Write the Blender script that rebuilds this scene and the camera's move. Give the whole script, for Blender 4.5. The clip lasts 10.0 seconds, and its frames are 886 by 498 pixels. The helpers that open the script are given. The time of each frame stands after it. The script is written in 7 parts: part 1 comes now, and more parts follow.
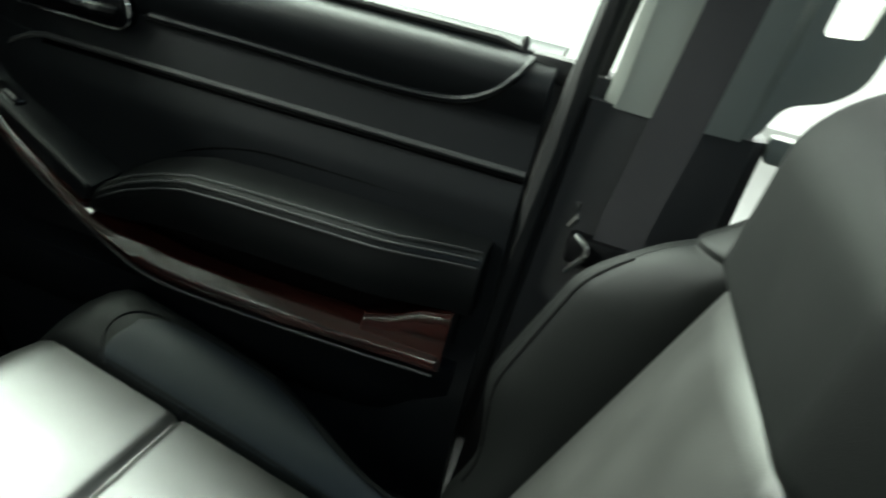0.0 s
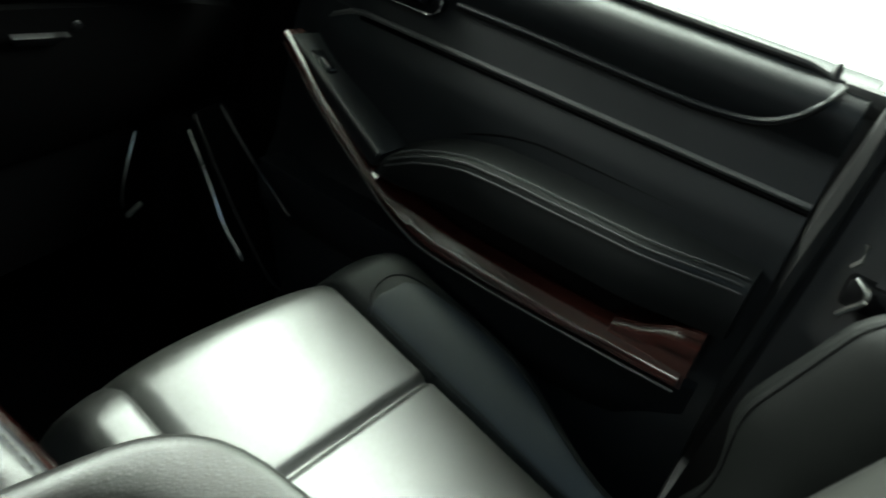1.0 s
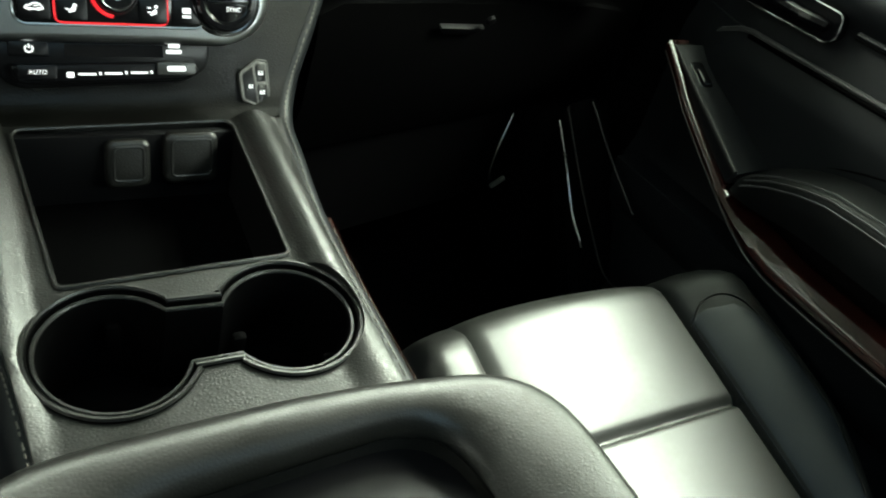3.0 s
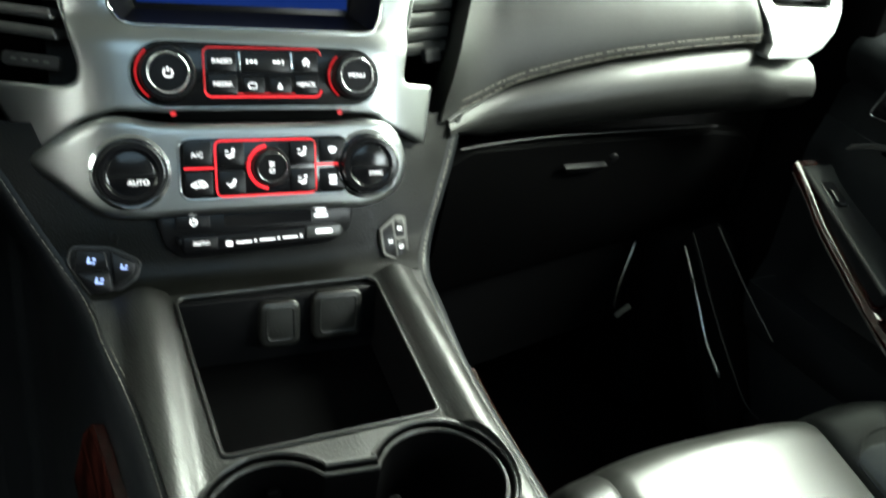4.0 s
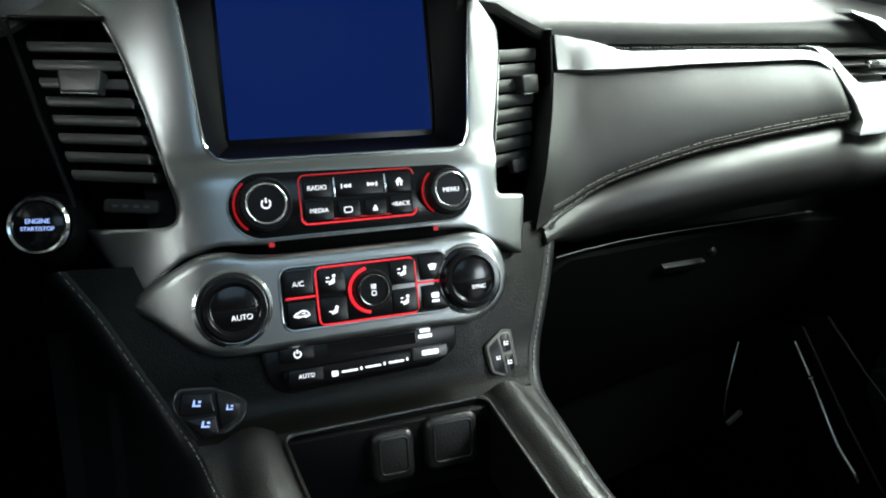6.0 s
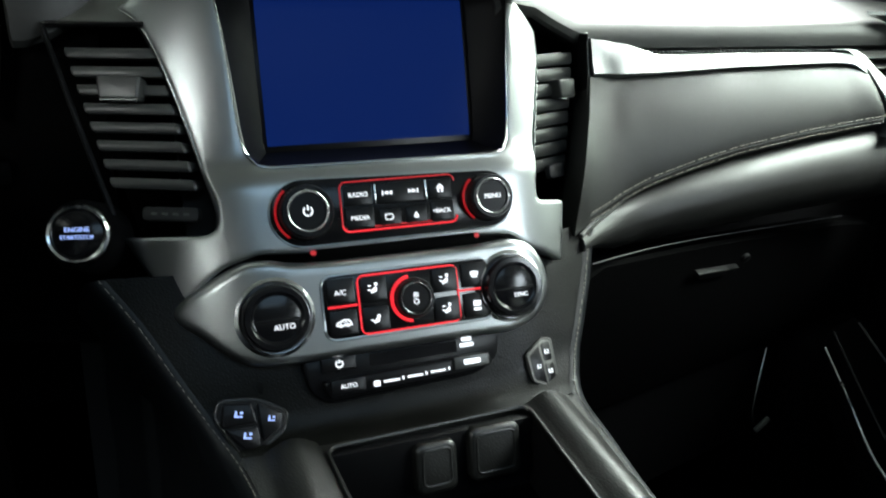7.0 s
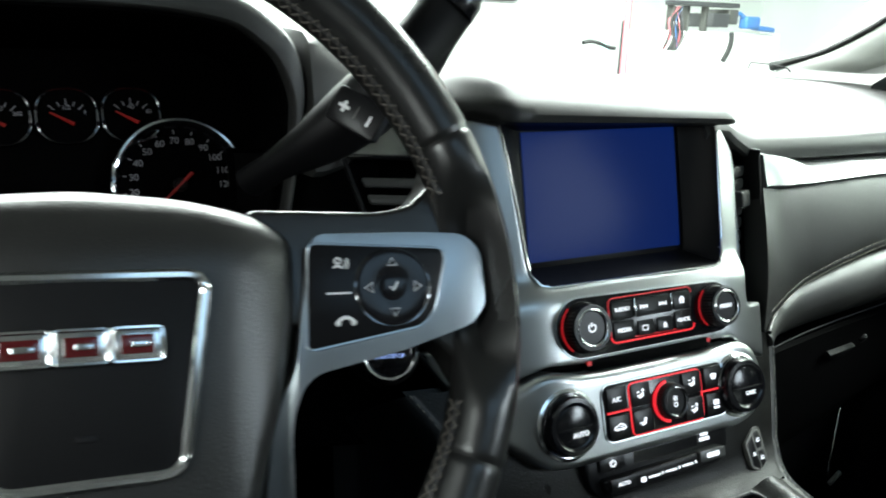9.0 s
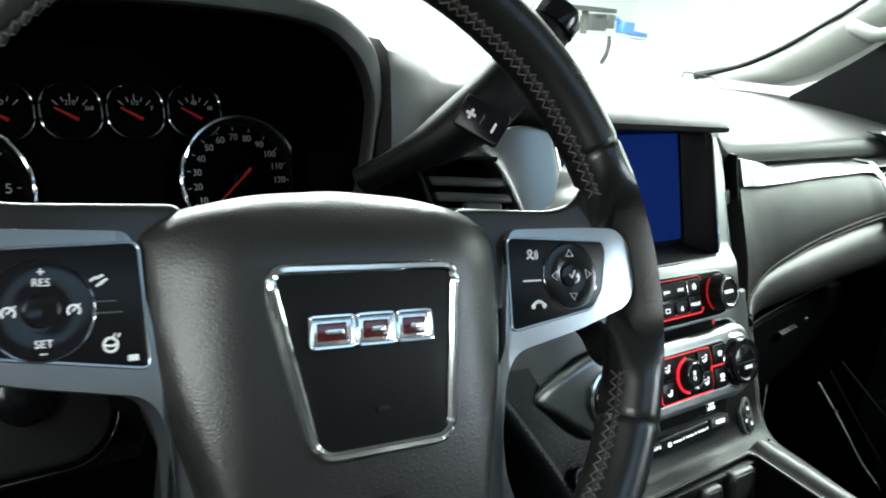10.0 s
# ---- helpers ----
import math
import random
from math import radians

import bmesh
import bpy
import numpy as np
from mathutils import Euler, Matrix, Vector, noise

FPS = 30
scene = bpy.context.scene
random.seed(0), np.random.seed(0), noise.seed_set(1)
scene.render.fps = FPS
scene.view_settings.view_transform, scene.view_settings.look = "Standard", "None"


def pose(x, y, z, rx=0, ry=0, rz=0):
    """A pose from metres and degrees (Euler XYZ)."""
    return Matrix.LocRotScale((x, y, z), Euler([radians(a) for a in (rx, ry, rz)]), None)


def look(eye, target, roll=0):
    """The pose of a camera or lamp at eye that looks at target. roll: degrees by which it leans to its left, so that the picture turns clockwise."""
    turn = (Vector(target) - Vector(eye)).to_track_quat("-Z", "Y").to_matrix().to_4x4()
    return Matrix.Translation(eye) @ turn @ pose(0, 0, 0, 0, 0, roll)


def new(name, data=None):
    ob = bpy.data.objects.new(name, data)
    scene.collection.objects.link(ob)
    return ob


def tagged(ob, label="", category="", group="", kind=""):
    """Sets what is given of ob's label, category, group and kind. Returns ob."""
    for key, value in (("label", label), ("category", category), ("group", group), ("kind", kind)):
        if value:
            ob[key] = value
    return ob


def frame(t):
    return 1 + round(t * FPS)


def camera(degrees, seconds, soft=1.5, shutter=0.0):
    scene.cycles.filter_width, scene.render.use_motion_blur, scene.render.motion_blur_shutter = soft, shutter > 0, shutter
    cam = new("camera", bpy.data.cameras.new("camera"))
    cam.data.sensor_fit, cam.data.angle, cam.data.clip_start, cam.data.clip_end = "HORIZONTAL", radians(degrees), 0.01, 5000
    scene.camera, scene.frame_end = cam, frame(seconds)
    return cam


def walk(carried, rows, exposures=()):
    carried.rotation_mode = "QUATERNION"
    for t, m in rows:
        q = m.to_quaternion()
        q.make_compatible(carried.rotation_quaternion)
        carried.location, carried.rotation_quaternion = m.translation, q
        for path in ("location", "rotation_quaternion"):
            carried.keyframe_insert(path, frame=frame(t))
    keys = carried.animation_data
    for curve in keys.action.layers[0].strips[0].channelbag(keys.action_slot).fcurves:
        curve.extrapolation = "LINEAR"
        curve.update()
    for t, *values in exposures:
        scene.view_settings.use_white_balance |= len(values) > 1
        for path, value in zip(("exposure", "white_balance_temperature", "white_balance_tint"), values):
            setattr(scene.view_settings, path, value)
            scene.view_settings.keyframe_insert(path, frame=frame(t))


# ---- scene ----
cam = camera(58.7, 10.0, soft=1.9, shutter=0.4)
PATH = [
    (0, (0.003, -0.615, 1.357), (1.81, -0.25, 0.581), 13.2),
    (0.5, (-0.032, -0.565, 1.331), (1.72, -0.013, 0.54), 16.0),
    (1, (-0.042, -0.567, 1.354), (1.548, 0.238, 0.446), 16.6),
    (1.5, (-0.061, -0.541, 1.359), (1.363, 0.453, 0.367), 17.8),
    (2, (-0.069, -0.569, 1.382), (1.15, 0.607, 0.317), 17.4),
    (3.3, (-0.104, -0.59, 1.385), (0.85, 0.758, 0.257), 14.8),
    (3.5, (-0.11, -0.582, 1.383), (0.802, 0.833, 0.303), 12.8),
    (4, (-0.119, -0.563, 1.401), (0.681, 1.019, 0.475), 8.2),
    (4.5, (-0.129, -0.544, 1.405), (0.612, 1.156, 0.656), 4.9),
    (5, (-0.133, -0.534, 1.401), (0.588, 1.223, 0.776), 2.6),
    (5.5, (-0.141, -0.528, 1.389), (0.578, 1.236, 0.779), 1.5),
    (5.7, (-0.143, -0.529, 1.383), (0.567, 1.229, 0.746), 1.1),
    (6.8, (-0.158, -0.518, 1.355), (0.525, 1.263, 0.756), 0.3),
    (7, (-0.169, -0.509, 1.372), (0.521, 1.262, 0.75), 0.4),
    (7.5, (-0.208, -0.5, 1.385), (0.492, 1.281, 0.802), 0.1),
    (8, (-0.282, -0.472, 1.42), (0.498, 1.274, 0.832), 1.1),
    (8.5, (-0.362, -0.438, 1.442), (0.491, 1.279, 0.875), 2.3),
    (9, (-0.441, -0.433, 1.451), (0.449, 1.271, 0.902), 1.9),
    (9.5, (-0.531, -0.409, 1.455), (0.479, 1.223, 0.892), 3.0),
    (10, (-0.605, -0.396, 1.458), (0.558, 1.135, 0.909), 4.5),
]
walk(cam, [(t, look(eye, target, roll)) for t, eye, target, roll in PATH],
     [(0, -0.05, 6600, 3), (1.0, 0.0, 6600, 3), (2.0, 0.1, 6700, 2), (3.5, 0.2, 7100, 0), (4.0, 0.66, 6800, 5), (4.5, 0.66, 6500, 10), (5.0, 0.16, 6470, 10), (5.5, -0.05, 6450, 10), (7.0, 0.0, 6450, 10), (8.5, -0.1, 6400, 9), (10.0, 0.05, 6300, 9)])

# ---------------------------------------------------------------- light
world = bpy.data.worlds.new("world")
scene.world = world
world.use_nodes = True
world.node_tree.nodes["Background"].inputs[0].default_value = (0.9, 0.95, 1.0, 1)
world.node_tree.nodes["Background"].inputs[1].default_value = 0.012


def area_lamp(name, eye, target, wide, high, watts, colour, spread=180):
    data = bpy.data.lights.new(name, "AREA")
    data.shape, data.size, data.size_y, data.energy, data.color = "RECTANGLE", wide, high, watts, colour
    data.spread = radians(spread)
    ob = new(name, data)
    ob.matrix_world = look(eye, target)
    return ob


COOL = (0.93, 1.0, 0.95)
area_lamp("ceiling_light_lamp", (1.0, 3.5, 3.5), (1.0, 3.5, 0), 5.0, 1.6, 1350, COOL)
area_lamp("ceiling_light_lamp", (2.7, 0.3, 3.5), (2.7, 0.3, 0), 1.6, 5.0, 900, COOL)
area_lamp("ceiling_light_lamp", (-3.0, -0.4, 3.5), (-3.0, -0.4, 0), 1.6, 5.0, 28, COOL)
# helper lamps in the passenger side windows, brightening seat, leather dash and wheel
area_lamp("window_fill", (0.93, 0.01, 1.57), (0.42, -0.30, 0.88), 0.62, 0.50, 10, (0.89, 1.0, 0.90), 145)
area_lamp("rear_window_fill", (0.93, -1.15, 1.60), (-0.4, -0.1, 1.3), 0.50, 0.34, 4.0, (0.82, 0.94, 1.0), 90)
# helper lamps at driver's window and assumed sunroof, for reflections on the wheel
area_lamp("driver_window_fill", (-0.83, -0.46, 1.54), (-0.48, -0.13, 1.34), 0.26, 0.24, 1.2, (0.97, 1.0, 0.98), 110)
area_lamp("sunroof_fill", (0.0, -0.92, 1.815), (0.0, -0.92, 0.0), 0.66, 0.52, 2.4, (0.50, 0.76, 1.0), 150)

# ---------------------------------------------------------------- materials


def material(name, colour, rough, metal=0.0, bump=0.0, grain=900.0, style="noise", var=0.12, blotch=9.0, coat=0.0, rvar=0.08, stretch=(1, 1, 1), spec=0.5):
    m = bpy.data.materials.new(name)
    m.use_nodes = True
    nt = m.node_tree
    n, l = nt.nodes, nt.links
    b = n["Principled BSDF"]
    b.inputs["Metallic"].default_value = metal
    b.inputs["Coat Weight"].default_value = coat
    b.inputs["Coat Roughness"].default_value = 0.05
    b.inputs["Specular IOR Level"].default_value = spec
    tc = n.new("ShaderNodeTexCoord")
    mp = n.new("ShaderNodeMapping")
    mp.inputs["Scale"].default_value = stretch
    l.new(tc.outputs["Object"], mp.inputs["Vector"])
    big = n.new("ShaderNodeTexNoise")
    big.inputs["Scale"].default_value, big.inputs["Detail"].default_value = blotch, 4
    l.new(mp.outputs[0], big.inputs["Vector"])
    if style == "leather":
        fine = n.new("ShaderNodeTexVoronoi")
        fine.feature = "DISTANCE_TO_EDGE"
        fine.inputs["Scale"].default_value = grain
        src = fine.outputs["Distance"]
    else:
        fine = n.new("ShaderNodeTexNoise")
        fine.inputs["Scale"].default_value, fine.inputs["Detail"].default_value = grain, 3
        src = fine.outputs["Fac"]
    l.new(mp.outputs[0], fine.inputs["Vector"])
    mixer = n.new("ShaderNodeMix")
    mixer.data_type = "RGBA"
    mixer.inputs["A"].default_value = (*[c * (1 - var) for c in colour], 1)
    mixer.inputs["B"].default_value = (*[min(1, c * (1 + var)) for c in colour], 1)
    add = n.new("ShaderNodeMath")
    add.operation = "MULTIPLY_ADD"
    add.inputs[1].default_value, add.inputs[2].default_value = 0.35, 0.0
    l.new(src, add.inputs[0])
    plus = n.new("ShaderNodeMath")
    plus.operation = "MULTIPLY_ADD"
    plus.inputs[1].default_value = 0.75
    l.new(big.outputs["Fac"], plus.inputs[0])
    l.new(add.outputs[0], plus.inputs[2])
    l.new(plus.outputs[0], mixer.inputs["Factor"])
    l.new(mixer.outputs["Result"], b.inputs["Base Color"])
    rr = n.new("ShaderNodeMapRange")
    rr.inputs["To Min"].default_value, rr.inputs["To Max"].default_value = max(0.02, rough - rvar), min(1, rough + rvar)
    l.new(big.outputs["Fac"], rr.inputs["Value"])
    l.new(rr.outputs[0], b.inputs["Roughness"])
    if bump:
        bp = n.new("ShaderNodeBump")
        bp.inputs["Strength"].default_value, bp.inputs["Distance"].default_value = bump, 0.001
        l.new(src, bp.inputs["Height"])
        l.new(bp.outputs[0], b.inputs["Normal"])
    return m


def glowing(name, colour, strength):
    m = bpy.data.materials.new(name)
    m.use_nodes = True
    b = m.node_tree.nodes["Principled BSDF"]
    b.inputs["Base Color"].default_value = (*[0.3 * c for c in colour], 1)
    b.inputs["Emission Color"].default_value = (*colour, 1)
    b.inputs["Emission Strength"].default_value = strength
    return m


def wood_material():
    m = material("dark_red_wood", (0.075, 0.018, 0.012), 0.17, coat=1.0, var=0.2, rvar=0.03)
    nt = m.node_tree
    n, l = nt.nodes, nt.links
    tc = n.new("ShaderNodeTexCoord")
    mp = n.new("ShaderNodeMapping")
    mp.inputs["Scale"].default_value = (6, 1.2, 12)
    l.new(tc.outputs["Object"], mp.inputs["Vector"])
    wave = n.new("ShaderNodeTexWave")
    wave.inputs["Scale"].default_value, wave.inputs["Distortion"].default_value, wave.inputs["Detail"].default_value = 9, 6, 4
    l.new(mp.outputs[0], wave.inputs["Vector"])
    ramp = n.new("ShaderNodeValToRGB")
    ramp.color_ramp.elements[0].color = (0.007, 0.002, 0.0015, 1)
    ramp.color_ramp.elements[1].color = (0.026, 0.006, 0.0045, 1)
    l.new(wave.outputs["Fac"], ramp.inputs["Fac"])
    l.new(ramp.outputs[0], n["Principled BSDF"].inputs["Base Color"])
    return m


def glass_material(name, gloss):
    m = bpy.data.materials.new(name)
    m.use_nodes = True
    nt = m.node_tree
    n, l = nt.nodes, nt.links
    n.remove(n["Principled BSDF"])
    clear = n.new("ShaderNodeBsdfTransparent")
    clear.inputs[0].default_value = (0.95, 0.98, 0.96, 1)
    shine = n.new("ShaderNodeBsdfGlossy")
    shine.inputs["Roughness"].default_value = 0.02
    mix = n.new("ShaderNodeMixShader")
    mix.inputs[0].default_value = gloss
    l.new(clear.outputs[0], mix.inputs[1])
    l.new(shine.outputs[0], mix.inputs[2])
    l.new(mix.outputs[0], n["Material Output"].inputs[0])
    return m


LEATHER = material("black_leather", (0.0130, 0.0134, 0.0124), 0.38, bump=0.14, grain=600, style="leather", var=0.25, rvar=0.12, blotch=16, spec=0.50)
SEAT = material("seat_leather", (0.015, 0.0158, 0.0138), 0.40, bump=0.14, grain=600, style="leather", var=0.25, blotch=16, rvar=0.11, spec=0.78)
LIDSKIN = material("lid_leather", (0.0075, 0.0078, 0.0068), 0.37, bump=0.16, grain=420, style="leather", var=0.35, blotch=26, rvar=0.16, spec=0.3)
BUTTON = material("button_face", (0.0042, 0.0042, 0.0048), 0.30, var=0.2, rvar=0.04, spec=0.18)
LACE = material("pale_lace_thread", (0.085, 0.078, 0.066), 0.75, bump=0.4, grain=2500, var=0.2)
# Blacker than any vinyl: shade in recesses and low panels is in its colour.
SHADEBLACK = material("shade_black_vinyl", (0.0007, 0.0007, 0.0008), 0.65, bump=0.15, grain=1100, var=0.2, spec=0.02)
# Seat leather again, with the bolsters' shade put into its colour.
SEATSHADE = material("shaded_seat_leather", (0.0052, 0.0062, 0.0060), 0.52, spec=0.20, bump=0.1, grain=900, style="leather", var=0.15)
INSERTSKIN = material("blue_black_leather", (0.0062, 0.0100, 0.0140), 0.50, spec=0.32, bump=0.1, grain=900, style="leather", var=0.15)
DASHPAD = material("dash_pad", (0.022, 0.0228, 0.0213), 0.47, bump=0.15, grain=700, style="leather", var=0.15)
PLASTIC = material("black_plastic", (0.0028, 0.0028, 0.0032), 0.5, bump=0.15, grain=1500, var=0.2, spec=0.17)
DOORSKIN = material("door_skin", (0.0058, 0.0070, 0.0084), 0.45, bump=0.12, grain=900, style="leather", var=0.2, spec=0.29)
CONSOLE = material("console_vinyl", (0.0060, 0.0063, 0.0054), 0.37, bump=0.3, grain=420, style="leather", var=0.32, blotch=22, rvar=0.2, spec=0.58)
GLOSS = material("gloss_black", (0.005, 0.005, 0.006), 0.16, var=0.2, rvar=0.04, spec=0.32)
RUBBER = material("black_rubber", (0.01, 0.01, 0.01), 0.65, var=0.2)
# Far blacker than carpet: the footwell's darkness is put into the colour.
SHADECARPET = material("shade_black_carpet", (0.0011, 0.0011, 0.0013), 0.95, bump=0.8, grain=500, var=0.3, spec=0.02)
WHEELSKIN = material("wheel_leather", (0.0095, 0.0096, 0.0092), 0.29, bump=0.10, grain=600, style="leather", var=0.2, blotch=14, rvar=0.08, spec=0.55)
HUBSKIN = material("airbag_vinyl", (0.0135, 0.0135, 0.0126), 0.35, bump=0.17, grain=520, style="leather", var=0.2, blotch=14, rvar=0.08, spec=0.5)
SILVER = material("satin_silver", (0.365, 0.382, 0.383), 0.32, metal=1.0, bump=0.03, grain=1400, var=0.05, blotch=3, rvar=0.05)
SPOKE = material("satin_steel", (0.32, 0.355, 0.38), 0.30, metal=0.9, bump=0.03, grain=1200, var=0.05, rvar=0.05)
CHROME = material("chrome", (0.78, 0.79, 0.80), 0.16, metal=1.0, var=0.03, rvar=0.03)
DARKCHROME = material("dark_chrome", (0.25, 0.25, 0.26), 0.16, metal=1.0, var=0.05, rvar=0.04)
VENT = material("vent_slat", (0.036, 0.037, 0.035), 0.36, var=0.15)
RED = material("red_enamel", (0.055, 0.004, 0.005), 0.2, var=0.1, coat=0.5)
WOOD = wood_material()
THREAD = material("grey_thread", (0.17, 0.16, 0.135), 0.8, bump=0.4, grain=2500, var=0.2)
PILLAR = material("grey_pillar_trim", (0.27, 0.285, 0.26), 0.6, bump=0.15, grain=900, var=0.06)
PILLAR_DARK = material("dark_pillar_trim", (0.03, 0.03, 0.031), 0.55, bump=0.2, grain=900, var=0.15)
HEADLINER = material("headliner_cloth", (0.42, 0.42, 0.39), 0.95, bump=0.4, grain=1200, var=0.06, spec=0.1)
BELT = material("belt_webbing", (0.045, 0.043, 0.046), 0.8, bump=0.5, grain=700, var=0.2, stretch=(1, 4, 1))
STEEL = material("bare_steel", (0.6, 0.6, 0.58), 0.25, metal=1.0, var=0.1)
GREYPLATE = material("grey_label_plate", (0.06, 0.06, 0.055), 0.5, var=0.08)
WALL = material("white_wall_paint", (0.86, 0.88, 0.86), 0.75, bump=0.08, grain=120, var=0.03, blotch=1.2)
# Unseen floor and west and south walls are darkened to cut bounced light.
TILE = material("grey_floor", (0.2, 0.2, 0.2), 0.35, var=0.06, blotch=1.5)
DULLWALL = material("bounce_cutting_wall", (0.10, 0.10, 0.10), 0.8, bump=0.08, grain=120, var=0.05, blotch=1.2)
WHITEPAINT = material("white_lacquer", (0.8, 0.83, 0.79), 0.4, var=0.04)
BODY = material("car_paint", (0.10, 0.10, 0.10), 0.3, metal=0.3, coat=0.6, var=0.05)
BLUEPLASTIC = material("blue_plastic", (0.05, 0.16, 0.42), 0.4, var=0.1)
# Teal and red are paled to put the bright haze outside into the paint.
TEAL = material("glare_paled_teal", (0.42, 0.74, 0.70), 0.5, var=0.1)
REDPAINT = material("glare_paled_red", (0.72, 0.16, 0.19), 0.5, var=0.1)
DARKGREY = material("dark_grey_metal", (0.07, 0.07, 0.075), 0.4, metal=0.5, var=0.15)
ICON = glowing("icon_white", (0.9, 0.95, 1.0), 1.5)
ICONBLUE = glowing("icon_blue", (0.35, 0.5, 1.0), 1.3)
REDGLOW = glowing("red_backlight", (1.0, 0.025, 0.04), 1.0)
REDDIM = glowing("red_backlight_dim", (1.0, 0.02, 0.03), 0.30)
# Paler than the door skin, to paint the highlight along the ridge.
ACCENTLIT = material("accent_highlight", (0.05, 0.051, 0.050), 0.36, var=0.15, bump=0.1, grain=1200)
ARMSKIN = material("armrest_vinyl", (0.0034, 0.0040, 0.0044), 0.48, bump=0.12, grain=900, style="leather", var=0.2, spec=0.18)
# Still darker copy of the seat leather, carrying the backrest's shade.
BACKSHADE = material("deep_shaded_seat_leather", (0.0036, 0.0042, 0.0039), 0.52, spec=0.13, bump=0.1, grain=900, style="leather", var=0.15)
# Console vinyl, darkened to carry the shade on the upright sweep.
APRONSHADE = material("shaded_console_vinyl", (0.0026, 0.0027, 0.0022), 0.36, bump=0.3, grain=420, style="leather", var=0.32, blotch=22, rvar=0.2, spec=0.17)
# Darker copy of the black leather, holding the shade on the visor's front.
VISORSHADE = material("shaded_black_leather", (0.0060, 0.0062, 0.0058), 0.46, bump=0.2, grain=600, style="leather", var=0.25, blotch=16, rvar=0.1, spec=0.34)
# Olive vinyl lightened to stand in for light that misses the brow.
BROWLIT = material("lightened_olive_vinyl", (0.050, 0.052, 0.046), 0.42, bump=0.12, grain=900, style="leather", var=0.15)
SEAMLINE = material("dark_seam", (0.035, 0.035, 0.036), 0.45, var=0.2)
SCREEN = glowing("screen_blue", (0.004, 0.021, 0.15), 0.62)
DIALPRINT = glowing("dial_print", (0.62, 0.64, 0.68), 0.03)
NEEDLE = glowing("needle_red", (0.8, 0.03, 0.02), 0.03)
PANEL = glowing("lamp_diffuser", (0.95, 1.0, 0.97), 9.0)
# Left ceiling panel, unseen, is dimmed to keep its reflection off the fascia.
PANELDIM = glowing("dim_lamp_diffuser", (0.95, 1.0, 0.97), 0.6)
PRINT = material("white_print", (0.68, 0.69, 0.70), 0.5, var=0.05)
SCREEN.node_tree.nodes["Principled BSDF"].inputs["Specular IOR Level"].default_value = 0.02
SCREEN.node_tree.nodes["Principled BSDF"].inputs["Roughness"].default_value = 0.16
SCREEN.node_tree.nodes["Principled BSDF"].inputs["Base Color"].default_value = (0.004, 0.006, 0.02, 1)
GLASS = glass_material("window_glass", 0.04)
ROOFGLASS = glass_material("tinted_roof_glass", 0.06)
ROOFGLASS.node_tree.nodes["Transparent BSDF"].inputs[0].default_value = (0.25, 0.33, 0.40, 1)

# ---------------------------------------------------------------- mesh tools
HOME = {}
EYE4 = Matrix.Identity(4)


def thing(name, at, label, category, group="", kind=""):
    ob = new(name)
    ob.location, ob.empty_display_size = at, 0.05
    HOME[ob.name] = Vector(at)
    return tagged(ob, label, category, group, kind)


def part(name, bm, mat, parent, label="", sharp=38):
    me = bpy.data.meshes.new(name)
    bmesh.ops.recalc_face_normals(bm, faces=bm.faces)
    bm.to_mesh(me)
    bm.free()
    me.polygons.foreach_set("use_smooth", [True] * len(me.polygons))
    me.set_sharp_from_angle(angle=radians(sharp))
    me.materials.append(mat)
    ob = new(name, me)
    if parent:
        ob.parent = parent
        if parent.name in HOME:
            ob.matrix_parent_inverse = Matrix.Translation(-HOME[parent.name])
    if label:
        ob["label"] = label
    return ob


def merge(*bms):
    out = bmesh.new()
    for b in bms:
        me = bpy.data.meshes.new("joined")
        b.to_mesh(me)
        out.from_mesh(me)
        bpy.data.meshes.remove(me)
        b.free()
    return out


def frame_at(o, u, v):
    """The pose with origin o, first axis u and second axis near v."""
    u = Vector(u).normalized()
    w = u.cross(Vector(v)).normalized()
    v = w.cross(u)
    m = Matrix((u, v, w)).transposed().to_4x4()
    m.translation = o
    return m


def spline(pts, n=8, closed=False):
    pts = [Vector(p) for p in pts]
    out, k = [], len(pts)
    for i in range(k if closed else k - 1):
        if closed:
            a, b, c, d = (pts[(i + j) % k] for j in (-1, 0, 1, 2))
        else:
            b, c = pts[i], pts[i + 1]
            a = pts[i - 1] if i else b * 2 - c
            d = pts[i + 2] if i + 2 < k else c * 2 - b
        for s in range(n):
            t = s / n
            out.append(0.5 * (2 * b + (c - a) * t + (2 * a - 5 * b + 4 * c - d) * t * t + (3 * b - a - 3 * c + d) * t ** 3))
    if not closed:
        out.append(pts[-1])
    return out


def rrect(cx, cy, w, h, r, n=5):
    out = []
    for sx, sy, a0 in ((1, 1, 0), (-1, 1, 90), (-1, -1, 180), (1, -1, 270)):
        for i in range(n + 1):
            a = radians(a0 + 90 * i / n)
            out.append((cx + sx * (w / 2 - r) + r * math.cos(a), cy + sy * (h / 2 - r) + r * math.sin(a)))
    return out


def rounded(pts, r=0.006, n=4):
    """A polygon with its corners rounded."""
    pts = [Vector((p[0], p[1])) for p in pts]
    out = []
    for i, p in enumerate(pts):
        a, b = pts[i - 1] - p, pts[(i + 1) % len(pts)] - p
        q = min(r, 0.45 * a.length, 0.45 * b.length)
        s, e = p + a.normalized() * q, p + b.normalized() * q
        for k in range(n + 1):
            t = k / n
            out.append(tuple(s * (1 - t) ** 2 + p * 2 * t * (1 - t) + e * t * t))
    return out


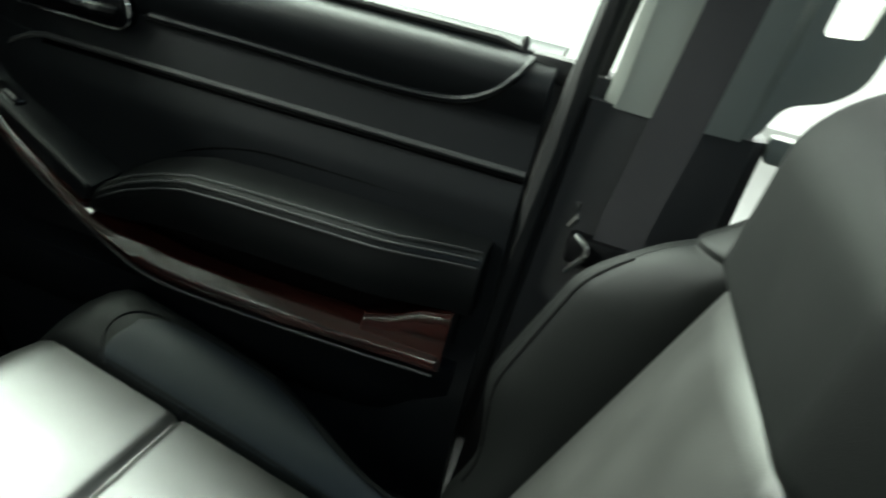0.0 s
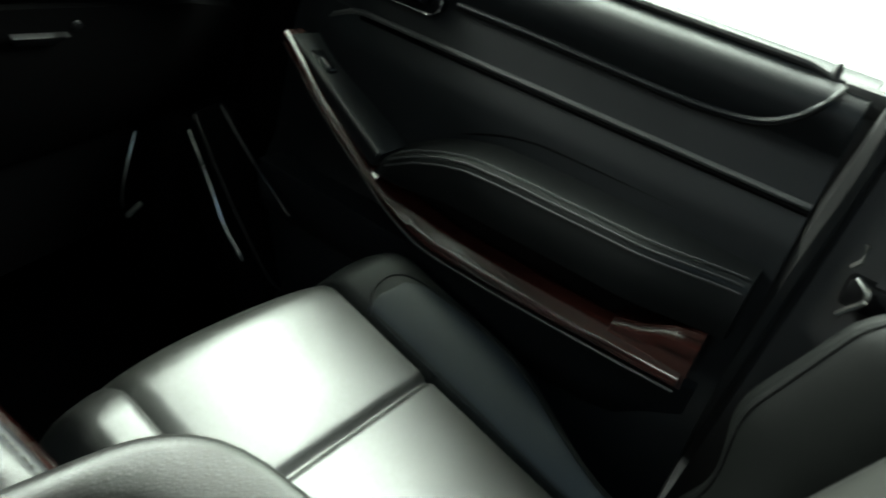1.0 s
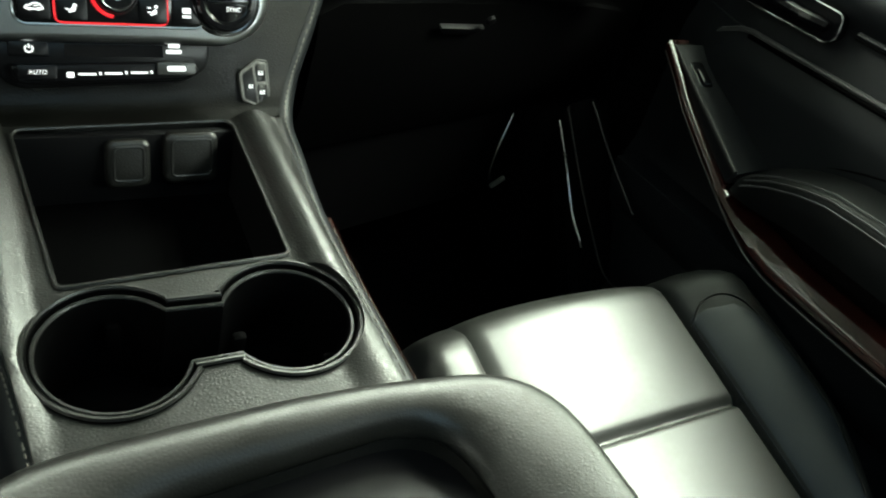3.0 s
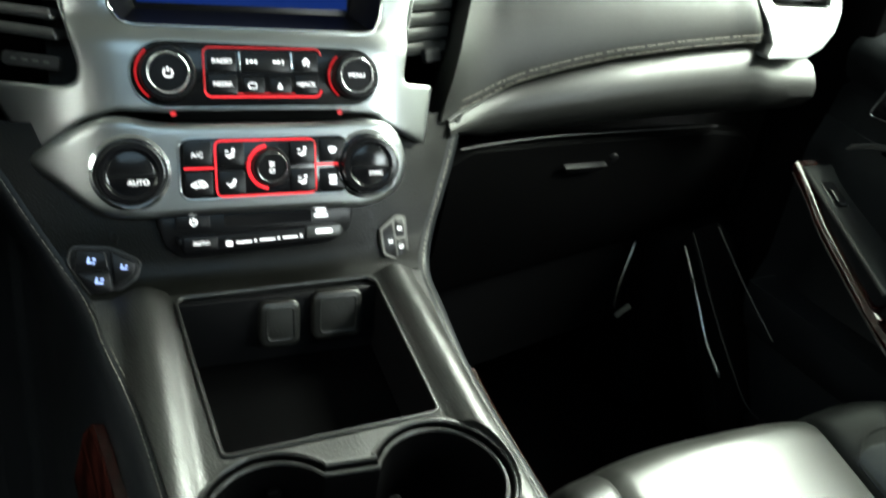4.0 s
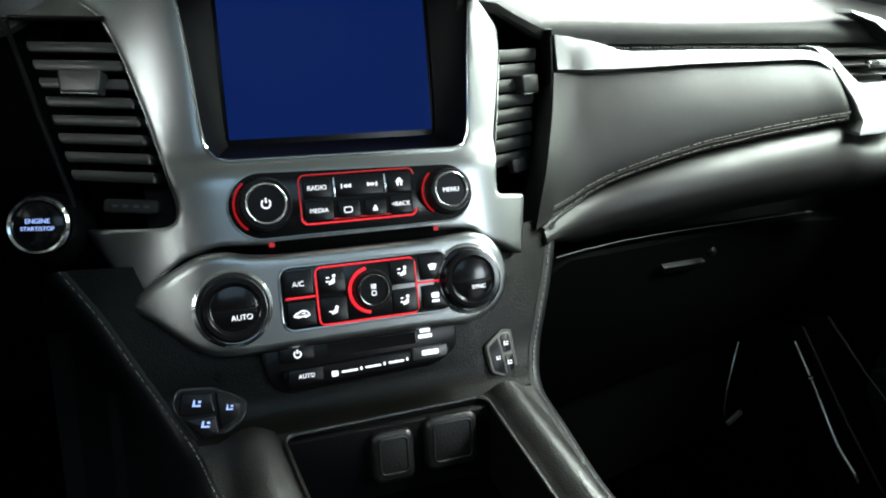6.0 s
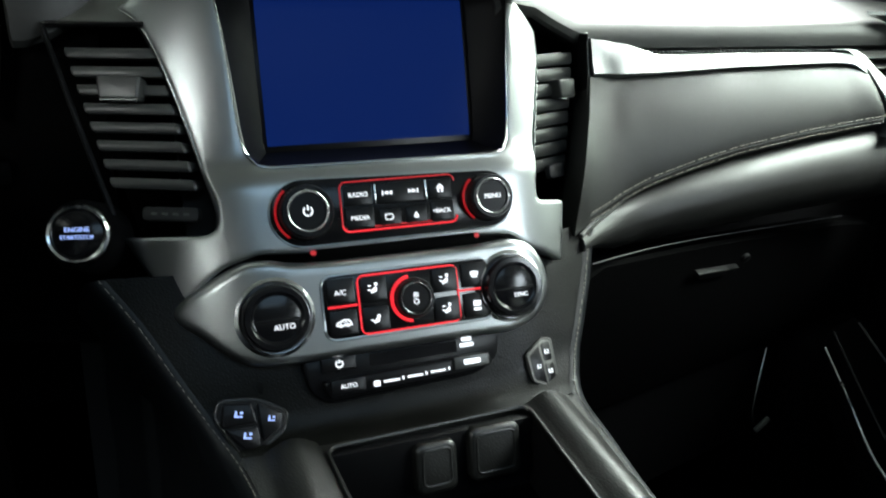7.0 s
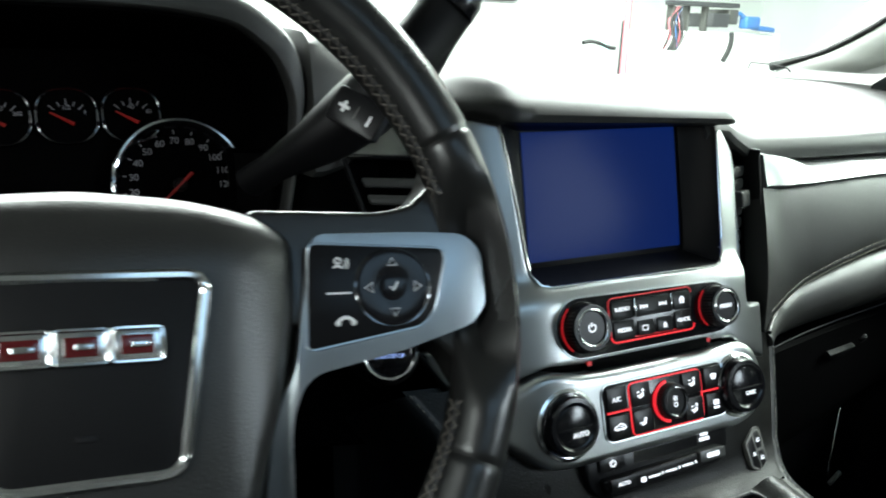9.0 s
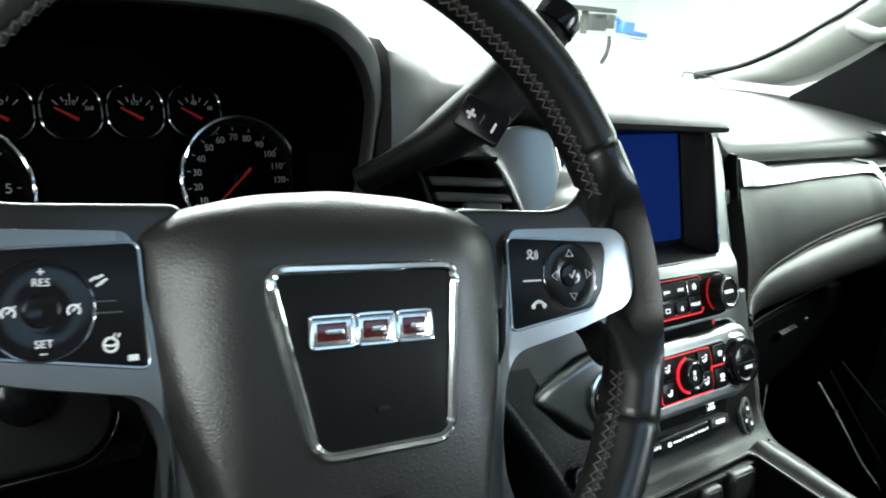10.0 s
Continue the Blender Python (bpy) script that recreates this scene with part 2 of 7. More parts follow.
def disc(cx, cy, r, n=28, a0=0, a1=360):
    full = a1 - a0 >= 360
    return [(cx + r * math.cos(radians(a0 + (a1 - a0) * i / (n if full else n - 1))), cy + r * math.sin(radians(a0 + (a1 - a0) * i / (n if full else n - 1)))) for i in range(n)]


def plate(outline, lo, hi, M=EYE4, bend=None, step=0.01, bev=0.0012, holes=(), seg=2):
    """A flat piece with the outline, from height lo to hi over the plane of M, its upper edges rounded."""
    bm = bmesh.new()
    rings = []
    for ring in (outline, *holes):
        vs = [bm.verts.new((p[0], p[1], hi)) for p in ring]
        rings.append(vs)
    if holes:
        edges = [bm.edges.new((vs[i - 1], vs[i])) for vs in rings for i in range(len(vs))]
        bmesh.ops.triangle_fill(bm, edges=edges, use_beauty=True, normal=(0, 0, 1))
    else:
        bm.faces.new(rings[0])
    if bend:
        us = [p[0] for p in outline]
        c = math.ceil(min(us) / step) * step
        while c < max(us):
            bmesh.ops.bisect_plane(bm, geom=bm.verts[:] + bm.edges[:] + bm.faces[:], plane_co=(c, 0, 0), plane_no=(1, 0, 0))
            c += step
    res = bmesh.ops.extrude_face_region(bm, geom=bm.faces[:], use_keep_orig=True)
    for e in res["geom"]:
        if isinstance(e, bmesh.types.BMVert):
            e.co.z = lo
    bmesh.ops.recalc_face_normals(bm, faces=bm.faces)
    if bev:
        top = [e for e in bm.edges if all(abs(v.co.z - hi) < 1e-7 for v in e.verts) and len(e.link_faces) == 2 and e.calc_face_angle(0) > 0.7]
        bmesh.ops.bevel(bm, geom=top, offset=bev, segments=seg, affect="EDGES", profile=0.5, clamp_overlap=True)
    for v in bm.verts:
        if bend:
            v.co.z += bend(v.co.x, v.co.y)
        v.co = M @ v.co
    return bm


def cushioned(outline, lo, hi, M=EYE4, bend=None, step=0.006, r=0.003, seg=3):
    """Like plate(), with a full round of radius r along the upper edge and a fine grid on top, for bent pieces."""
    bm = bmesh.new()
    f = bm.faces.new([bm.verts.new((p[0], p[1], hi - r)) for p in outline])
    f.normal_update()
    if f.normal.z < 0:
        f.normal_flip()
    rim = list(f.edges)
    done = 0.0
    for k in range(1, seg + 1):
        a = math.pi / 2 * k / seg
        d = r * (1 - math.cos(a))
        bmesh.ops.inset_region(bm, faces=[f], thickness=d - done, use_even_offset=True, use_boundary=True)
        for v in f.verts:
            v.co.z = hi - r + r * math.sin(a)
        done = d
    down = bmesh.ops.extrude_edge_only(bm, edges=[e for e in bm.edges if e.is_boundary])
    foot = [g for g in down["geom"] if isinstance(g, bmesh.types.BMVert)]
    for v in foot:
        v.co.z = lo
    bmesh.ops.contextual_create(bm, geom=[g for g in down["geom"] if isinstance(g, bmesh.types.BMEdge)])
    for axis in (0, 1):
        vals = [p[axis] for p in outline]
        c = math.ceil(min(vals) / step) * step
        while c < max(vals):
            spot, no = [0, 0, 0], [0, 0, 0]
            spot[axis], no[axis] = c, 1
            bmesh.ops.bisect_plane(bm, geom=bm.verts[:] + bm.edges[:] + bm.faces[:], plane_co=spot, plane_no=no)
            c += step
    for v in bm.verts:
        if bend:
            v.co.z += bend(v.co.x, v.co.y)
        v.co = M @ v.co
    return bm


def loft(rings, cyclic=True, caps=True, closed=False):
    bm = bmesh.new()
    rows = [[bm.verts.new(p) for p in r] for r in rings]
    k = len(rows[0])
    for i in range(len(rows) if closed else len(rows) - 1):
        a, b = rows[i], rows[(i + 1) % len(rows)]
        for j in range(k if cyclic else k - 1):
            bm.faces.new((a[j], a[(j + 1) % k], b[(j + 1) % k], b[j]))
    if caps and cyclic and not closed:
        bm.faces.new(rows[0])
        bm.faces.new(rows[-1])
    return bm


def tube(pts, r, n=8, closed=False, flat=1.0, up=(0, 0, 1)):
    """A bar of round (or flattened) section along the points. r: one radius, or one for each point."""
    pts = [Vector(p) for p in pts]
    rings, up = [], Vector(up)
    for i, p in enumerate(pts):
        a = pts[i - 1] if i or closed else p
        b = pts[(i + 1) % len(pts)] if i + 1 < len(pts) or closed else p
        d = (b - a).normalized()
        side = d.cross(up)
        side = side.normalized() if side.length > 1e-4 else d.orthogonal().normalized()
        top = side.cross(d).normalized()
        rad = r[i] if isinstance(r, (list, tuple)) else r
        rings.append([p + (side * math.cos(2 * math.pi * k / n) + top * math.sin(2 * math.pi * k / n) * flat) * rad for k in range(n)])
    return loft(rings, closed=closed)


def lathe(profile, M=EYE4, n=40):
    """A turned piece: profile rows of (radius, height)."""
    rings = [[M @ Vector((max(r, 1e-5) * math.cos(2 * math.pi * k / n), max(r, 1e-5) * math.sin(2 * math.pi * k / n), h)) for k in range(n)] for r, h in profile]
    ring = profile[0][0] > 1e-4 and profile[-1][0] > 1e-4
    return loft(rings, closed=ring)


def sheet(f, us, vs, thick):
    """A curved sheet f(u, v) with the thickness laid behind it (thick: a vector)."""
    thick = Vector(thick)
    front = [[Vector(f(u, v)) for v in vs] for u in us]
    bm = bmesh.new()
    a = [[bm.verts.new(p) for p in row] for row in front]
    b = [[bm.verts.new(p + thick) for p in row] for row in front]
    nu, nv = len(us), len(vs)
    for i in range(nu - 1):
        for j in range(nv - 1):
            bm.faces.new((a[i][j], a[i + 1][j], a[i + 1][j + 1], a[i][j + 1]))
            bm.faces.new((b[i][j], b[i][j + 1], b[i + 1][j + 1], b[i + 1][j]))
    for i in range(nu - 1):
        bm.faces.new((a[i][0], b[i][0], b[i + 1][0], a[i + 1][0]))
        bm.faces.new((a[i][-1], a[i + 1][-1], b[i + 1][-1], b[i][-1]))
    for j in range(nv - 1):
        bm.faces.new((a[0][j], a[0][j + 1], b[0][j + 1], b[0][j]))
        bm.faces.new((a[-1][j], b[-1][j], b[-1][j + 1], a[-1][j + 1]))
    return bm


def box(x0, x1, y0, y1, z0, z1, bev=0.004, seg=2):
    bm = bmesh.new()
    bmesh.ops.create_cube(bm, size=1)
    for v in bm.verts:
        v.co = Vector(((x0 + x1) / 2 + v.co.x * (x1 - x0), (y0 + y1) / 2 + v.co.y * (y1 - y0), (z0 + z1) / 2 + v.co.z * (z1 - z0)))
    if bev:
        bmesh.ops.bevel(bm, geom=bm.edges[:], offset=bev, segments=seg, affect="EDGES", profile=0.5)
    return bm


def moved(bm, M):
    bmesh.ops.transform(bm, matrix=M, verts=bm.verts)
    return bm


def stitches(pts, length=0.004, gap=0.0022, r=0.0006):
    """A row of sewn stitches along a line."""
    pts = [Vector(p) for p in pts]
    bms, want, done = bmesh.new(), 0.0, 0.0
    for a, b in zip(pts, pts[1:]):
        seglen = (b - a).length
        d = (b - a).normalized() if seglen else Vector((1, 0, 0))
        while want + length < done + seglen:
            s = a + d * max(0, want - done)
            e = s + d * length
            side = d.cross(Vector((0, 0, 1)))
            side = (side.normalized() if side.length > 1e-3 else Vector((1, 0, 0))) * r
            top = side.cross(d).normalized() * r
            ring = []
            for q, k in ((s, 0.5), ((s + e) / 2, 1.0), (e, 0.5)):
                ring.append([bms.verts.new(q + side * k), bms.verts.new(q + top * k), bms.verts.new(q - side * k), bms.verts.new(q - top * k)])
            for g, h in zip(ring, ring[1:]):
                for i in range(4):
                    bms.faces.new((g[i], g[(i + 1) % 4], h[(i + 1) % 4], h[i]))
            bms.faces.new(ring[0])
            bms.faces.new(ring[-1])
            want += length + gap
        done += seglen
    return bms


def writing(name, text, size, mat, parent, M, deep=0.0003, shear=0.0):
    cu = bpy.data.curves.new(name, "FONT")
    cu.body, cu.size, cu.extrude, cu.align_x, cu.align_y, cu.shear = text, size, deep, "CENTER", "CENTER", shear
    tmp = bpy.data.objects.new(name, cu)
    me = bpy.data.meshes.new_from_object(tmp)
    bm = bmesh.new()
    bm.from_mesh(me)
    bpy.data.objects.remove(tmp)
    bpy.data.curves.remove(cu)
    bpy.data.meshes.remove(me)
    moved(bm, M)
    return part(name, bm, mat, parent)


def at_uv(M, u, v, w=0.0):
    return M @ Matrix.Translation((u, v, w))

# ---------------------------------------------------------------- showroom
FLOOR_Z = 0.0


def room():
    for name, a in (("floor", (-7, 9, -6, 8, -0.1, FLOOR_Z)), ("ceiling", (-7, 9, -6, 8, 3.6, 3.7)), ("wall_north", (-7, 9, 7.9, 8.1, 0, 3.6)),
                    ("wall_south", (-7, 9, -6.1, -5.9, 0, 3.6)), ("wall_west", (-7.1, -6.9, -5.9, 7.9, 0, 3.6)), ("wall_east", (8.9, 9.1, -5.9, 7.9, 0, 3.6))):
        ob = part(name, box(*a, bev=0), TILE if name == "floor" else DULLWALL if name in ("wall_west", "wall_south") else WALL, None)
        tagged(ob, "grey polished workshop floor" if name == "floor" else "unseen dark grey wall that cuts bounced light" if name in ("wall_west", "wall_south") else "bright white painted workshop " + name.split("_")[0], name.split("_")[0], kind="structure")
    for x, y, w, d in ((1.0, 3.5, 5.0, 1.6), (2.7, 0.3, 1.6, 5.0), (-3.0, -0.4, 1.6, 5.0)):
        lamp = thing("ceiling_light", (x, y, 3.6), "large white fluorescent ceiling light panel", "lamp", "workshop lights")
        part("frame", plate(rrect(x, y, w + 0.1, d + 0.1, 0.02), 3.56, 3.6, bev=0.004), WHITEPAINT, lamp)
        part("diffuser", plate(rrect(x, y, w, d, 0.02), 3.54, 3.558, bev=0.003), PANEL if x > 0 else PANELDIM, lamp)


room()

# ---------------------------------------------------------------- car shell
car = thing("car_cabin", (0, 0, 0.5), "dark sport utility vehicle cabin with pale roof lining", "vehicle", kind="structure")
part("carpet", sheet(lambda x, y: (x, y, 0.52 + (0.16 * max(0, y - 0.25) / 0.45) + (0.10 if abs(x) < 0.12 else 0.0)), [-0.8, -0.5, -0.125, -0.115, 0.115, 0.125, 0.5, 0.8], [-2.2, -0.6, 0.25, 0.7], (0, 0, -0.05)), SHADECARPET, car)
part("firewall", box(-0.84, 0.86, 0.68, 0.72, 0.5, 1.36, 0), SHADECARPET, car)
def lining(x, y):
    return (x, y, 1.80 + 0.04 * (1 - (x / 0.8) ** 2))


for xs, ys in (([-0.78 + 0.13 * i for i in range(13)], [0.12, -0.2, -0.62]), ([-0.78 + 0.13 * i for i in range(13)], [-1.22, -1.7, -2.3]), ([-0.78, -0.6, -0.36], [-0.62, -0.92, -1.22]), ([0.36, 0.6, 0.78], [-0.62, -0.92, -1.22])):
    part("roof_lining", sheet(lining, xs, ys, (0, 0, 0.04)), HEADLINER, car)
# Unseen sunroof added for a bluish lamp that brightens the wheel's trim.
part("assumed_sunroof_frame", tube([(x, y, 1.838) for x, y in rrect(0, -0.92, 0.73, 0.61, 0.03)], 0.010, 8, True), RUBBER, car)
roof_glass = part("assumed_sunroof_pane", plate(rrect(0, -0.92, 0.74, 0.62, 0.03), 1.872, 1.877, bev=0), ROOFGLASS, car)
roof_glass.visible_shadow = False
part("tailgate", box(-0.84, 0.86, -2.34, -2.28, 0.5, 1.25, 0.01), PLASTIC, car)
part("rear_bench", box(-0.7, 0.7, -1.75, -1.25, 0.55, 0.95, 0.06, 3), SEATSHADE, car)
part("rear_bench_back", box(-0.7, 0.7, -1.95, -1.75, 0.6, 1.35, 0.06, 3), SEATSHADE, car)
# bonnet and scuttle seen over the dash top
part("bonnet", sheet(lambda x, y: (x, y, 1.375 - 0.03 * (x / 0.8) ** 2 - 0.16 * max(0, y - 0.75) ** 2), [-0.8 + 0.16 * i for i in range(11)], [0.66 + 0.15 * i for i in range(9)], (0, 0, -0.03)), BODY, car)
# windscreen pillars
for s in (-1, 1):
    line = spline([(s * 0.842, 0.66, 1.392), (s * 0.840, 0.598, 1.409), (s * 0.840, 0.543, 1.428), (s * 0.835, 0.463, 1.467), (s * 0.828, 0.391, 1.511), (s * 0.820, 0.333, 1.547), (s * 0.79, 0.18, 1.66), (s * 0.73, 0.02, 1.78)], 5)
    rings = []
    for i, p in enumerate(line):
        d = (line[min(i + 1, len(line) - 1)] - line[max(i - 1, 0)]).normalized()
        out = Vector((s, 0, 0))
        n = d.cross(out).normalized() * -s
        w = 1.0 - 0.5 * i / (len(line) - 1)
        k = [(0.0, 0.0), (-0.012, 0.02), (-0.022, 0.06), (-0.026, 0.13), (-0.020, 0.185), (0.0, 0.205), (0.05, 0.19), (0.05, 0.0)]
        rings.append([p + out * a - Vector((0, w, 0)) * b for a, b in k])
    part("windscreen_pillar", loft(rings), PILLAR, car, "pale grey windscreen pillar trim")
    part("pillar_seal", tube([p + Vector((-s * 0.006, 0.004, 0.0)) for p in line], [0.011 - 0.006 * min(1.0, i / 8) for i in range(len(line))], 8), RUBBER, car)
    # side panels ahead of, behind and below the windows
    part("rear_quarter", box(*sorted((s * 0.80, s * 0.84)), -2.3, -1.45, 0.5, 1.22, 0.005), PLASTIC, car)
    part("rear_pillar", box(*sorted((s * 0.74, s * 0.82)), -1.62, -1.45, 1.22, 1.80, 0.02), PILLAR, car)
    part("tail_pillar", box(*sorted((s * 0.72, s * 0.82)), -2.32, -2.16, 1.22, 1.80, 0.02), PILLAR, car)
    part("kick_panel", box(*sorted((s * 0.80, s * 0.84)), 0.14, 0.70, 0.5, 1.36, 0.004), SHADECARPET, car)
    part("roof_rail", box(*sorted((s * 0.72, s * 0.84)), -2.3, 0.04, 1.765, 1.84, 0.02), HEADLINER, car)
handle_line = spline([(0.800, 0.335, 1.508), (0.775, 0.312, 1.503), (0.758, 0.257, 1.494), (0.747, 0.17, 1.53), (0.742, 0.08, 1.60), (0.760, 0.05, 1.63)], 6)
part("grab_handle", tube(handle_line, 0.012, 10), PILLAR, car, "pale grey grab handle on the windscreen pillar")
part("windscreen_header", box(-0.74, 0.74, 0.0, 0.12, 1.79, 1.85, 0.02), HEADLINER, car)
glass = part("windscreen", sheet(lambda x, t: (x, 0.68 - 0.62 * t - 0.08 * (x / 0.8) ** 2 * (1 - t), 1.385 + 0.42 * t), [-0.78 + 0.13 * i for i in range(13)], [0, 0.25, 0.5, 0.75, 1.0], (0, 0.003, 0.004)), GLASS, car)
glass.visible_shadow = False

# ---------------------------------------------------------------- centre stack
TILT24 = radians(24)
TILT19 = radians(18.7)
ST = frame_at((0.007, 0.0203, 1.1441), (1, 0, 0), (0, math.sin(TILT19), math.cos(TILT19)))
TILT10 = radians(13.5)
SD = frame_at((0.0083, 0.1155, 1.3095), (1, 0, 0), (0, math.sin(TILT10), math.cos(TILT10)))


def smooth(a, b, x):
    t = min(1.0, max(0.0, (x - a) / (b - a)))
    return t * t * (3 - 2 * t)


def bow(u, v):
    return -4.6 * max(0.0, abs(u) - 0.09) ** 2 - 0.0095 * smooth(0.097, 0.124, v)


stack = thing("centre_stack", (0.007, 0.05, 1.05), "satin silver centre stack with black control panels and red backlit rings", "dashboard console")

inner_l = [(-0.116, 0.250), (-0.112, 0.215), (-0.109, 0.175), (-0.107, 0.140), (-0.105, 0.125), (-0.098, 0.115), (-0.088, 0.1125)]
inner_r = [(0.088, 0.1115), (0.098, 0.114), (0.104, 0.124), (0.107, 0.142), (0.112, 0.19), (0.119, 0.236)]
right = [(0.130, 0.238), (0.150, 0.216), (0.150, 0.195), (0.142, 0.16), (0.1317, 0.115), (0.125, 0.085), (0.125, 0.074), (0.128, 0.071), (0.157, 0.070), (0.146, 0.018)]
low = [(0.112, 0.0335), (0.094, 0.0455), (0.06, 0.0475), (-0.065, 0.0475), (-0.104, 0.0505), (-0.128, 0.0440), (-0.150, 0.0285)]
left = [(-0.166, 0.017), (-0.195, 0.074), (-0.139, 0.068), (-0.131, 0.071), (-0.129, 0.083), (-0.137, 0.121), (-0.146, 0.163), (-0.158, 0.206), (-0.168, 0.229), (-0.181, 0.243), (-0.165, 0.250), (-0.150, 0.254), (-0.135, 0.254)]
fascia = part("fascia", cushioned(rounded(inner_l + inner_r + right + low + left, 0.004, 2), -0.016, 0.0, ST, bow, 0.006, 0.003, seg=3), SILVER, stack, "satin silver plastic surround")
# bright edge of the screen opening
edge = [ST @ Vector((u, v, bow(u, v) + 0.0002)) for u, v in inner_l + inner_r]
part("bright_edge", tube(edge, [0.0011 * min(1.0, 0.15 + i / 3, 0.15 + (len(edge) - 1 - i) / 3) for i in range(len(edge))], 6), CHROME, stack)
for line in (left[4:10], right[2:6]):
    run = spline([ST @ Vector((u, v, bow(u, v) - 0.001)) for u, v in line], 4)
    part("bright_edge", tube(run, [0.0011 * min(1.0, 0.1 + i / 6, 0.1 + (len(run) - 1 - i) / 6) for i in range(len(run))], 6), CHROME, stack)
# backing that closes the stack
part("backing", plate([(-0.15, -0.05), (0.13, -0.05), (0.14, 0.22), (-0.15, 0.22)], -0.09, -0.05, ST, bev=0), PLASTIC, stack)
pod_line = spline([(-0.167, 0.016), (-0.150, -0.004), (-0.124, -0.025), (-0.100, -0.0305), (-0.05, -0.0305), (0.05, -0.0305), (0.085, -0.0305), (0.112, -0.018), (0.122, 0.005), (0.113, 0.031), (0.093, 0.0415), (0.058, 0.0405), (-0.065, 0.0405), (-0.103, 0.0460), (-0.127, 0.0415)], 5, True)
pod = part("lower_pod", cushioned([p[:2] for p in pod_line], -0.012, 0.0095, ST, bow, 0.006, 0.0065, seg=5), SILVER, stack, "satin silver raised control pod")
part("disc_slot", plate(rrect(-0.001, 0.0455, 0.132, 0.0085, 0.002), -0.01, 0.0014, ST, bev=0.0005), SHADEBLACK, stack)
for u in (-0.066, 0.064):
    part("slot_light", plate(rrect(u, 0.0475, 0.004, 0.0035, 0.001), 0.0, 0.0016, ST, bev=0), REDDIM, stack)

# screen in its recess
display = thing("touch_screen", (0.007, 0.1, 1.25), "dark blue glowing touch screen in a black recess", "screen")


def funnel():
    outer = [(-0.116, 0.250), (-0.1095, 0.175), (-0.106, 0.128), (-0.098, 0.115), (-0.05, 0.1125), (0.05, 0.1115), (0.098, 0.114), (0.105, 0.127), (0.1105, 0.175), (0.119, 0.240), (0.06, 0.243), (-0.06, 0.248)]
    inner = [(-0.0885, 0.058), (-0.0885, 0.0), (-0.0885, -0.0515), (-0.0865, -0.0590), (-0.05, -0.0590), (0.05, -0.0590), (0.0865, -0.0590), (0.0885, -0.0515), (0.0885, 0.0), (0.0885, 0.058), (0.06, 0.058), (-0.06, 0.058)]
    rings = []
    for t, w in ((0.0, -0.001), (0.07, -0.004), (0.95, -0.001), (1.0, 0.0), (1.0, -0.006)):
        ring = []
        for a, b in zip(outer, inner):
            p, q = ST @ Vector((a[0], a[1], bow(*a) + (w if t < 0.5 else 0.0))), SD @ Vector((b[0], b[1], w if t > 0.5 else 0.0))
            ring.append(p + (q - p) * t)
        rings.append(ring)
    return loft(rings, caps=False)


part("recess", funnel(), PLASTIC, display)
part("panel", plate(rrect(0, 0, 0.180, 0.121, 0.002), -0.010, -0.0022, SD, bev=0.0004), BUTTON, display, "gloss black screen border")
part("glowing_area", plate(rrect(0.0, 0.0015, 0.1700, 0.1115, 0.001), -0.0022, -0.0014, SD, bev=0), SCREEN, display, "plain dark blue lit display")


def knob(parent, u, v, w, r, h, ring, glow, cap_r, M=ST):
    """A turning knob with a grip, a chrome ring and a face."""
    K = at_uv(M, u, v, w)
    k = part("knob", lathe([(r * 1.08, 0), (r * 1.08, 0.002), (r, 0.003), (r * 0.97, h * 0.9), (r * 0.93, h), (cap_r, h), (cap_r * 0.97, h - 0.0015), (0, h - 0.0015)], K, 44), BUTTON, parent)
    ridges = []
    for i in range(40):
        a = 2 * math.pi * i / 40
        ridges.append(moved(box(-0.0005, 0.0005, -0.0004, 0.0004, 0.003, h * 0.88, 0), K @ Matrix.Rotation(a, 4, "Z") @ Matrix.Translation((r * 0.985, 0, 0))))
    part("grip", merge(*ridges), RUBBER, k)
    if ring:
        part("chrome_ring", lathe([(cap_r * 0.99, h - 0.001), (cap_r * 1.01, h + 0.0002), (cap_r * 1.045, h + 0.0009), (cap_r * 1.085, h + 0.0011), (cap_r * 1.125, h + 0.0007), (cap_r * 1.15, h), (cap_r * 1.165, h - 0.001)], K, 44), CHROME if glow else DARKCHROME, k)
    if glow:
        pts = [K @ Vector((r * 1.12 * math.cos(radians(a)), r * 1.12 * math.sin(radians(a)), 0.0022)) for a in range(130, 236, 6)]
        part("light_arc", tube(pts, 0.0009, 6), REDDIM, k)
    return k, K


# radio panel
hull = disc(-0.070, 0.077, 0.0245, 24, 90, 270) + disc(0.0755, 0.0755, 0.0225, 24, -90, 90)
radio = part("radio_panel", plate(hull, -0.004, 0.0022, ST, bev=0.0012), GLOSS, stack, "gloss black radio control panel")
part("panel_rim", tube([ST @ Vector((u, v, 0.0003)) for u, v in hull], 0.0012, 6, True), SILVER, stack)
ring = rrect(0.0035, 0.0785, 0.091, 0.037, 0.005, 6)
part("red_ring", tube([ST @ Vector((u, v, 0.0026)) for u, v in ring if v > 0.0622], 0.0006, 6), REDDIM, radio, "dim red outline")
part("red_ring", tube([ST @ Vector((u, v, 0.0026)) for u, v in ring if v < 0.0655], 0.0007, 6), REDGLOW, radio, "glowing red outline")
k, K = knob(radio, -0.069, 0.0775, 0.002, 0.0195, 0.0138, True, True, 0.0135)
part("power_icon", tube([K @ Vector((0.0032 * math.cos(radians(a)), 0.0032 * math.sin(radians(a)), 0.0126)) for a in range(125, 416, 15)], 0.0006, 5), ICON, k)
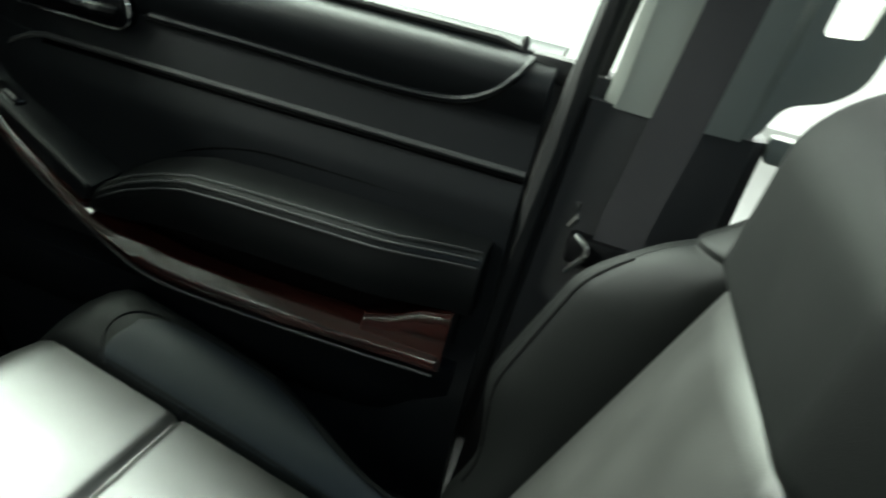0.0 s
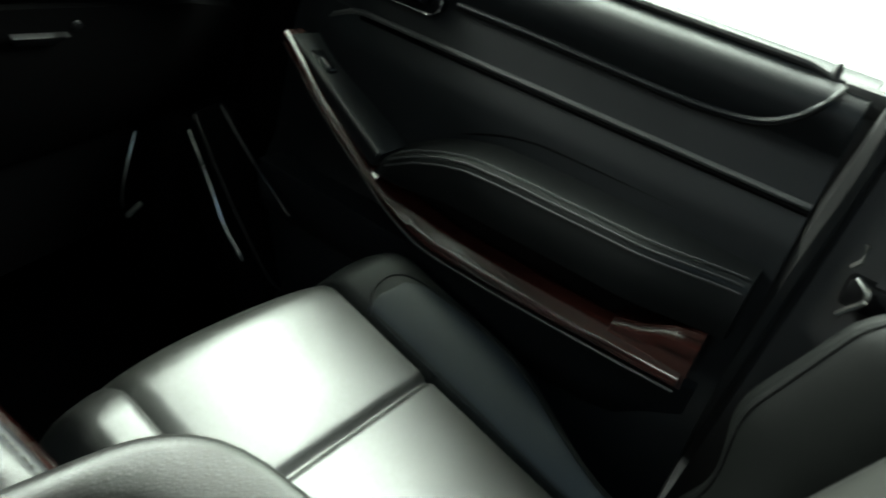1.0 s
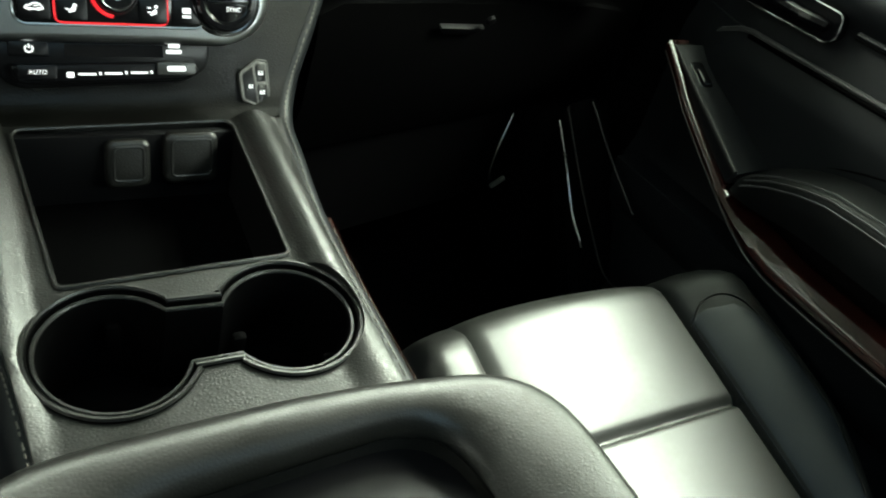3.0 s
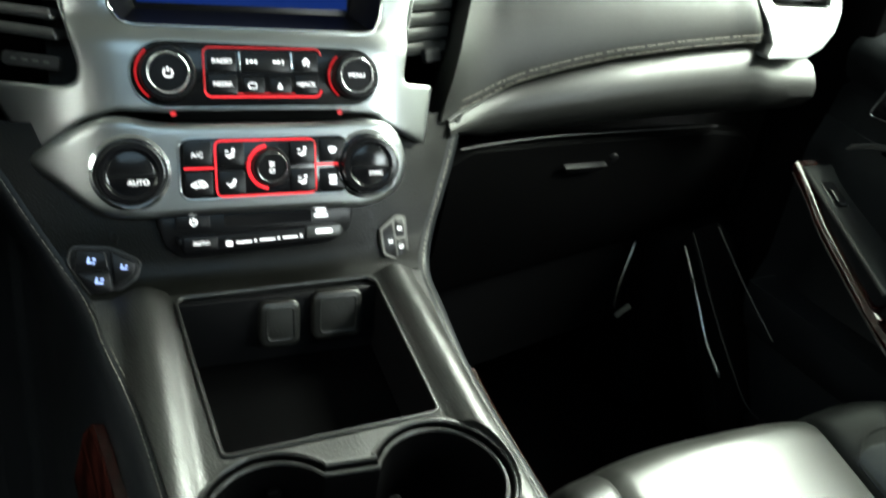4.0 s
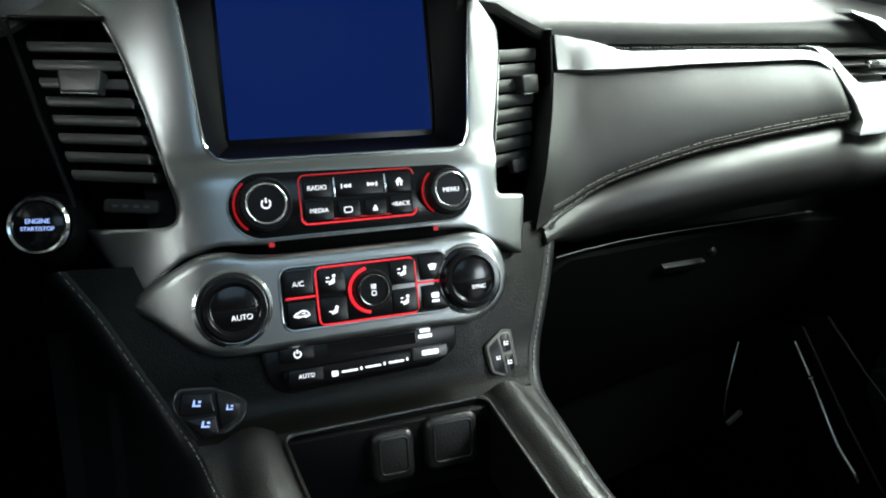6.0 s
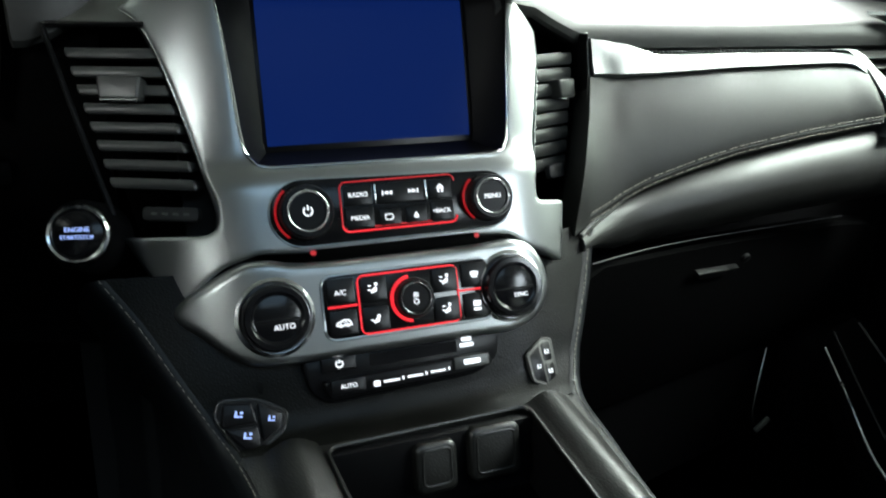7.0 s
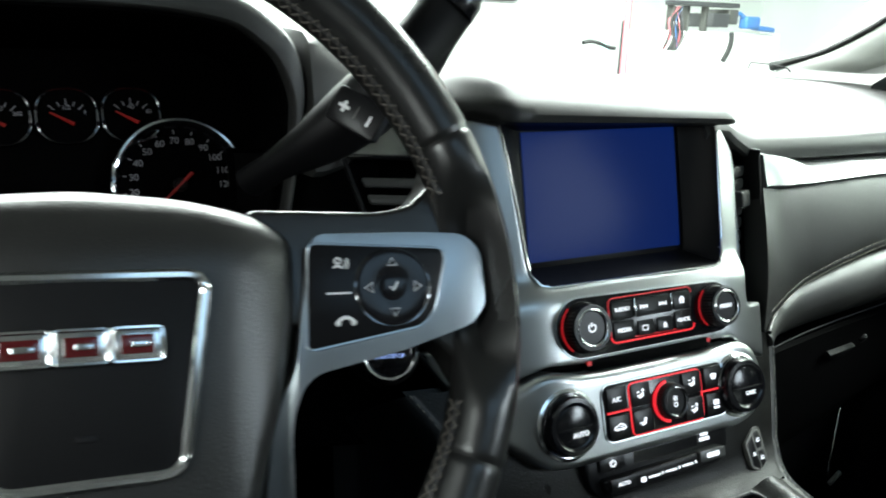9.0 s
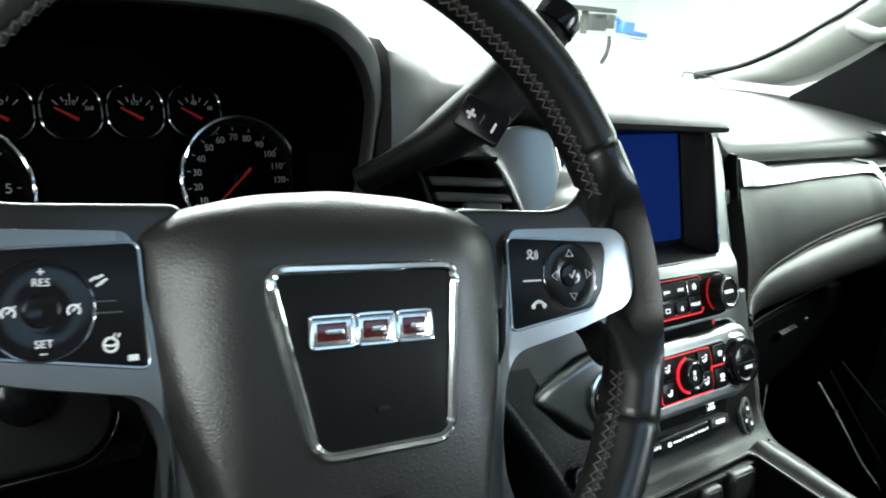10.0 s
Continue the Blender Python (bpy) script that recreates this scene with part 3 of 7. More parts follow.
part("power_icon", tube([K @ Vector((0, 0.0008, 0.0126)), K @ Vector((0, 0.0042, 0.0126))], 0.0006, 5), ICON, k)
k, K = knob(radio, 0.0748, 0.0765, 0.002, 0.0175, 0.0152, True, True, 0.0125)
writing("menu_lettering", "MENU", 0.0050, ICON, k, at_uv(K, 0, 0, 0.0140))


def button(parent, u, v, w, h, z0, z1, M=ST, mat=BUTTON, r=0.0015, name="button"):
    return part(name, plate(rrect(u, v, w, h, r), z0, z1, M, bev=0.0006), mat, parent)


for u, v, w in ((-0.0285, 0.0865, 0.022), (-0.0285, 0.0695, 0.022), (0.037, 0.0865, 0.019), (0.037, 0.0695, 0.019)):
    button(radio, u, v, w, 0.0155, 0.002, 0.0034)
rocker = button(radio, 0.0045, 0.0865, 0.038, 0.016, 0.002, 0.0042)
for u in (-0.0155, 0.0248):
    part("divider", moved(box(-0.0006, 0.0006, -0.0075, 0.0075, 0, 0.0048, 0.0003), at_uv(ST, u, 0.0865)), CHROME, radio)
for u in (-0.005, 0.016):
    button(radio, u, 0.0685, 0.017, 0.013, 0.002, 0.0032)
writing("radio_lettering", "RADIO", 0.0049, ICON, radio, at_uv(ST, -0.0285, 0.0868, 0.0036))
writing("media_lettering", "MEDIA", 0.0049, ICON, radio, at_uv(ST, -0.0285, 0.0695, 0.0036))
writing("back_lettering", "<BACK", 0.0048, ICON, radio, at_uv(ST, 0.0365, 0.0695, 0.0036))


def flat_icon(name, shapes, M, parent, mat=ICON):
    return part(name, merge(*[plate(s, 0, 0.0004, M, bev=0) for s in shapes]), mat, parent)


def tri_shape(x, y, s, d=1):
    return [(x - d * s, y - s), (x + d * s, y), (x - d * s, y + s)] if d > 0 else [(x + s, y + s), (x - s, y), (x + s, y - s)]


flat_icon("skip_icon", [tri_shape(-0.001, 0, 0.0016, -1), tri_shape(0.0022, 0, 0.0016, -1), rrect(-0.0036, 0, 0.0009, 0.0036, 0.0002)], at_uv(ST, -0.006, 0.0866, 0.0043), radio)
flat_icon("skip_icon", [tri_shape(-0.0022, 0, 0.0016), tri_shape(0.001, 0, 0.0016), rrect(0.0036, 0, 0.0009, 0.0036, 0.0002)], at_uv(ST, 0.0145, 0.0866, 0.0043), radio)
flat_icon("home_icon", [[(-0.0034, 0), (0.0034, 0), (0, 0.0034)], rrect(-0.0015, -0.0015, 0.0014, 0.003, 0.0002), rrect(0.0015, -0.0015, 0.0014, 0.003, 0.0002)], at_uv(ST, 0.0368, 0.0868, 0.0036), radio)
part("eject_icon", tube([at_uv(ST, -0.006, 0.0685, 0.0034) @ Vector((x, y, 0)) for x, y in rrect(0, 0, 0.006, 0.004, 0.001, 2)], 0.0004, 4, True), ICON, radio)
flat_icon("alert_icon", [[(-0.002, -0.0012), (0.002, -0.0012), (0, 0.0022)], rrect(0, -0.0021, 0.004, 0.0008, 0.0002)], at_uv(ST, 0.0155, 0.0685, 0.0034), radio)

# climate panel on the pod
P0 = 0.0095
climate = part("climate_panel", plate(rrect(0.0015, 0.006, 0.132, 0.0455, 0.008), 0.004, P0 + 0.0016, ST, bev=0.001), GLOSS, stack, "gloss black climate control panel")
part("panel_rim", tube([ST @ Vector((u, v, P0 + 0.0002)) for u, v in rrect(0.0015, 0.006, 0.1335, 0.047, 0.0085)], 0.0011, 6, True), SILVER, stack)
part("red_ring", tube([ST @ Vector((u, v, P0 + 0.002)) for u, v in rrect(0.0005, 0.0055, 0.078, 0.043, 0.005, 6)], 0.0007, 6, True), REDGLOW, climate, "glowing red outline")
for a, b in ((-0.062, -0.040), (0.0405, 0.064)):
    part("red_bar", tube([ST @ Vector((a, 0.0065, P0 + 0.002)), ST @ Vector((b, 0.0065, P0 + 0.002))], 0.0008, 6), REDGLOW, climate)
for u in (-0.0515, 0.0535):
    for v in (0.0175, -0.0055):
        button(climate, u, v, 0.021, 0.0185, P0, P0 + 0.003)
for u in (-0.027, 0.029):
    for v in (0.0165, -0.0055):
        button(climate, u, v, 0.0205, 0.0185, P0, P0 + 0.003)
T = P0 + 0.0031
writing("air_lettering", "A/C", 0.0054, ICON, climate, at_uv(ST, -0.052, 0.0165, T))
RC = at_uv(ST, -0.0515, -0.0055, T)
part("recirculate_icon", tube([RC @ p for p in spline([(-0.0052, -0.0016, 0), (-0.0046, 0.0004, 0), (-0.0022, 0.0010, 0), (-0.0004, 0.0022, 0), (0.0030, 0.0020, 0), (0.0050, 0.0002, 0), (0.0050, -0.0016, 0)], 3, True)], 0.0006, 5, True), ICON, climate)
flat_icon("recirculate_icon", [disc(-0.0028, -0.0018, 0.0012, 10), disc(0.0028, -0.0018, 0.0012, 10), rrect(0.0012, 0.0004, 0.0030, 0.0008, 0.0003, 2)], RC, climate)
for u, v, m in ((-0.027, 0.0165, 1), (-0.027, -0.0058, 0), (0.029, 0.0165, 1), (0.029, -0.0058, 1)):
    flat_icon("airflow_icon", [disc(0.002, 0.0033 if m else 0.002, 0.0013, 10), [(-0.0012, -0.0005), (0.0014, 0.0016), (0.0026, 0.0012), (0.0022, -0.0018), (-0.002, -0.0032), (-0.0024, -0.0018)], rrect(-0.0032, -0.0006, 0.0022, 0.0011, 0.0004, 2), rrect(-0.0028, 0.0024, 0.0026, 0.001, 0.0004, 2)][: 4 if m else 3], at_uv(ST, u, v, T), climate)
flat_icon("defrost_icon", [[(-0.0036, 0.0018), (0, 0.0028), (0.0036, 0.0018), (0.0018, -0.0026), (0, -0.0021), (-0.0018, -0.0026)]], at_uv(ST, 0.0535, 0.0178, T), climate)
flat_icon("rear_defrost_icon", [rrect(0, 0.001, 0.0062, 0.0042, 0.0008, 2), rrect(0, -0.0034, 0.0062, 0.002, 0.0004, 2)], at_uv(ST, 0.0535, -0.0055, T), climate)
k, K = knob(climate, 0.003, 0.006, P0 + 0.001, 0.0145, 0.0098, True, False, 0.0108)
part("light_arc", tube([K @ Vector((0.0168 * math.cos(radians(a)), 0.0168 * math.sin(radians(a)), 0.002)) for a in range(100, 265, 6)], 0.0014, 6), REDGLOW, climate)
part("power_icon", tube([K @ Vector((0.0018 * math.cos(radians(a)), -0.0025 + 0.0018 * math.sin(radians(a)), 0.0086)) for a in range(0, 361, 30)], 0.0004, 5), ICON, k)
for du, dv in ((-0.001, 0.0015), (0.001, 0.0015), (-0.001, 0.0035), (0.001, 0.0035)):
    part("fan_icon", tube([K @ Vector((du + 0.0008 * math.cos(radians(a)), dv + 0.0008 * math.sin(radians(a)), 0.0086)) for a in range(0, 361, 45)], 0.0003, 4), ICON, k)

# temperature knobs
for u, text, du in ((-0.0995, "AUTO", 0.005), (0.0835, "SYNC", 0.009)):
    part("chrome_bezel", lathe([(0.0255, P0 - 0.004), (0.0285, P0 - 0.001), (0.0285, P0 + 0.0008), (0.0262, P0 + 0.0018)], at_uv(ST, u, 0.005, bow(u, 0)), 48), CHROME, stack)
    K = at_uv(ST, u, 0.005, P0 + bow(u, 0))
    k = part("temperature_knob", lathe([(0.0255, 0), (0.0250, 0.003), (0.0238, 0.0042), (0.0233, 0.0095), (0.0222, 0.0114), (0.0188, 0.0116), (0.0168, 0.0100), (0, 0.0096)], K, 52), GLOSS, stack, "gloss black temperature knob")
    part("knob_ring", lathe([(0.0252, 0.0024), (0.0258, 0.0031), (0.0252, 0.0040), (0.0242, 0.0038)], K, 52), DARKCHROME, k)
    # pressed face with a ridge across it
    part("knob_face", plate(disc(0, 0, 0.0164, 36), 0.0092, 0.0104, K, bev=0.0008), GLOSS, k)
    part("knob_ridge", moved(box(-0.0158, 0.0158, -0.0007, 0.0007, 0.0102, 0.0110, 0.0003), K @ Matrix.Translation((0, -0.0015, 0))), PLASTIC, k)
    writing("knob_lettering", text, 0.0054 if text == "AUTO" else 0.0046, ICON, k, K @ Matrix.Translation((0.0045, -0.0068, 0.0107)))

# rear climate panel under the pod
rear_line = rounded([(-0.084, -0.030), (0.074, -0.029), (0.071, -0.050), (0.052, -0.0605), (-0.066, -0.0645), (-0.079, -0.054)], 0.007)
rear = part("rear_climate_panel", plate(rear_line, -0.03, 0.001, ST, bev=0.002), BUTTON, stack, "gloss black rear climate panel")
part("button_ledge", plate(rounded([(-0.071, -0.0465), (0.060, -0.0435), (0.064, -0.053), (0.05, -0.0575), (-0.066, -0.0605)], 0.004), 0.0, 0.008, ST, bev=0.003, seg=3), BUTTON, rear)
button(rear, -0.057, -0.0355, 0.026, 0.011, 0.0, 0.0035)
button(rear, -0.053, -0.0515, 0.026, 0.0105, 0.006, 0.0105)
button(rear, 0.045, -0.0485, 0.029, 0.0095, 0.006, 0.0105, mat=VENT)
part("power_icon", tube([at_uv(ST, -0.0565, -0.0355, 0.0038) @ Vector((0.0025 * math.cos(radians(a)), 0.0025 * math.sin(radians(a)), 0)) for a in range(125, 416, 15)], 0.0006, 5), ICON, rear)
part("power_icon", tube([at_uv(ST, -0.0565, -0.0355, 0.0038) @ Vector((0, y, 0)) for y in (0.0004, 0.0034)], 0.0006, 5), ICON, rear)
writing("rear_auto_lettering", "AUTO", 0.0044, ICON, rear, at_uv(ST, -0.0525, -0.0515, 0.0107))
flat_icon("rear_lock_mark", [rrect(0, 0, 0.014, 0.004, 0.0012)], at_uv(ST, 0.045, -0.0483, 0.0106), rear)
flat_icon("rear_label_mark", [rrect(0, 0.0024, 0.0085, 0.0030, 0.0006), rrect(-0.0002, -0.0020, 0.0115, 0.0030, 0.0006)], at_uv(ST, 0.0455, -0.0345, 0.0014), rear)
for i in range(3):
    flat_icon("fan_bar", [rrect(0, 0, 0.0125, 0.0016, 0.0006)], at_uv(ST, -0.0195 + 0.0185 * i, -0.0530 + 0.0006 * i, 0.0083), rear)
    flat_icon("fan_dot", [rrect(0, 0, 0.0016, 0.0026, 0.0006)], at_uv(ST, -0.0105 + 0.0185 * i, -0.0525 + 0.0006 * i, 0.0083), rear)
flat_icon("seat_mark", [rrect(0, 0, 0.005, 0.0042, 0.001)], at_uv(ST, -0.031, -0.0535, 0.0083), rear)
part("small_display", plate(rrect(0.002, -0.0365, 0.07, 0.009, 0.001), 0.001, 0.0014, ST, bev=0), GLOSS, rear)

# ---------------------------------------------------------------- dashboard
dash = thing("dashboard", (0.25, 0.3, 1.0), "black leather-wrapped dashboard with silver strip and grey stitching", "dashboard")


def interp(x, table):
    for (a, p), (b, q) in zip(table, table[1:]):
        if x <= b:
            t = max(0.0, (x - a) / (b - a))
            return p + (q - p) * t
    return table[-1][1]


LIP_Y = [(0.1113, 0.1106), (0.1385, 0.117), (0.1616, 0.1268), (0.1941, 0.1422), (0.229, 0.1544), (0.2785, 0.1598), (0.3696, 0.1635), (0.4545, 0.1656), (0.5421, 0.1678), (0.6504, 0.1712), (0.7242, 0.1736)]
LIP_Z = [(0.1113, 1.3827), (0.1385, 1.3711), (0.1616, 1.3508), (0.1941, 1.3362), (0.229, 1.3277), (0.2785, 1.3257), (0.3696, 1.324), (0.4545, 1.3234), (0.5421, 1.3227), (0.6504, 1.3217), (0.7242, 1.321)]


def face_y(x, z):
    t = min(1.0, (x - 0.187) / 0.10)
    pull = (1 - t) ** 2 if t > 0 else 1 - 2 * t
    return 0.1035 - 0.034 * pull * (1 - 0.9 * smooth(1.185, 1.325, z)) + 0.012 * max(0.0, x - 0.287) + 0.23 * (z - 1.168)


def glove_y(x):
    return 0.048 + 0.248 * (x - 0.187)


def top_z(x, y, y0, z0):
    """The pad's height from its lip back to the windscreen's foot."""
    s = min(1.0, max(0.0, (y - y0) / (0.64 - y0)))
    return z0 + (1.372 - z0) * s ** 0.8 + 0.012 * math.sin(math.pi * s)


def right_pad():
    rings = []
    for i in range(34):
        x = 0.118 + (0.835 - 0.118) * i / 33
        y0, z0 = interp(x, LIP_Y), interp(x, LIP_Z) - 0.030 * (1 - smooth(0.118, 0.165, x))
        d = 0.0075 * smooth(0.19, 0.25, x)
        prof = [(y0 + 0.034, z0 - d), (y0 + 0.004, z0 - d), (y0, z0 + 0.003 - d), (y0 - 0.002, z0 + 0.009 - 0.6 * d), (y0 + 0.002, z0 + 0.0155), (y0 + 0.009, z0 + 0.0205), (y0 + 0.022, z0 + 0.0225)]
        for k in range(1, 9):
            y = y0 + 0.022 + (0.66 - y0 - 0.022) * k / 8
            prof.append((y, top_z(x, y, y0 + 0.022, z0 + 0.0225)))
        prof += [(0.66, 1.33), (0.3, 1.31)]
        rings.append([Vector((x, y, z)) for y, z in prof])
    return loft(rings)


part("top_pad", right_pad(), DASHPAD, dash, "black grained dash top pad")


def left_pad():
    rings = []
    for x in [-0.82, -0.7, -0.6, -0.5, -0.4, -0.3, -0.264, -0.260, -0.256, -0.252, -0.248] + [-0.24 + 0.358 * i / 20 for i in range(21)]:
        front = 0.42 - 0.262 * smooth(-0.262, -0.25, x) + 0.022 * smooth(-0.23, -0.17, x)
        z0 = 1.400 + 0.043 * smooth(-0.262, -0.25, x) - 0.033 * smooth(-0.27, -0.14, x) - 0.030 * smooth(-0.13, 0.118, x)
        zb = 1.330 + 0.052 * smooth(-0.245, -0.135, x)
        h = z0 - zb
        prof = [(front + 0.05, zb + 0.012), (front + 0.006, zb), (front, zb + 0.05 * h), (front - 0.002, zb + 0.25 * h), (front + 0.001, zb + 0.5 * h), (front + 0.006, zb + 0.78 * h), (front + 0.013, zb + 0.94 * h), (front + 0.026, z0 + 0.001)]
        for k in range(1, 9):
            y = front + 0.026 + (0.66 - front - 0.026) * k / 8
            hump = 0.032 * smooth(-0.262, -0.25, x) * (1 - smooth(-0.16, 0.06, x)) * math.sin(math.pi * k / 8)
            prof.append((y, top_z(x, y, front + 0.026, z0 + 0.001) + hump))
        prof += [(0.66, 1.33), (0.36, 1.31)]
        rings.append([Vector((x, y, z)) for y, z in prof])
    return loft(rings)


part("top_pad", left_pad(), DASHPAD, dash, "black grained dash top pad")


def visor():
    """The padded hood over the screen."""
    rings = []
    for i in range(41):
        t = i / 40
        x = -0.150 + 0.291 * t
        e = max(0.0, 1 - t / 0.16)
        f = max(0.0, 1 - (1 - t) / 0.05)
        y0 = 0.094 + 0.060 * e ** 1.7 + 0.006 * f * f
        zb = 1.3765 - 0.0075 * t + 0.003 * e
        th = 0.0225 - 0.009 * t
        k = math.sqrt(max(0.02, 1 - e ** 2.2)) * math.sqrt(max(0.05, 1 - f ** 2))
        th = th * (0.35 + 0.65 * k)
        prof = [(y0 + 0.05, zb), (y0 + 0.006, zb), (y0 + 0.001, zb + 0.15 * th), (y0, zb + 0.45 * th), (y0 + 0.004, zb + 0.8 * th), (y0 + 0.012, zb + th), (y0 + 0.024, zb + th + 0.008 * k), (y0 + 0.045, zb + th + 0.015 * k), (y0 + 0.08, zb + th + 0.020 * k), (y0 + 0.13, zb + th + 0.022 * k), (y0 + 0.22, zb + th + 0.012), (y0 + 0.34, zb - 0.01)]
        rings.append([Vector((x, y, z)) for y, z in prof])
    return loft(rings)


part("screen_visor", visor(), VISORSHADE, dash, "black leather hood over the screen")

# passenger side face
STITCH_Z = [(0.1828, 1.1691), (0.1961, 1.1724), (0.2232, 1.1784), (0.2421, 1.186), (0.2748, 1.1956), (0.3281, 1.2079), (0.3862, 1.2187), (0.4719, 1.2289), (0.5723, 1.2378), (0.592, 1.2392)]
TOP_Z = [(0.1828, 1.2991), (0.2557, 1.2984), (0.311, 1.3009), (0.3942, 1.3039), (0.520, 1.3050), (0.542, 1.3035), (0.5666, 1.2900), (0.5833, 1.2602), (0.592, 1.2400)]


def lean(x, z):
    """The slanting inner end of the passenger side face."""
    return x + (interp(z, [(1.165, 0.1760), (1.1735, 0.1775), (1.1927, 0.1844), (1.2273, 0.1985), (1.2709, 0.2150), (1.2971, 0.2220), (1.335, 0.2235)]) - 0.1835) * (1 - smooth(0.1835, 0.27, x))


def panel_point(x, t):
    z0, z1 = interp(x, STITCH_Z), interp(x, TOP_Z)
    z = z0 + (max(z1 - z0, 0.003)) * t
    bulge = 0.014 * max(0.0, math.sin(math.pi * min(1.0, t * 0.99 + 0.004) ** 0.62)) ** 0.75 * min(1.0, (z1 - z0) / 0.035)
    bulge *= 0.1 + 0.9 * smooth(0.1835, 0.27, x)
    bulge += 0.009 * smooth(0.53, 0.57, x) * t
    return (lean(x, z), face_y(x, z) - bulge - 0.006 * (1 - t) ** 6, z)


def leather_panel():
    f = panel_point
    xs = [0.1835 + (0.592 - 0.1835) * i / 60 for i in range(61)]
    return sheet(f, xs, [(i / 20) ** 1.7 for i in range(21)], (0, 0.03, 0))


lp = part("leather_panel", leather_panel(), LEATHER, dash, "black leather wrapped panel, sewn along its lower edge")


def along(table, n, dz, dy):
    x0, x1 = table[0][0], table[-1][0]
    return [(x, face_y(x, interp(x, table) + dz) + dy, interp(x, table) + dz) for x in [x0 + (x1 - x0) * i / n for i in range(n + 1)]]


def over_seam(dz, dy):
    out = []
    for i in range(31):
        x = 0.2035 + (0.588 - 0.2035) * i / 30
        h = max(interp(x, TOP_Z) - interp(x, STITCH_Z), 0.003)
        p = panel_point(x, min(0.9, dz / h))
        out.append((p[0], p[1] + dy, p[2]))
    return out


for dz in (0.0035, 0.0105):
    part("seam_thread", stitches(over_seam(dz, -0.0016), 0.0040, 0.0008, 0.0008), THREAD, lp)
part("seam_welt", tube(along(STITCH_Z, 60, 0.0000, -0.0060), 0.0022, 8), LEATHER, lp)
part("seam_welt", tube(over_seam(0.007, 0.0008), 0.0012, 8), LEATHER, lp)

# silver strip and the fine grille over it
ROW_T = [(0.1849, 1.3315), (0.2655, 1.3261), (0.2979, 1.3164), (0.311, 1.3147), (0.4102, 1.3143), (0.5445, 1.3118), (0.562, 1.3059)]


def silver_strip():
    def f(x, t):
        z0, z1 = interp(x, TOP_Z) - 0.002, interp(x, ROW_T)
        z = z0 + (z1 - z0) * t
        return (lean(x, z), face_y(x, z) - (0.003 + 0.006 * smooth(0.186, 0.26, x)) * (1 - t) ** 0.8 - 0.002 + 0.006 * max(0.0, 1 - 8 * t), z)
    return sheet(f, [0.186 + (0.562 - 0.186) * i / 44 for i in range(45)], [i / 8 for i in range(9)], (0, 0.025, 0))


part("silver_strip", silver_strip(), SILVER, dash, "bright satin silver strip")


def end_piece():
    """The silver surround of the side vent."""
    outer = [(0.545, 1.3150), (0.558, 1.3155), (0.5680, 1.3095), (0.582, 1.2940), (0.597, 1.2785), (0.604, 1.2773), (0.680, 1.2780), (0.6850, 1.2815), (0.6869, 1.2955), (0.6719, 1.3191), (0.6447, 1.3392), (0.6118, 1.3499), (0.6126, 1.3540), (0.6549, 1.3454), (0.6876, 1.3284), (0.7049, 1.3017), (0.7030, 1.2750), (0.690, 1.2540), (0.668, 1.2370), (0.640, 1.2262), (0.5815, 1.2252), (0.5805, 1.2290), (0.5905, 1.2400), (0.5843, 1.2602), (0.5666, 1.2930), (0.555, 1.3035)]
    # the outline is given in x and height
    bm = plate([(x * 1.0303, z * 1.026) for x, z in outer], -0.02, 0.004, EYE4, bev=0.003, seg=3)
    for v in bm.verts:
        x, z, w = v.co.x / 1.0303, v.co.y / 1.026, v.co.z
        v.co = Vector((x, face_y(x, z) - 0.008 - w + 0.30 * (z - 1.28), z))
    return bm


part("vent_surround", end_piece(), SILVER, dash, "bright satin silver vent surround")
side_vent = part("side_vent", sheet(lambda x, t: (x, face_y(x, 1.29) + 0.045, 1.262 + 0.068 * t), [0.560, 0.60, 0.705], [0, 0.5, 1], (0, 0.01, 0)), PLASTIC, dash)
for i in range(3):
    z = 1.2845 + 0.0110 * i
    x0, x1 = 0.592 - (z - 1.2773) * 0.917, 0.684 - max(0.0, z - 1.295) * 0.64
    part("slat", loft([[Vector((x, face_y(x, z) + a, z + b)) for a, b in ((0.003, -0.0014), (0.001, 0.0), (0.003, 0.0014), (0.03, 0.005), (0.03, 0.002))] for x in (x0, 0.62, x1)]), VENT, side_vent)
part("vent_cheek", loft([[Vector((x, face_y(x, z) + a, z)) for x, a in ((0.6865, -0.010), (0.679, 0.028), (0.690, 0.028))] for z in (1.278, 1.290, 1.297)]), VENT, side_vent)
part("vent_tab", moved(box(-0.013, 0.013, -0.004, 0.004, -0.0042, 0.0042, 0.002), Matrix.Translation((0.632, face_y(0.632, 1.2965) - 0.004, 1.2965))), CHROME, side_vent)
# dark slot with mesh above the strip
part("slot", sheet(lambda x, t: (x, face_y(x, 1.32) + 0.031, 1.300 + 0.030 * t), [0.225 + 0.375 * i / 20 for i in range(21)], [0, 1], (0, 0.012, 0)), PLASTIC, dash)
for dz in (0.0022,):
    line = [(x, face_y(x, 1.32) + 0.013, interp(x, ROW_T) + dz) for x in [0.298 + 0.262 * i / 130 for i in range(131)]]
    part("grille_mesh", stitches(line, 0.0024, 0.0020, 0.0015), SEAMLINE, dash)

# lower roll and glove box
ROLL_B = [(0.1924, 1.1482), (0.2557, 1.1329), (0.345, 1.1374), (0.4643, 1.1444), (0.5723, 1.1488), (0.671, 1.1544)]


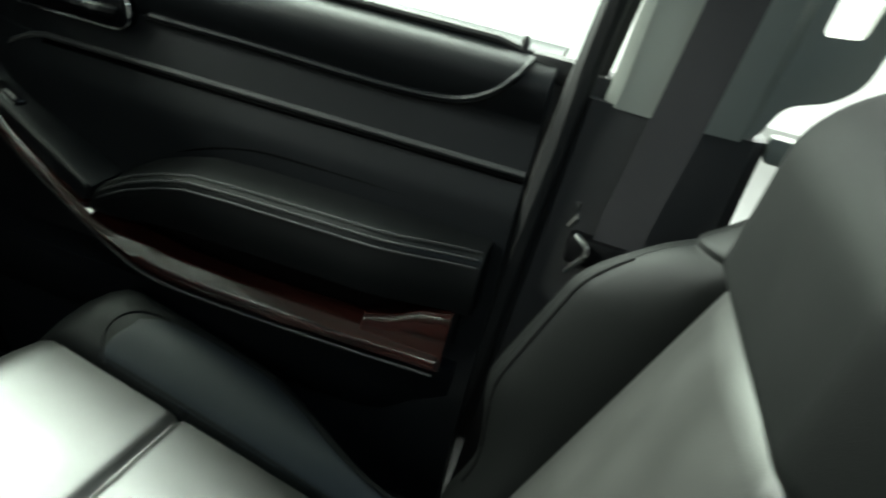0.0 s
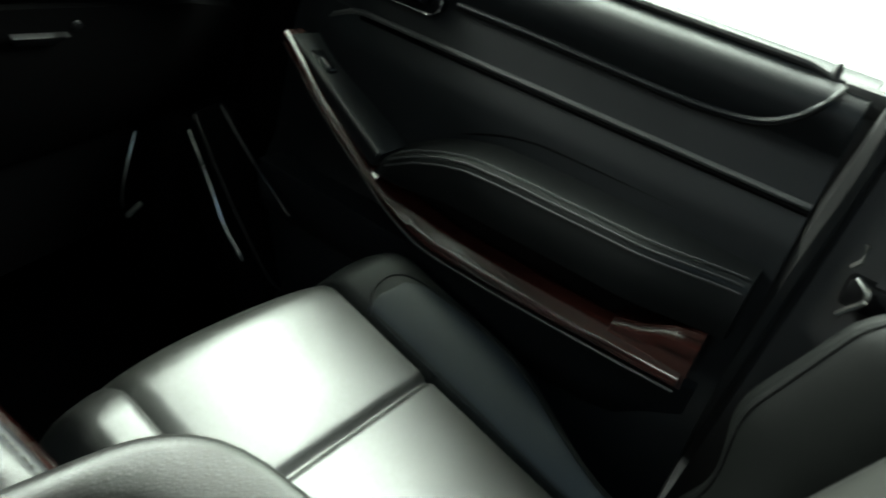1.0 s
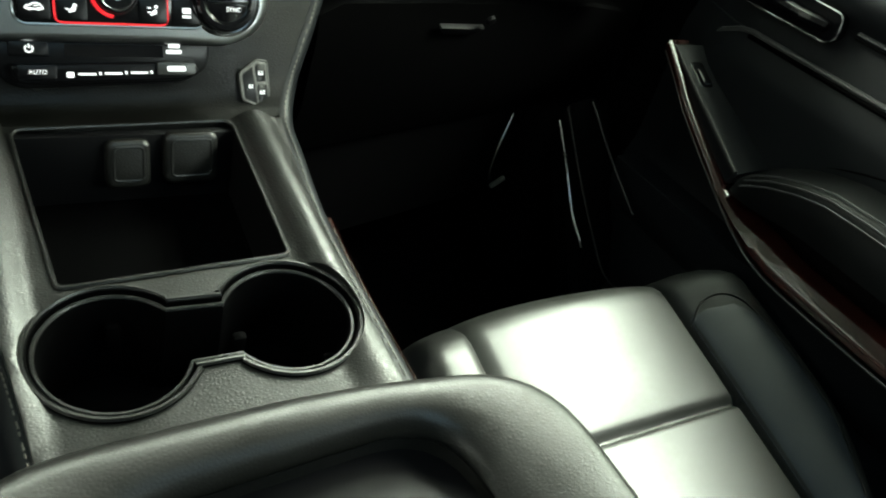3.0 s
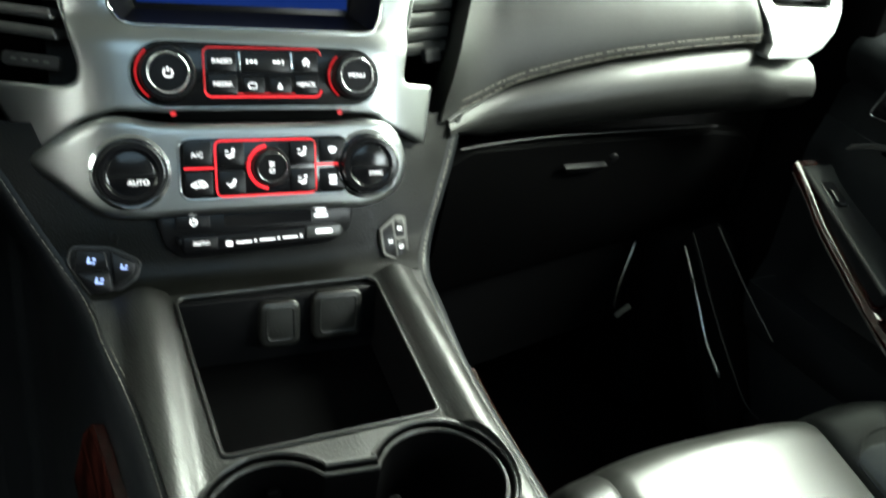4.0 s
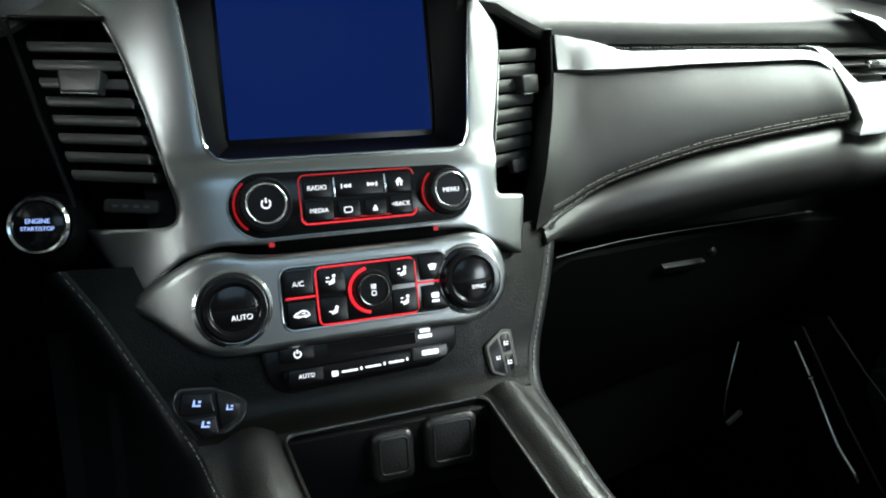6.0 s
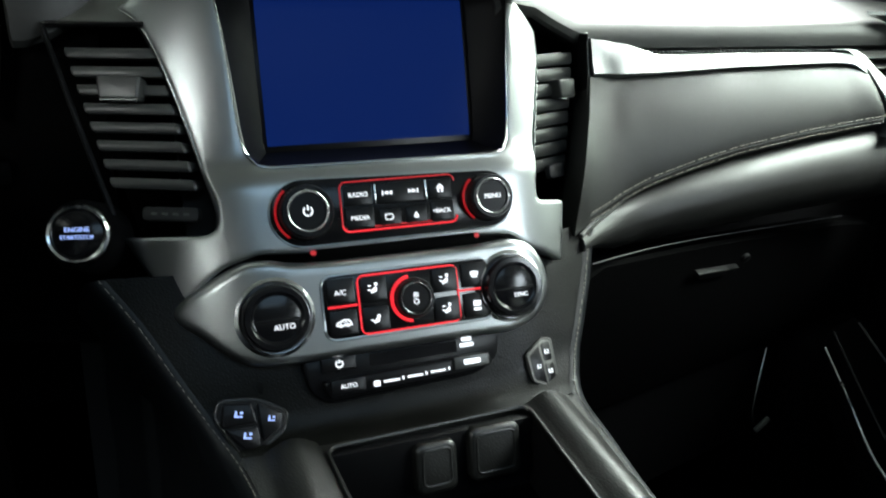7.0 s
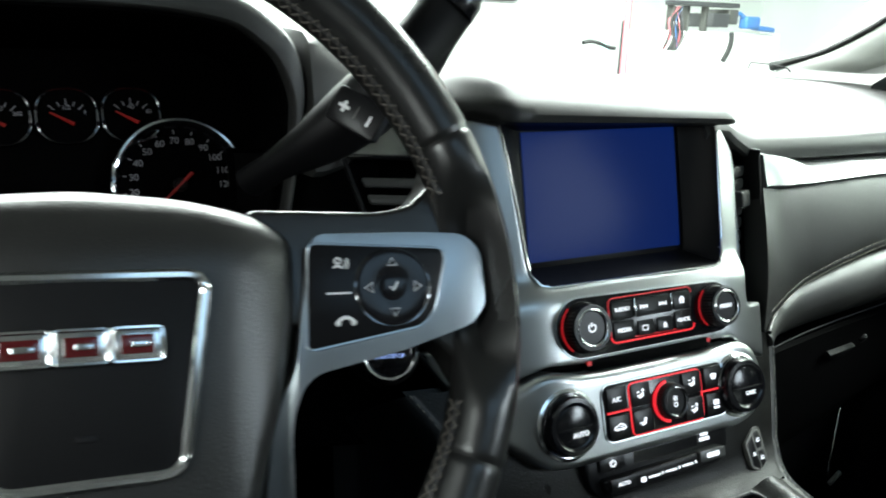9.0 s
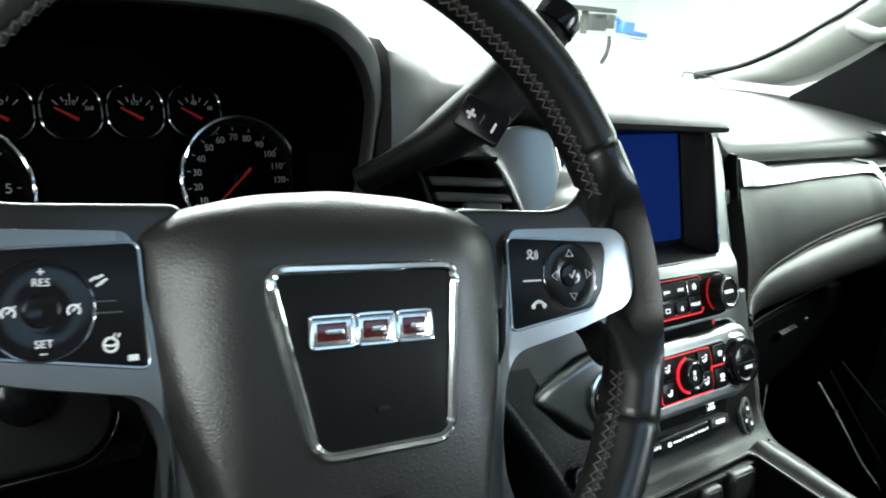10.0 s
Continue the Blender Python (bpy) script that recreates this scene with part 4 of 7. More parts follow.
def lower_roll():
    rings = []
    for i in range(44):
        x = 0.186 + (0.676 - 0.186) * i / 43
        zt = interp(x, STITCH_Z) - 0.001 if x < 0.586 else interp(x, [(0.586, 1.2375), (0.600, 1.224), (0.74, 1.218)])
        zb = interp(x, ROLL_B)
        yt = face_y(x, zt)
        h = zt - zb
        k = 0.5 + 0.5 * smooth(0.20, 0.42, x)
        prof = [(yt + 0.03, zt), (yt + 0.004, zt - 0.001), (yt - 0.008 * k, zt - 0.10 * h), (yt - 0.017 * k, zt - 0.26 * h), (yt - 0.023 * k, zt - 0.44 * h), (yt - 0.023 * k, zt - 0.60 * h), (yt - 0.012 * k, zt - 0.80 * h), (yt + 0.012, zt - h), (yt + 0.05, zt - h - 0.004), (yt + 0.05, zt)]
        rings.append([Vector((x, y, z)) for y, z in prof])
    return loft(rings)


part("lower_roll", lower_roll(), LEATHER, dash, "black leather roll above the glove box")


def glove_box():
    rings = []
    for i in range(21):
        x = 0.205 + (0.735 - 0.205) * i / 20
        z1 = interp(x, [(0.205, 1.128), (0.25, 1.126), (0.37, 1.120), (0.48, 1.112), (0.63, 1.102), (0.74, 1.085)])
        y = glove_y(x) + 0.035
        e = 0.012 if i in (0, 20) else 0.0
        prof = [(y + 0.03, z1), (y + 0.004, z1 - e), (y, z1 - 0.004 - e), (y - 0.002, z1 - 0.04), (y + 0.012, z1 - 0.12), (y + 0.05, 0.93), (y + 0.09, 0.92)]
        rings.append([Vector((x, a, b)) for a, b in prof])
    return loft(rings)


gb = part("glove_box", glove_box(), SHADEBLACK, dash, "black glove box lid")
part("lid_edge", tube([(x, glove_y(x) + 0.035, z + 0.0005) for x, z in ((0.215, 1.1295), (0.25, 1.1305), (0.31, 1.130), (0.37, 1.127), (0.48, 1.1195), (0.64, 1.108))], 0.0008, 6), SEAMLINE, gb)
GB = frame_at((0.391, glove_y(0.391) + 0.026, 1.088), (1, 0.248, -0.09), (0, -0.6, 1))
part("handle", plate(rounded([(-0.036, 0.005), (-0.026, -0.005), (0.018, -0.006), (0.036, 0.005)][::-1], 0.002), -0.004, 0.0025, GB, bev=0.0015), PLASTIC, gb, "dark grey glove box handle")
part("lock", lathe([(0.006, 0), (0.006, 0.004), (0.004, 0.005), (0, 0.005)], at_uv(GB, 0.031, 0.020), 16), PLASTIC, gb)
part("knee_panel", sheet(lambda x, z: (x, glove_y(x) + 0.095 + 0.2 * (0.93 - z), z), [0.2, 0.4, 0.6, 0.79], [0.93, 0.85, 0.75], (0, 0.03, 0)), SHADECARPET, dash)
part("dash_core", box(0.16, 0.795, 0.26, 0.66, 0.95, 1.30, 0.01), PLASTIC, dash)
part("dash_core", box(-0.82, 0.16, 0.33, 0.66, 0.95, 1.34, 0.01), PLASTIC, dash)


def patch(tl, tr, bl, br):
    tl, tr, bl, br = (Vector(p) for p in (tl, tr, bl, br))
    return lambda s, t: (tl * (1 - s) + tr * s) * (1 - t) + (bl * (1 - s) + br * s) * t


def air_vent(name, f, slats, tab_row, tab_s, s_of, bars, sink=0.005, first=0.075, last=0.805, fat=1.0, tab_w=1.0):
    """A dash vent: well, slats, a sliding tab and a small wheel under it."""
    n = (f(1, 0.5) - f(0, 0.5)).cross(f(0.5, 1) - f(0.5, 0)).normalized()
    n = -n if n.y > 0 else n
    v = part(name, sheet(lambda s, t: f(s, t) - n * 0.045, [-0.1, 0.5, 1.1 if bars else 1.8], [-0.08, 0.5, 1.06], tuple(-n * 0.01)), SHADEBLACK, dash)
    for i in range(slats):
        t = first + (last - first) * i / (slats - 1)
        s0, s1 = s_of(t)
        rings = []
        for s in (s0, s0 + 0.02, (s0 + s1) / 2, s1 - 0.02, s1):
            p = f(s, t)
            down = (f(s, t + 0.02) - p).normalized()
            e = 0.45 if s in (s0, s1) else 1.0
            rings.append([p - n * sink + down * a * e * fat + n * b * e for a, b in ((0.0040, -0.001), (0.0037, 0.0010), (0.0018, 0.0020), (-0.0022, 0.0020), (-0.0043, 0.0008), (-0.0052, -0.018), (0.0005, -0.019))])
        part("slat", loft(rings), VENT, v)
    p = f(tab_s, first + (last - first) * tab_row / (slats - 1))
    side = (f(1, 0.3) - f(0, 0.3)).normalized()
    M = frame_at(p - n * (sink - 0.005), side, f(0.5, 0) - f(0.5, 1))
    tab = part("tab", plate(rounded([(-0.0165 * tab_w, 0.0085), (0.0165 * tab_w, 0.0085), (0.0150 * tab_w, -0.0085), (-0.0135 * tab_w, -0.0085)], 0.003), -0.006, 0.007, M, bev=0.002, seg=3), VENT, v)
    part("tab_edge", tube([M @ Vector(q) for q in ((-0.013 * tab_w, -0.0088, 0.0045), (0.0145 * tab_w, -0.0088, 0.0045))], 0.0011, 6), CHROME, tab)
    if bars:
        p = f(0.55, 0.955)
        M = frame_at(p - n * 0.01, side, f(0.5, 0) - f(0.5, 1))
        part("thumb_wheel", plate(rrect(0, 0, 0.042, 0.010, 0.003), -0.004, 0.003, M, bev=0.001), RUBBER, v)
        for i in range(4):
            part("wheel_mark", plate(rrect(-0.012 + 0.008 * i, 0, 0.004, 0.002, 0.0005), 0.003, 0.0034, M, bev=0), GREYPLATE, v)
    return v, n


fl = patch((-0.222, 0.152, 1.345), (-0.150, 0.121, 1.345), (-0.190, 0.088, 1.213), (-0.127, 0.053, 1.213))
vl, nl = air_vent("air_vent", fl, 8, 2, 0.50, lambda t: (0.04, 0.93), True, first=0.125)
# frame of the driver's vent
part("vent_frame", tube([fl(-0.02, 0.98), fl(-0.05, 0.5), fl(-0.06, 0.06), fl(-0.05, 0.0), fl(-0.01, -0.02), fl(0.9, -0.02)], 0.0022, 8), PLASTIC, vl)


def brow():
    """The tapered panel between the dash roll and the driver's vent."""
    def f(s, t):
        low = fl(-0.06 + 1.06 * s, -0.025)
        rise = 0.002 + 0.032 * smooth(0.0, 0.95, s)
        return low + Vector((0, -0.004 + 0.010 * s ** 1.5 + 0.034 * t - 0.002 * math.sin(math.pi * t), rise * t))
    return sheet(f, [i / 16 for i in range(17)], [i / 6 for i in range(7)], (0, 0.02, 0))


part("vent_brow", brow(), BROWLIT, dash, "grey-black panel over the air vent")
fr = patch((0.160, 0.118, 1.337), (0.218, 0.142, 1.337), (0.150, 0.088, 1.206), (0.203, 0.112, 1.206))
vr, nr = air_vent("air_vent", fr, 8, 2, 0.75, lambda t: (0.02, 1.05 - 0.04 * t), False, 0.012, 0.165, 0.86, 1.35, 0.72)
part("thumb_wheel", plate(rrect(0, 0, 0.022, 0.012, 0.003), -0.006, 0.0, frame_at(fr(0.55, 0.9), (1, 0.5, 0), (0, 0.3, 1)), bev=0.001), RUBBER, vr)


def cheek(s, t):
    """The dark curved cheek between the vent and the leather panel."""
    a = fr(1.02 + 0.10 * math.sin(math.pi * min(1.0, 0.15 + 0.8 * t)), t)
    z = 1.338 - 0.168 * t
    x = lean(0.1835, z) + 0.002
    b = Vector((x, face_y(0.1855, z) + 0.003, z))
    p = a + (b - a) * s
    return p + Vector((0, 0.012 * (1 - s) ** 3 - 0.004 * math.sin(math.pi * s), 0))


part("vent_cheek", sheet(cheek, [i / 8 for i in range(9)], [0.01 + 1.02 * i / 20 for i in range(21)], (0, 0.03, 0)), PLASTIC, vr)
part("cheek_line", tube([cheek(0.5, t / 20) + Vector((0, -0.0006, 0)) for t in range(1, 19)], 0.0009, 6, up=(0, 1, 0)), GREYPLATE, vr)

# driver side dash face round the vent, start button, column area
part("driver_face", sheet(lambda x, z: (x, 0.155 + 0.18 * (z - 1.20) - 0.36 * (x + 0.225), z), [-0.30, -0.26, -0.225, -0.19], [1.10, 1.15, 1.20, 1.27, 1.345], (0, 0.03, 0)), SHADEBLACK, dash)
part("column_shroud_panel", sheet(lambda x, z: (x, 0.13 + 0.5 * max(0, 1.20 - z) * 0.3, z), [-0.80, -0.7, -0.6, -0.5, -0.4, -0.30], [0.95, 1.05, 1.15, 1.20, 1.235], (0, 0.03, 0)), SHADEBLACK, dash)
SB = frame_at((-0.2165, 0.080, 1.207), (1, -0.25, 0), (0, 0.4, 1)) @ Matrix.Scale(0.86, 4)
start = part("start_button", lathe([(0.0255, -0.012), (0.0255, 0.001), (0.0235, 0.0035), (0.0215, 0.0025), (0.0205, -0.002)], SB, 44), CHROME, dash, "round engine start button with a chrome ring")
part("button_face", lathe([(0.0208, -0.002), (0.0208, 0.0005), (0.019, 0.0016), (0, 0.0022)], SB, 44), GLOSS, start)
writing("start_lettering", "ENGINE", 0.0056, ICONBLUE, start, at_uv(SB, 0, 0.0035, 0.0025))
writing("start_lettering", "START/STOP", 0.0048, ICONBLUE, start, at_uv(SB, 0, -0.0028, 0.0025))
part("button_mount", lathe([(0.032, -0.05), (0.030, -0.012), (0.0265, -0.002), (0.0255, -0.006)], SB, 36), PLASTIC, dash)

# ---------------------------------------------------------------- centre console
console = thing("centre_console", (0.01, -0.15, 0.55), "grey-black vinyl centre console with two cup holders and open tray", "console")
CM = frame_at((0, -0.18, 1.043), (1, 0, 0), (0, 1, 0.12))
EDGE_L = spline([(-0.213, 0.064, 1.176), (-0.190, 0.044, 1.145), (-0.169, 0.022, 1.110), (-0.152, 0.006, 1.082), (-0.137, -0.018, 1.062), (-0.127, -0.07, 1.0555), (-0.112, -0.14, 1.0475), (-0.097, -0.258, 1.0335), (-0.090, -0.335, 1.0235)], 6)
EDGE_R = spline([(0.205, 0.075, 1.176), (0.190, 0.052, 1.138), (0.170, 0.026, 1.102), (0.158, 0.010, 1.080), (0.148, -0.014, 1.062), (0.142, -0.06, 1.0565), (0.134, -0.15, 1.0455), (0.137, -0.285, 1.0295), (0.138, -0.335, 1.0235)], 6)


def offset(poly, d):
    out = []
    for i, p in enumerate(poly):
        a, b = Vector(poly[i - 1][:2]), Vector(poly[(i + 1) % len(poly)][:2])
        t = (b - a).normalized()
        out.append((p[0] + t.y * d, p[1] - t.x * d))
    return out


CUPS = disc(-0.034, -0.057, 0.043, 40, 37, 338) + disc(0.073, -0.052, 0.042, 40, 210, 513)
TRAY = rounded([(-0.0585, -0.004), (0.0915, 0.002), (0.0935, 0.155), (0.088, 0.161), (-0.064, 0.157), (-0.0685, 0.151)], 0.006)


def edge_at(line, y):
    return next((a.x + (b.x - a.x) * (y - a.y) / (b.y - a.y) for a, b in zip(line, line[1:]) if b.y <= y <= a.y), line[-1].x)


ys = [-0.335 + 0.32 * i / 16 for i in range(17)]
top_line = [(edge_at(EDGE_R, y) - 0.010, y + 0.18) for y in ys] + [(edge_at(EDGE_L, y) + 0.009, y + 0.18) for y in reversed(ys)]


def crown(u, v):
    """The soft roll along both sides of the console top."""
    out = 0.0
    for a, b in ((0.0955, 0.130), (-0.0725, -0.110)):
        t = (u - a) / (b - a)
        out += 0.0085 * math.sin(math.pi * t) * smooth(-0.16, -0.05, v) if 0 < t < 1 else 0.0
    return out


top = part("top_panel", plate(top_line, -0.006, 0.0, CM, crown, 0.004, bev=0.0012, holes=(offset(CUPS, 0.0075), TRAY)), CONSOLE, console, "grained grey-black top panel")


def apron():
    """The sweep from the console up to the stack."""
    path = spline([(-0.020, 1.0622, 0), (-0.006, 1.067, 0), (0.002, 1.076, 0), (0.007, 1.09, 0), (0.016, 1.112, 0), (0.030, 1.14, 0), (0.052, 1.176, 0)], 5)
    rings = []
    for p in path:
        z = p.y
        l = next((b + (a - b) * (z - b.z) / (a.z - b.z) for a, b in zip(EDGE_L, EDGE_L[1:]) if b.z <= z <= a.z), EDGE_L[0])
        r = next((b + (a - b) * (z - b.z) / (a.z - b.z) for a, b in zip(EDGE_R, EDGE_R[1:]) if b.z <= z <= a.z), EDGE_R[0])
        row = []
        for i in range(25):
            t = i / 24
            x = l.x + 0.010 + (r.x - l.x - 0.020) * t
            e = abs(2 * t - 1) ** 3
            yy = p.x + ((l.y if t < 0.5 else r.y) - p.x) * e
            row.append(Vector((x, yy, z)))
        rings.append(row)
    front = rings
    bm = loft(front, cyclic=False, caps=False)
    back = loft([[q + Vector((0, 0.02, -0.006)) for q in row] for row in front], cyclic=False, caps=False)
    return merge(bm, back)


part("apron", apron(), APRONSHADE, console, "grained grey-black lower dash sweep")


def edge_down(line, i):
    """The way from the sewn edge down into the console."""
    d = (line[min(i + 2, len(line) - 1)] - line[max(i - 2, 0)]).normalized()
    return Vector((0, -d.z, d.y)).normalized()


def flank(line, s):
    rings = []
    for i, p in enumerate(line):
        up = smooth(1.055, 1.080, p.z)
        down = edge_down(line, i)
        prof = [(0.011, 0.0, 0.0006), (0.006, 0.0, 0.0010), (0.002, 0.001, -0.001), (-0.002, 0.003, -0.006), (-0.006, 0.008, -0.018), (-0.010, 0.018, -0.045), (-0.020, 0.03, -0.12)]
        row = [p + Vector((-s * a, 0, 0)) - down * c for a, b, c in prof]
        row.append(Vector((p.x + s * 0.030, p.y + 0.05 * up, 0.56)))
        rings.append(row)
    return loft(rings, cyclic=False, caps=False)


for line, s in ((EDGE_L, -1), (EDGE_R, 1)):
    side = part("flank", flank(line, s), DOORSKIN, console, "black leather console flank with sewn edge")
    part("edge_thread", stitches([p + Vector((-s * 0.0065, 0, 0)) - edge_down(line, i) * 0.0014 for i, p in enumerate(line)], 0.0032, 0.0014, 0.00048), THREAD, side)
    part("edge_thread", stitches([p + Vector((-s * 0.0105, -0.001, 0.0012)) for p in line[30:]], 0.0032, 0.0014, 0.00045), THREAD, side)
    wood = [p + Vector((s * 0.0135, 0, -0.050)) for p in line[34:]]
    part("wood_trim", loft([[p + Vector((s * a, 0, b)) for a, b in ((-0.006, 0.024), (0.001, 0.026), (0.007, 0.018), (0.016, -0.02), (0.014, -0.045), (0.004, -0.045))] for p in wood + [wood[-1] + Vector((0, -0.12, -0.012))]]), WOOD, side, "dark red polished wood strip")

# tray with socket covers
part("tray", loft([[CM @ Vector((u, v, w)) for u, v in TRAY] for w in (0.0012, -0.004, -0.062)], caps=False), PLASTIC, console, "deep black storage tray")
part("tray_floor", plate(offset(TRAY, 0.004), -0.066, -0.062, CM, bev=0), SHADEBLACK, console)
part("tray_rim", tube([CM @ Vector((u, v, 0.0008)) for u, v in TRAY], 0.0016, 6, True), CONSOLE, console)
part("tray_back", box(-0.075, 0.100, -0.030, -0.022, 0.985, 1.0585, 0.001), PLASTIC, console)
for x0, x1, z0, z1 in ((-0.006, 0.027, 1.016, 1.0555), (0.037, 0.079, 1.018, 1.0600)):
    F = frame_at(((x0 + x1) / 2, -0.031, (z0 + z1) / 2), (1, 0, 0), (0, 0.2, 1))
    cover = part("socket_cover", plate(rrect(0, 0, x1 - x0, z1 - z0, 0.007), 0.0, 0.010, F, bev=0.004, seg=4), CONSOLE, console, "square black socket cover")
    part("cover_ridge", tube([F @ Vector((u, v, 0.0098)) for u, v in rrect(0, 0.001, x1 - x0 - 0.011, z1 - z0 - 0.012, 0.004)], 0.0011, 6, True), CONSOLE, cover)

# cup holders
# Near-black walls and floor put the wells' shade into their colour.
cups = part("cup_well", loft([[CM @ Vector((u, v, w)) for u, v in offset(CUPS, d)] for d, w in ((0.0078, -0.001), (0.0078, 0.001), (0.0055, 0.0022), (0.0035, 0.0015), (0.003, -0.003), (0.0015, -0.004), (0.0, -0.0035), (-0.0015, -0.006), (-0.0025, -0.03), (-0.004, -0.075))], caps=False), SHADEBLACK, console, "black twin cup holder with stepped rim")
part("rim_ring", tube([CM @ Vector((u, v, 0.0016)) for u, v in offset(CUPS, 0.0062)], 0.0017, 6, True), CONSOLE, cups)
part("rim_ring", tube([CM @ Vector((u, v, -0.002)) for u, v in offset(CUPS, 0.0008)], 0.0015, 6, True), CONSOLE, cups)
part("well_floor", plate(offset(CUPS, 0.003), -0.082, -0.076, CM, bev=0), SHADEBLACK, cups)
for u, v in ((-0.034 + 0.005, -0.02), (0.098, -0.075), (0.045, -0.045), (-0.06, -0.085)):
    part("grip_tab", moved(box(-0.005, 0.005, -0.004, 0.004, -0.045, -0.02, 0.003), at_uv(CM, u, v)), SHADEBLACK, cups)

# seat heater switches at the stack's foot


def switch_cluster(name, o, u, outline, blocks, marks, low=0.0, round_off=0.006, base=None, keys=None, lit=None):
    M = frame_at(o, u, (0, 0.55, 1))
    c = part(name, plate(rounded(outline, round_off), -0.012, 0.0006, M, bev=0.0004), base or PLASTIC, console, "black heated seat switch cluster with lit marks")
    part("rim", tube([M @ Vector((a, b, 0.0)) for a, b in rounded(outline, round_off)], 0.0011, 6, True), base or CONSOLE, c)
    for poly in blocks:
        part("button", plate(rounded(poly, 0.002), 0.0, 0.0030 + low, M, bev=0.0010), keys or BUTTON, c)
    for a, b, s in marks:
        flat_icon("seat_icon", [[(-0.0022, -0.0012), (-0.0012, 0.0028), (-0.0004, 0.0026), (-0.0006, -0.0004), (0.0026, -0.0002), (0.0028, -0.0014)], rrect(0.0022, 0.0014, 0.0018, 0.0014, 0.0004, 2)], at_uv(M, a, b, 0.0031 + low) @ Matrix.Scale(s, 4), c, lit or ICONBLUE)
    return c


switch_cluster("heater_switch", (-0.116, -0.002, 1.079), (1, 0.0, -0.12), [(-0.023, 0.018), (0.004, 0.018), (0.026, 0.008), (0.024, -0.004), (0.002, -0.021), (-0.008, -0.020), (-0.026, 0.006)],
               [[(-0.020, 0.015), (0.0, 0.015), (0.0035, 0.001), (-0.021, -0.001)], [(-0.018, -0.003), (0.0035, -0.001), (0.006, -0.015), (-0.005, -0.017)], [(0.004, 0.015), (0.022, 0.007), (0.020, -0.003), (0.008, -0.012), (0.006, 0.0)]],
               [(-0.010, 0.007, 1.2), (-0.004, -0.008, 1.2), (0.013, 0.003, 1.0)])
# Grey base and rim here imitate light falling on the black switch.
switch_cluster("heater_switch", (0.1190, 0.0048, 1.081), (1, 0.22, 0.0), [(-0.0120, 0.0120), (0.0060, 0.0215), (0.0150, 0.0195), (0.0122, -0.0165), (0.0045, -0.0180), (-0.0120, -0.0098)],
               [[(-0.0104, 0.0108), (0.0015, 0.0172), (0.0008, -0.0148), (-0.0104, -0.0090)], [(0.0028, 0.0172), (0.0062, 0.0188), (0.0130, 0.0180), (0.0118, 0.0030), (0.0024, 0.0030)], [(0.0023, 0.0012), (0.0118, 0.0012), (0.0106, -0.0152), (0.0045, -0.0162), (0.0020, -0.0150)]],
               [(-0.004, 0.0, 0.8), (0.0070, 0.010, 0.9), (0.006, -0.006, 0.9)], -0.0022, 0.0022, GREYPLATE, BUTTON, ICON)

# padded lid
lid = thing("armrest_lid", (0.03, -0.55, 0.98), "padded black leather armrest lid with a recessed tray", "armrest")
LID = rounded([(-0.130, -0.338), (0.05, -0.329), (0.184, -0.347), (0.188, -0.80), (-0.135, -0.80)], 0.055, 8)
HOLE = rounded([(-0.075, -0.378), (0.108, -0.366), (0.122, -0.70), (-0.08, -0.70)], 0.045, 7)


def spokes(poly, cx, cy, n=120):
    """The outline's points at even angles round a centre."""
    out = []
    for i in range(n):
        d = Vector((math.cos(2 * math.pi * i / n), math.sin(2 * math.pi * i / n)))
        best = 0.0
        for j, b in enumerate(poly):
            a = Vector(poly[j - 1][:2]) - Vector((cx, cy))
            e = Vector(b[:2]) - Vector((cx, cy)) - a
            den = d.x * e.y - d.y * e.x
            if abs(den) > 1e-12:
                r, s = (a.x * e.y - a.y * e.x) / den, (a.x * d.y - a.y * d.x) / den
                if r > 0 and -1e-6 <= s <= 1 + 1e-6:
                    best = max(best, r)
        out.append(Vector((cx, cy)) + d * best)
    return out


def lid_pad():
    """The crowned pad: a wide roll round its edge, falling again to the tray."""
    rings = []
    outer, inner = spokes(LID, 0.022, -0.54), spokes(HOLE, 0.022, -0.54)
    for t, z in ((0.06, 0.985), (0.0, 1.000), (0.0, 1.052), (0.015, 1.0610), (0.05, 1.0695), (0.10, 1.0760), (0.18, 1.0815), (0.29, 1.0853), (0.42, 1.0873), (0.58, 1.0880), (0.74, 1.0872), (0.86, 1.0848), (0.94, 1.0805), (1.0, 1.0740), (1.0, 1.05)):
        row = []
        for a, b in zip(outer, inner):
            k = min(1.0, 0.038 / (b - a).length)
            s = t * k if t < 0.58 else 0.58 * k + (t - 0.58) / 0.42 * (1 - 0.58 * k)
            row.append(Vector((*(a + (b - a) * s), z)))
        rings.append(row)
    return loft(rings, caps=False)


part("pad", lid_pad(), LIDSKIN, lid, "smooth black leather pad")
part("groove", loft([[Vector((x, y, z)) for x, y in offset(HOLE, d)] for d, z in ((0.003, 1.0765), (-0.002, 1.068), (-0.006, 1.054), (-0.012, 1.048))], caps=False), LEATHER, lid)
part("inner_tray", plate(offset(HOLE, -0.011), 1.04, 1.063, EYE4, bev=0.006, seg=4), PLASTIC, lid, "black tray insert")
part("lid_lip", tube(spline([(-0.10, -0.331, 1.030), (0.03, -0.322, 1.030), (0.13, -0.326, 1.030)], 8), 0.005, 8), CONSOLE, lid)
part("base", box(-0.105, 0.160, -0.80, -0.34, 0.55, 0.99, 0.01), PLASTIC, lid)
part("lid_latch", moved(box(-0.016, 0.016, -0.004, 0.004, -0.003, 0.003, 0.002), Matrix.Translation((0.090, -0.3215, 1.0335))), GREYPLATE, lid)

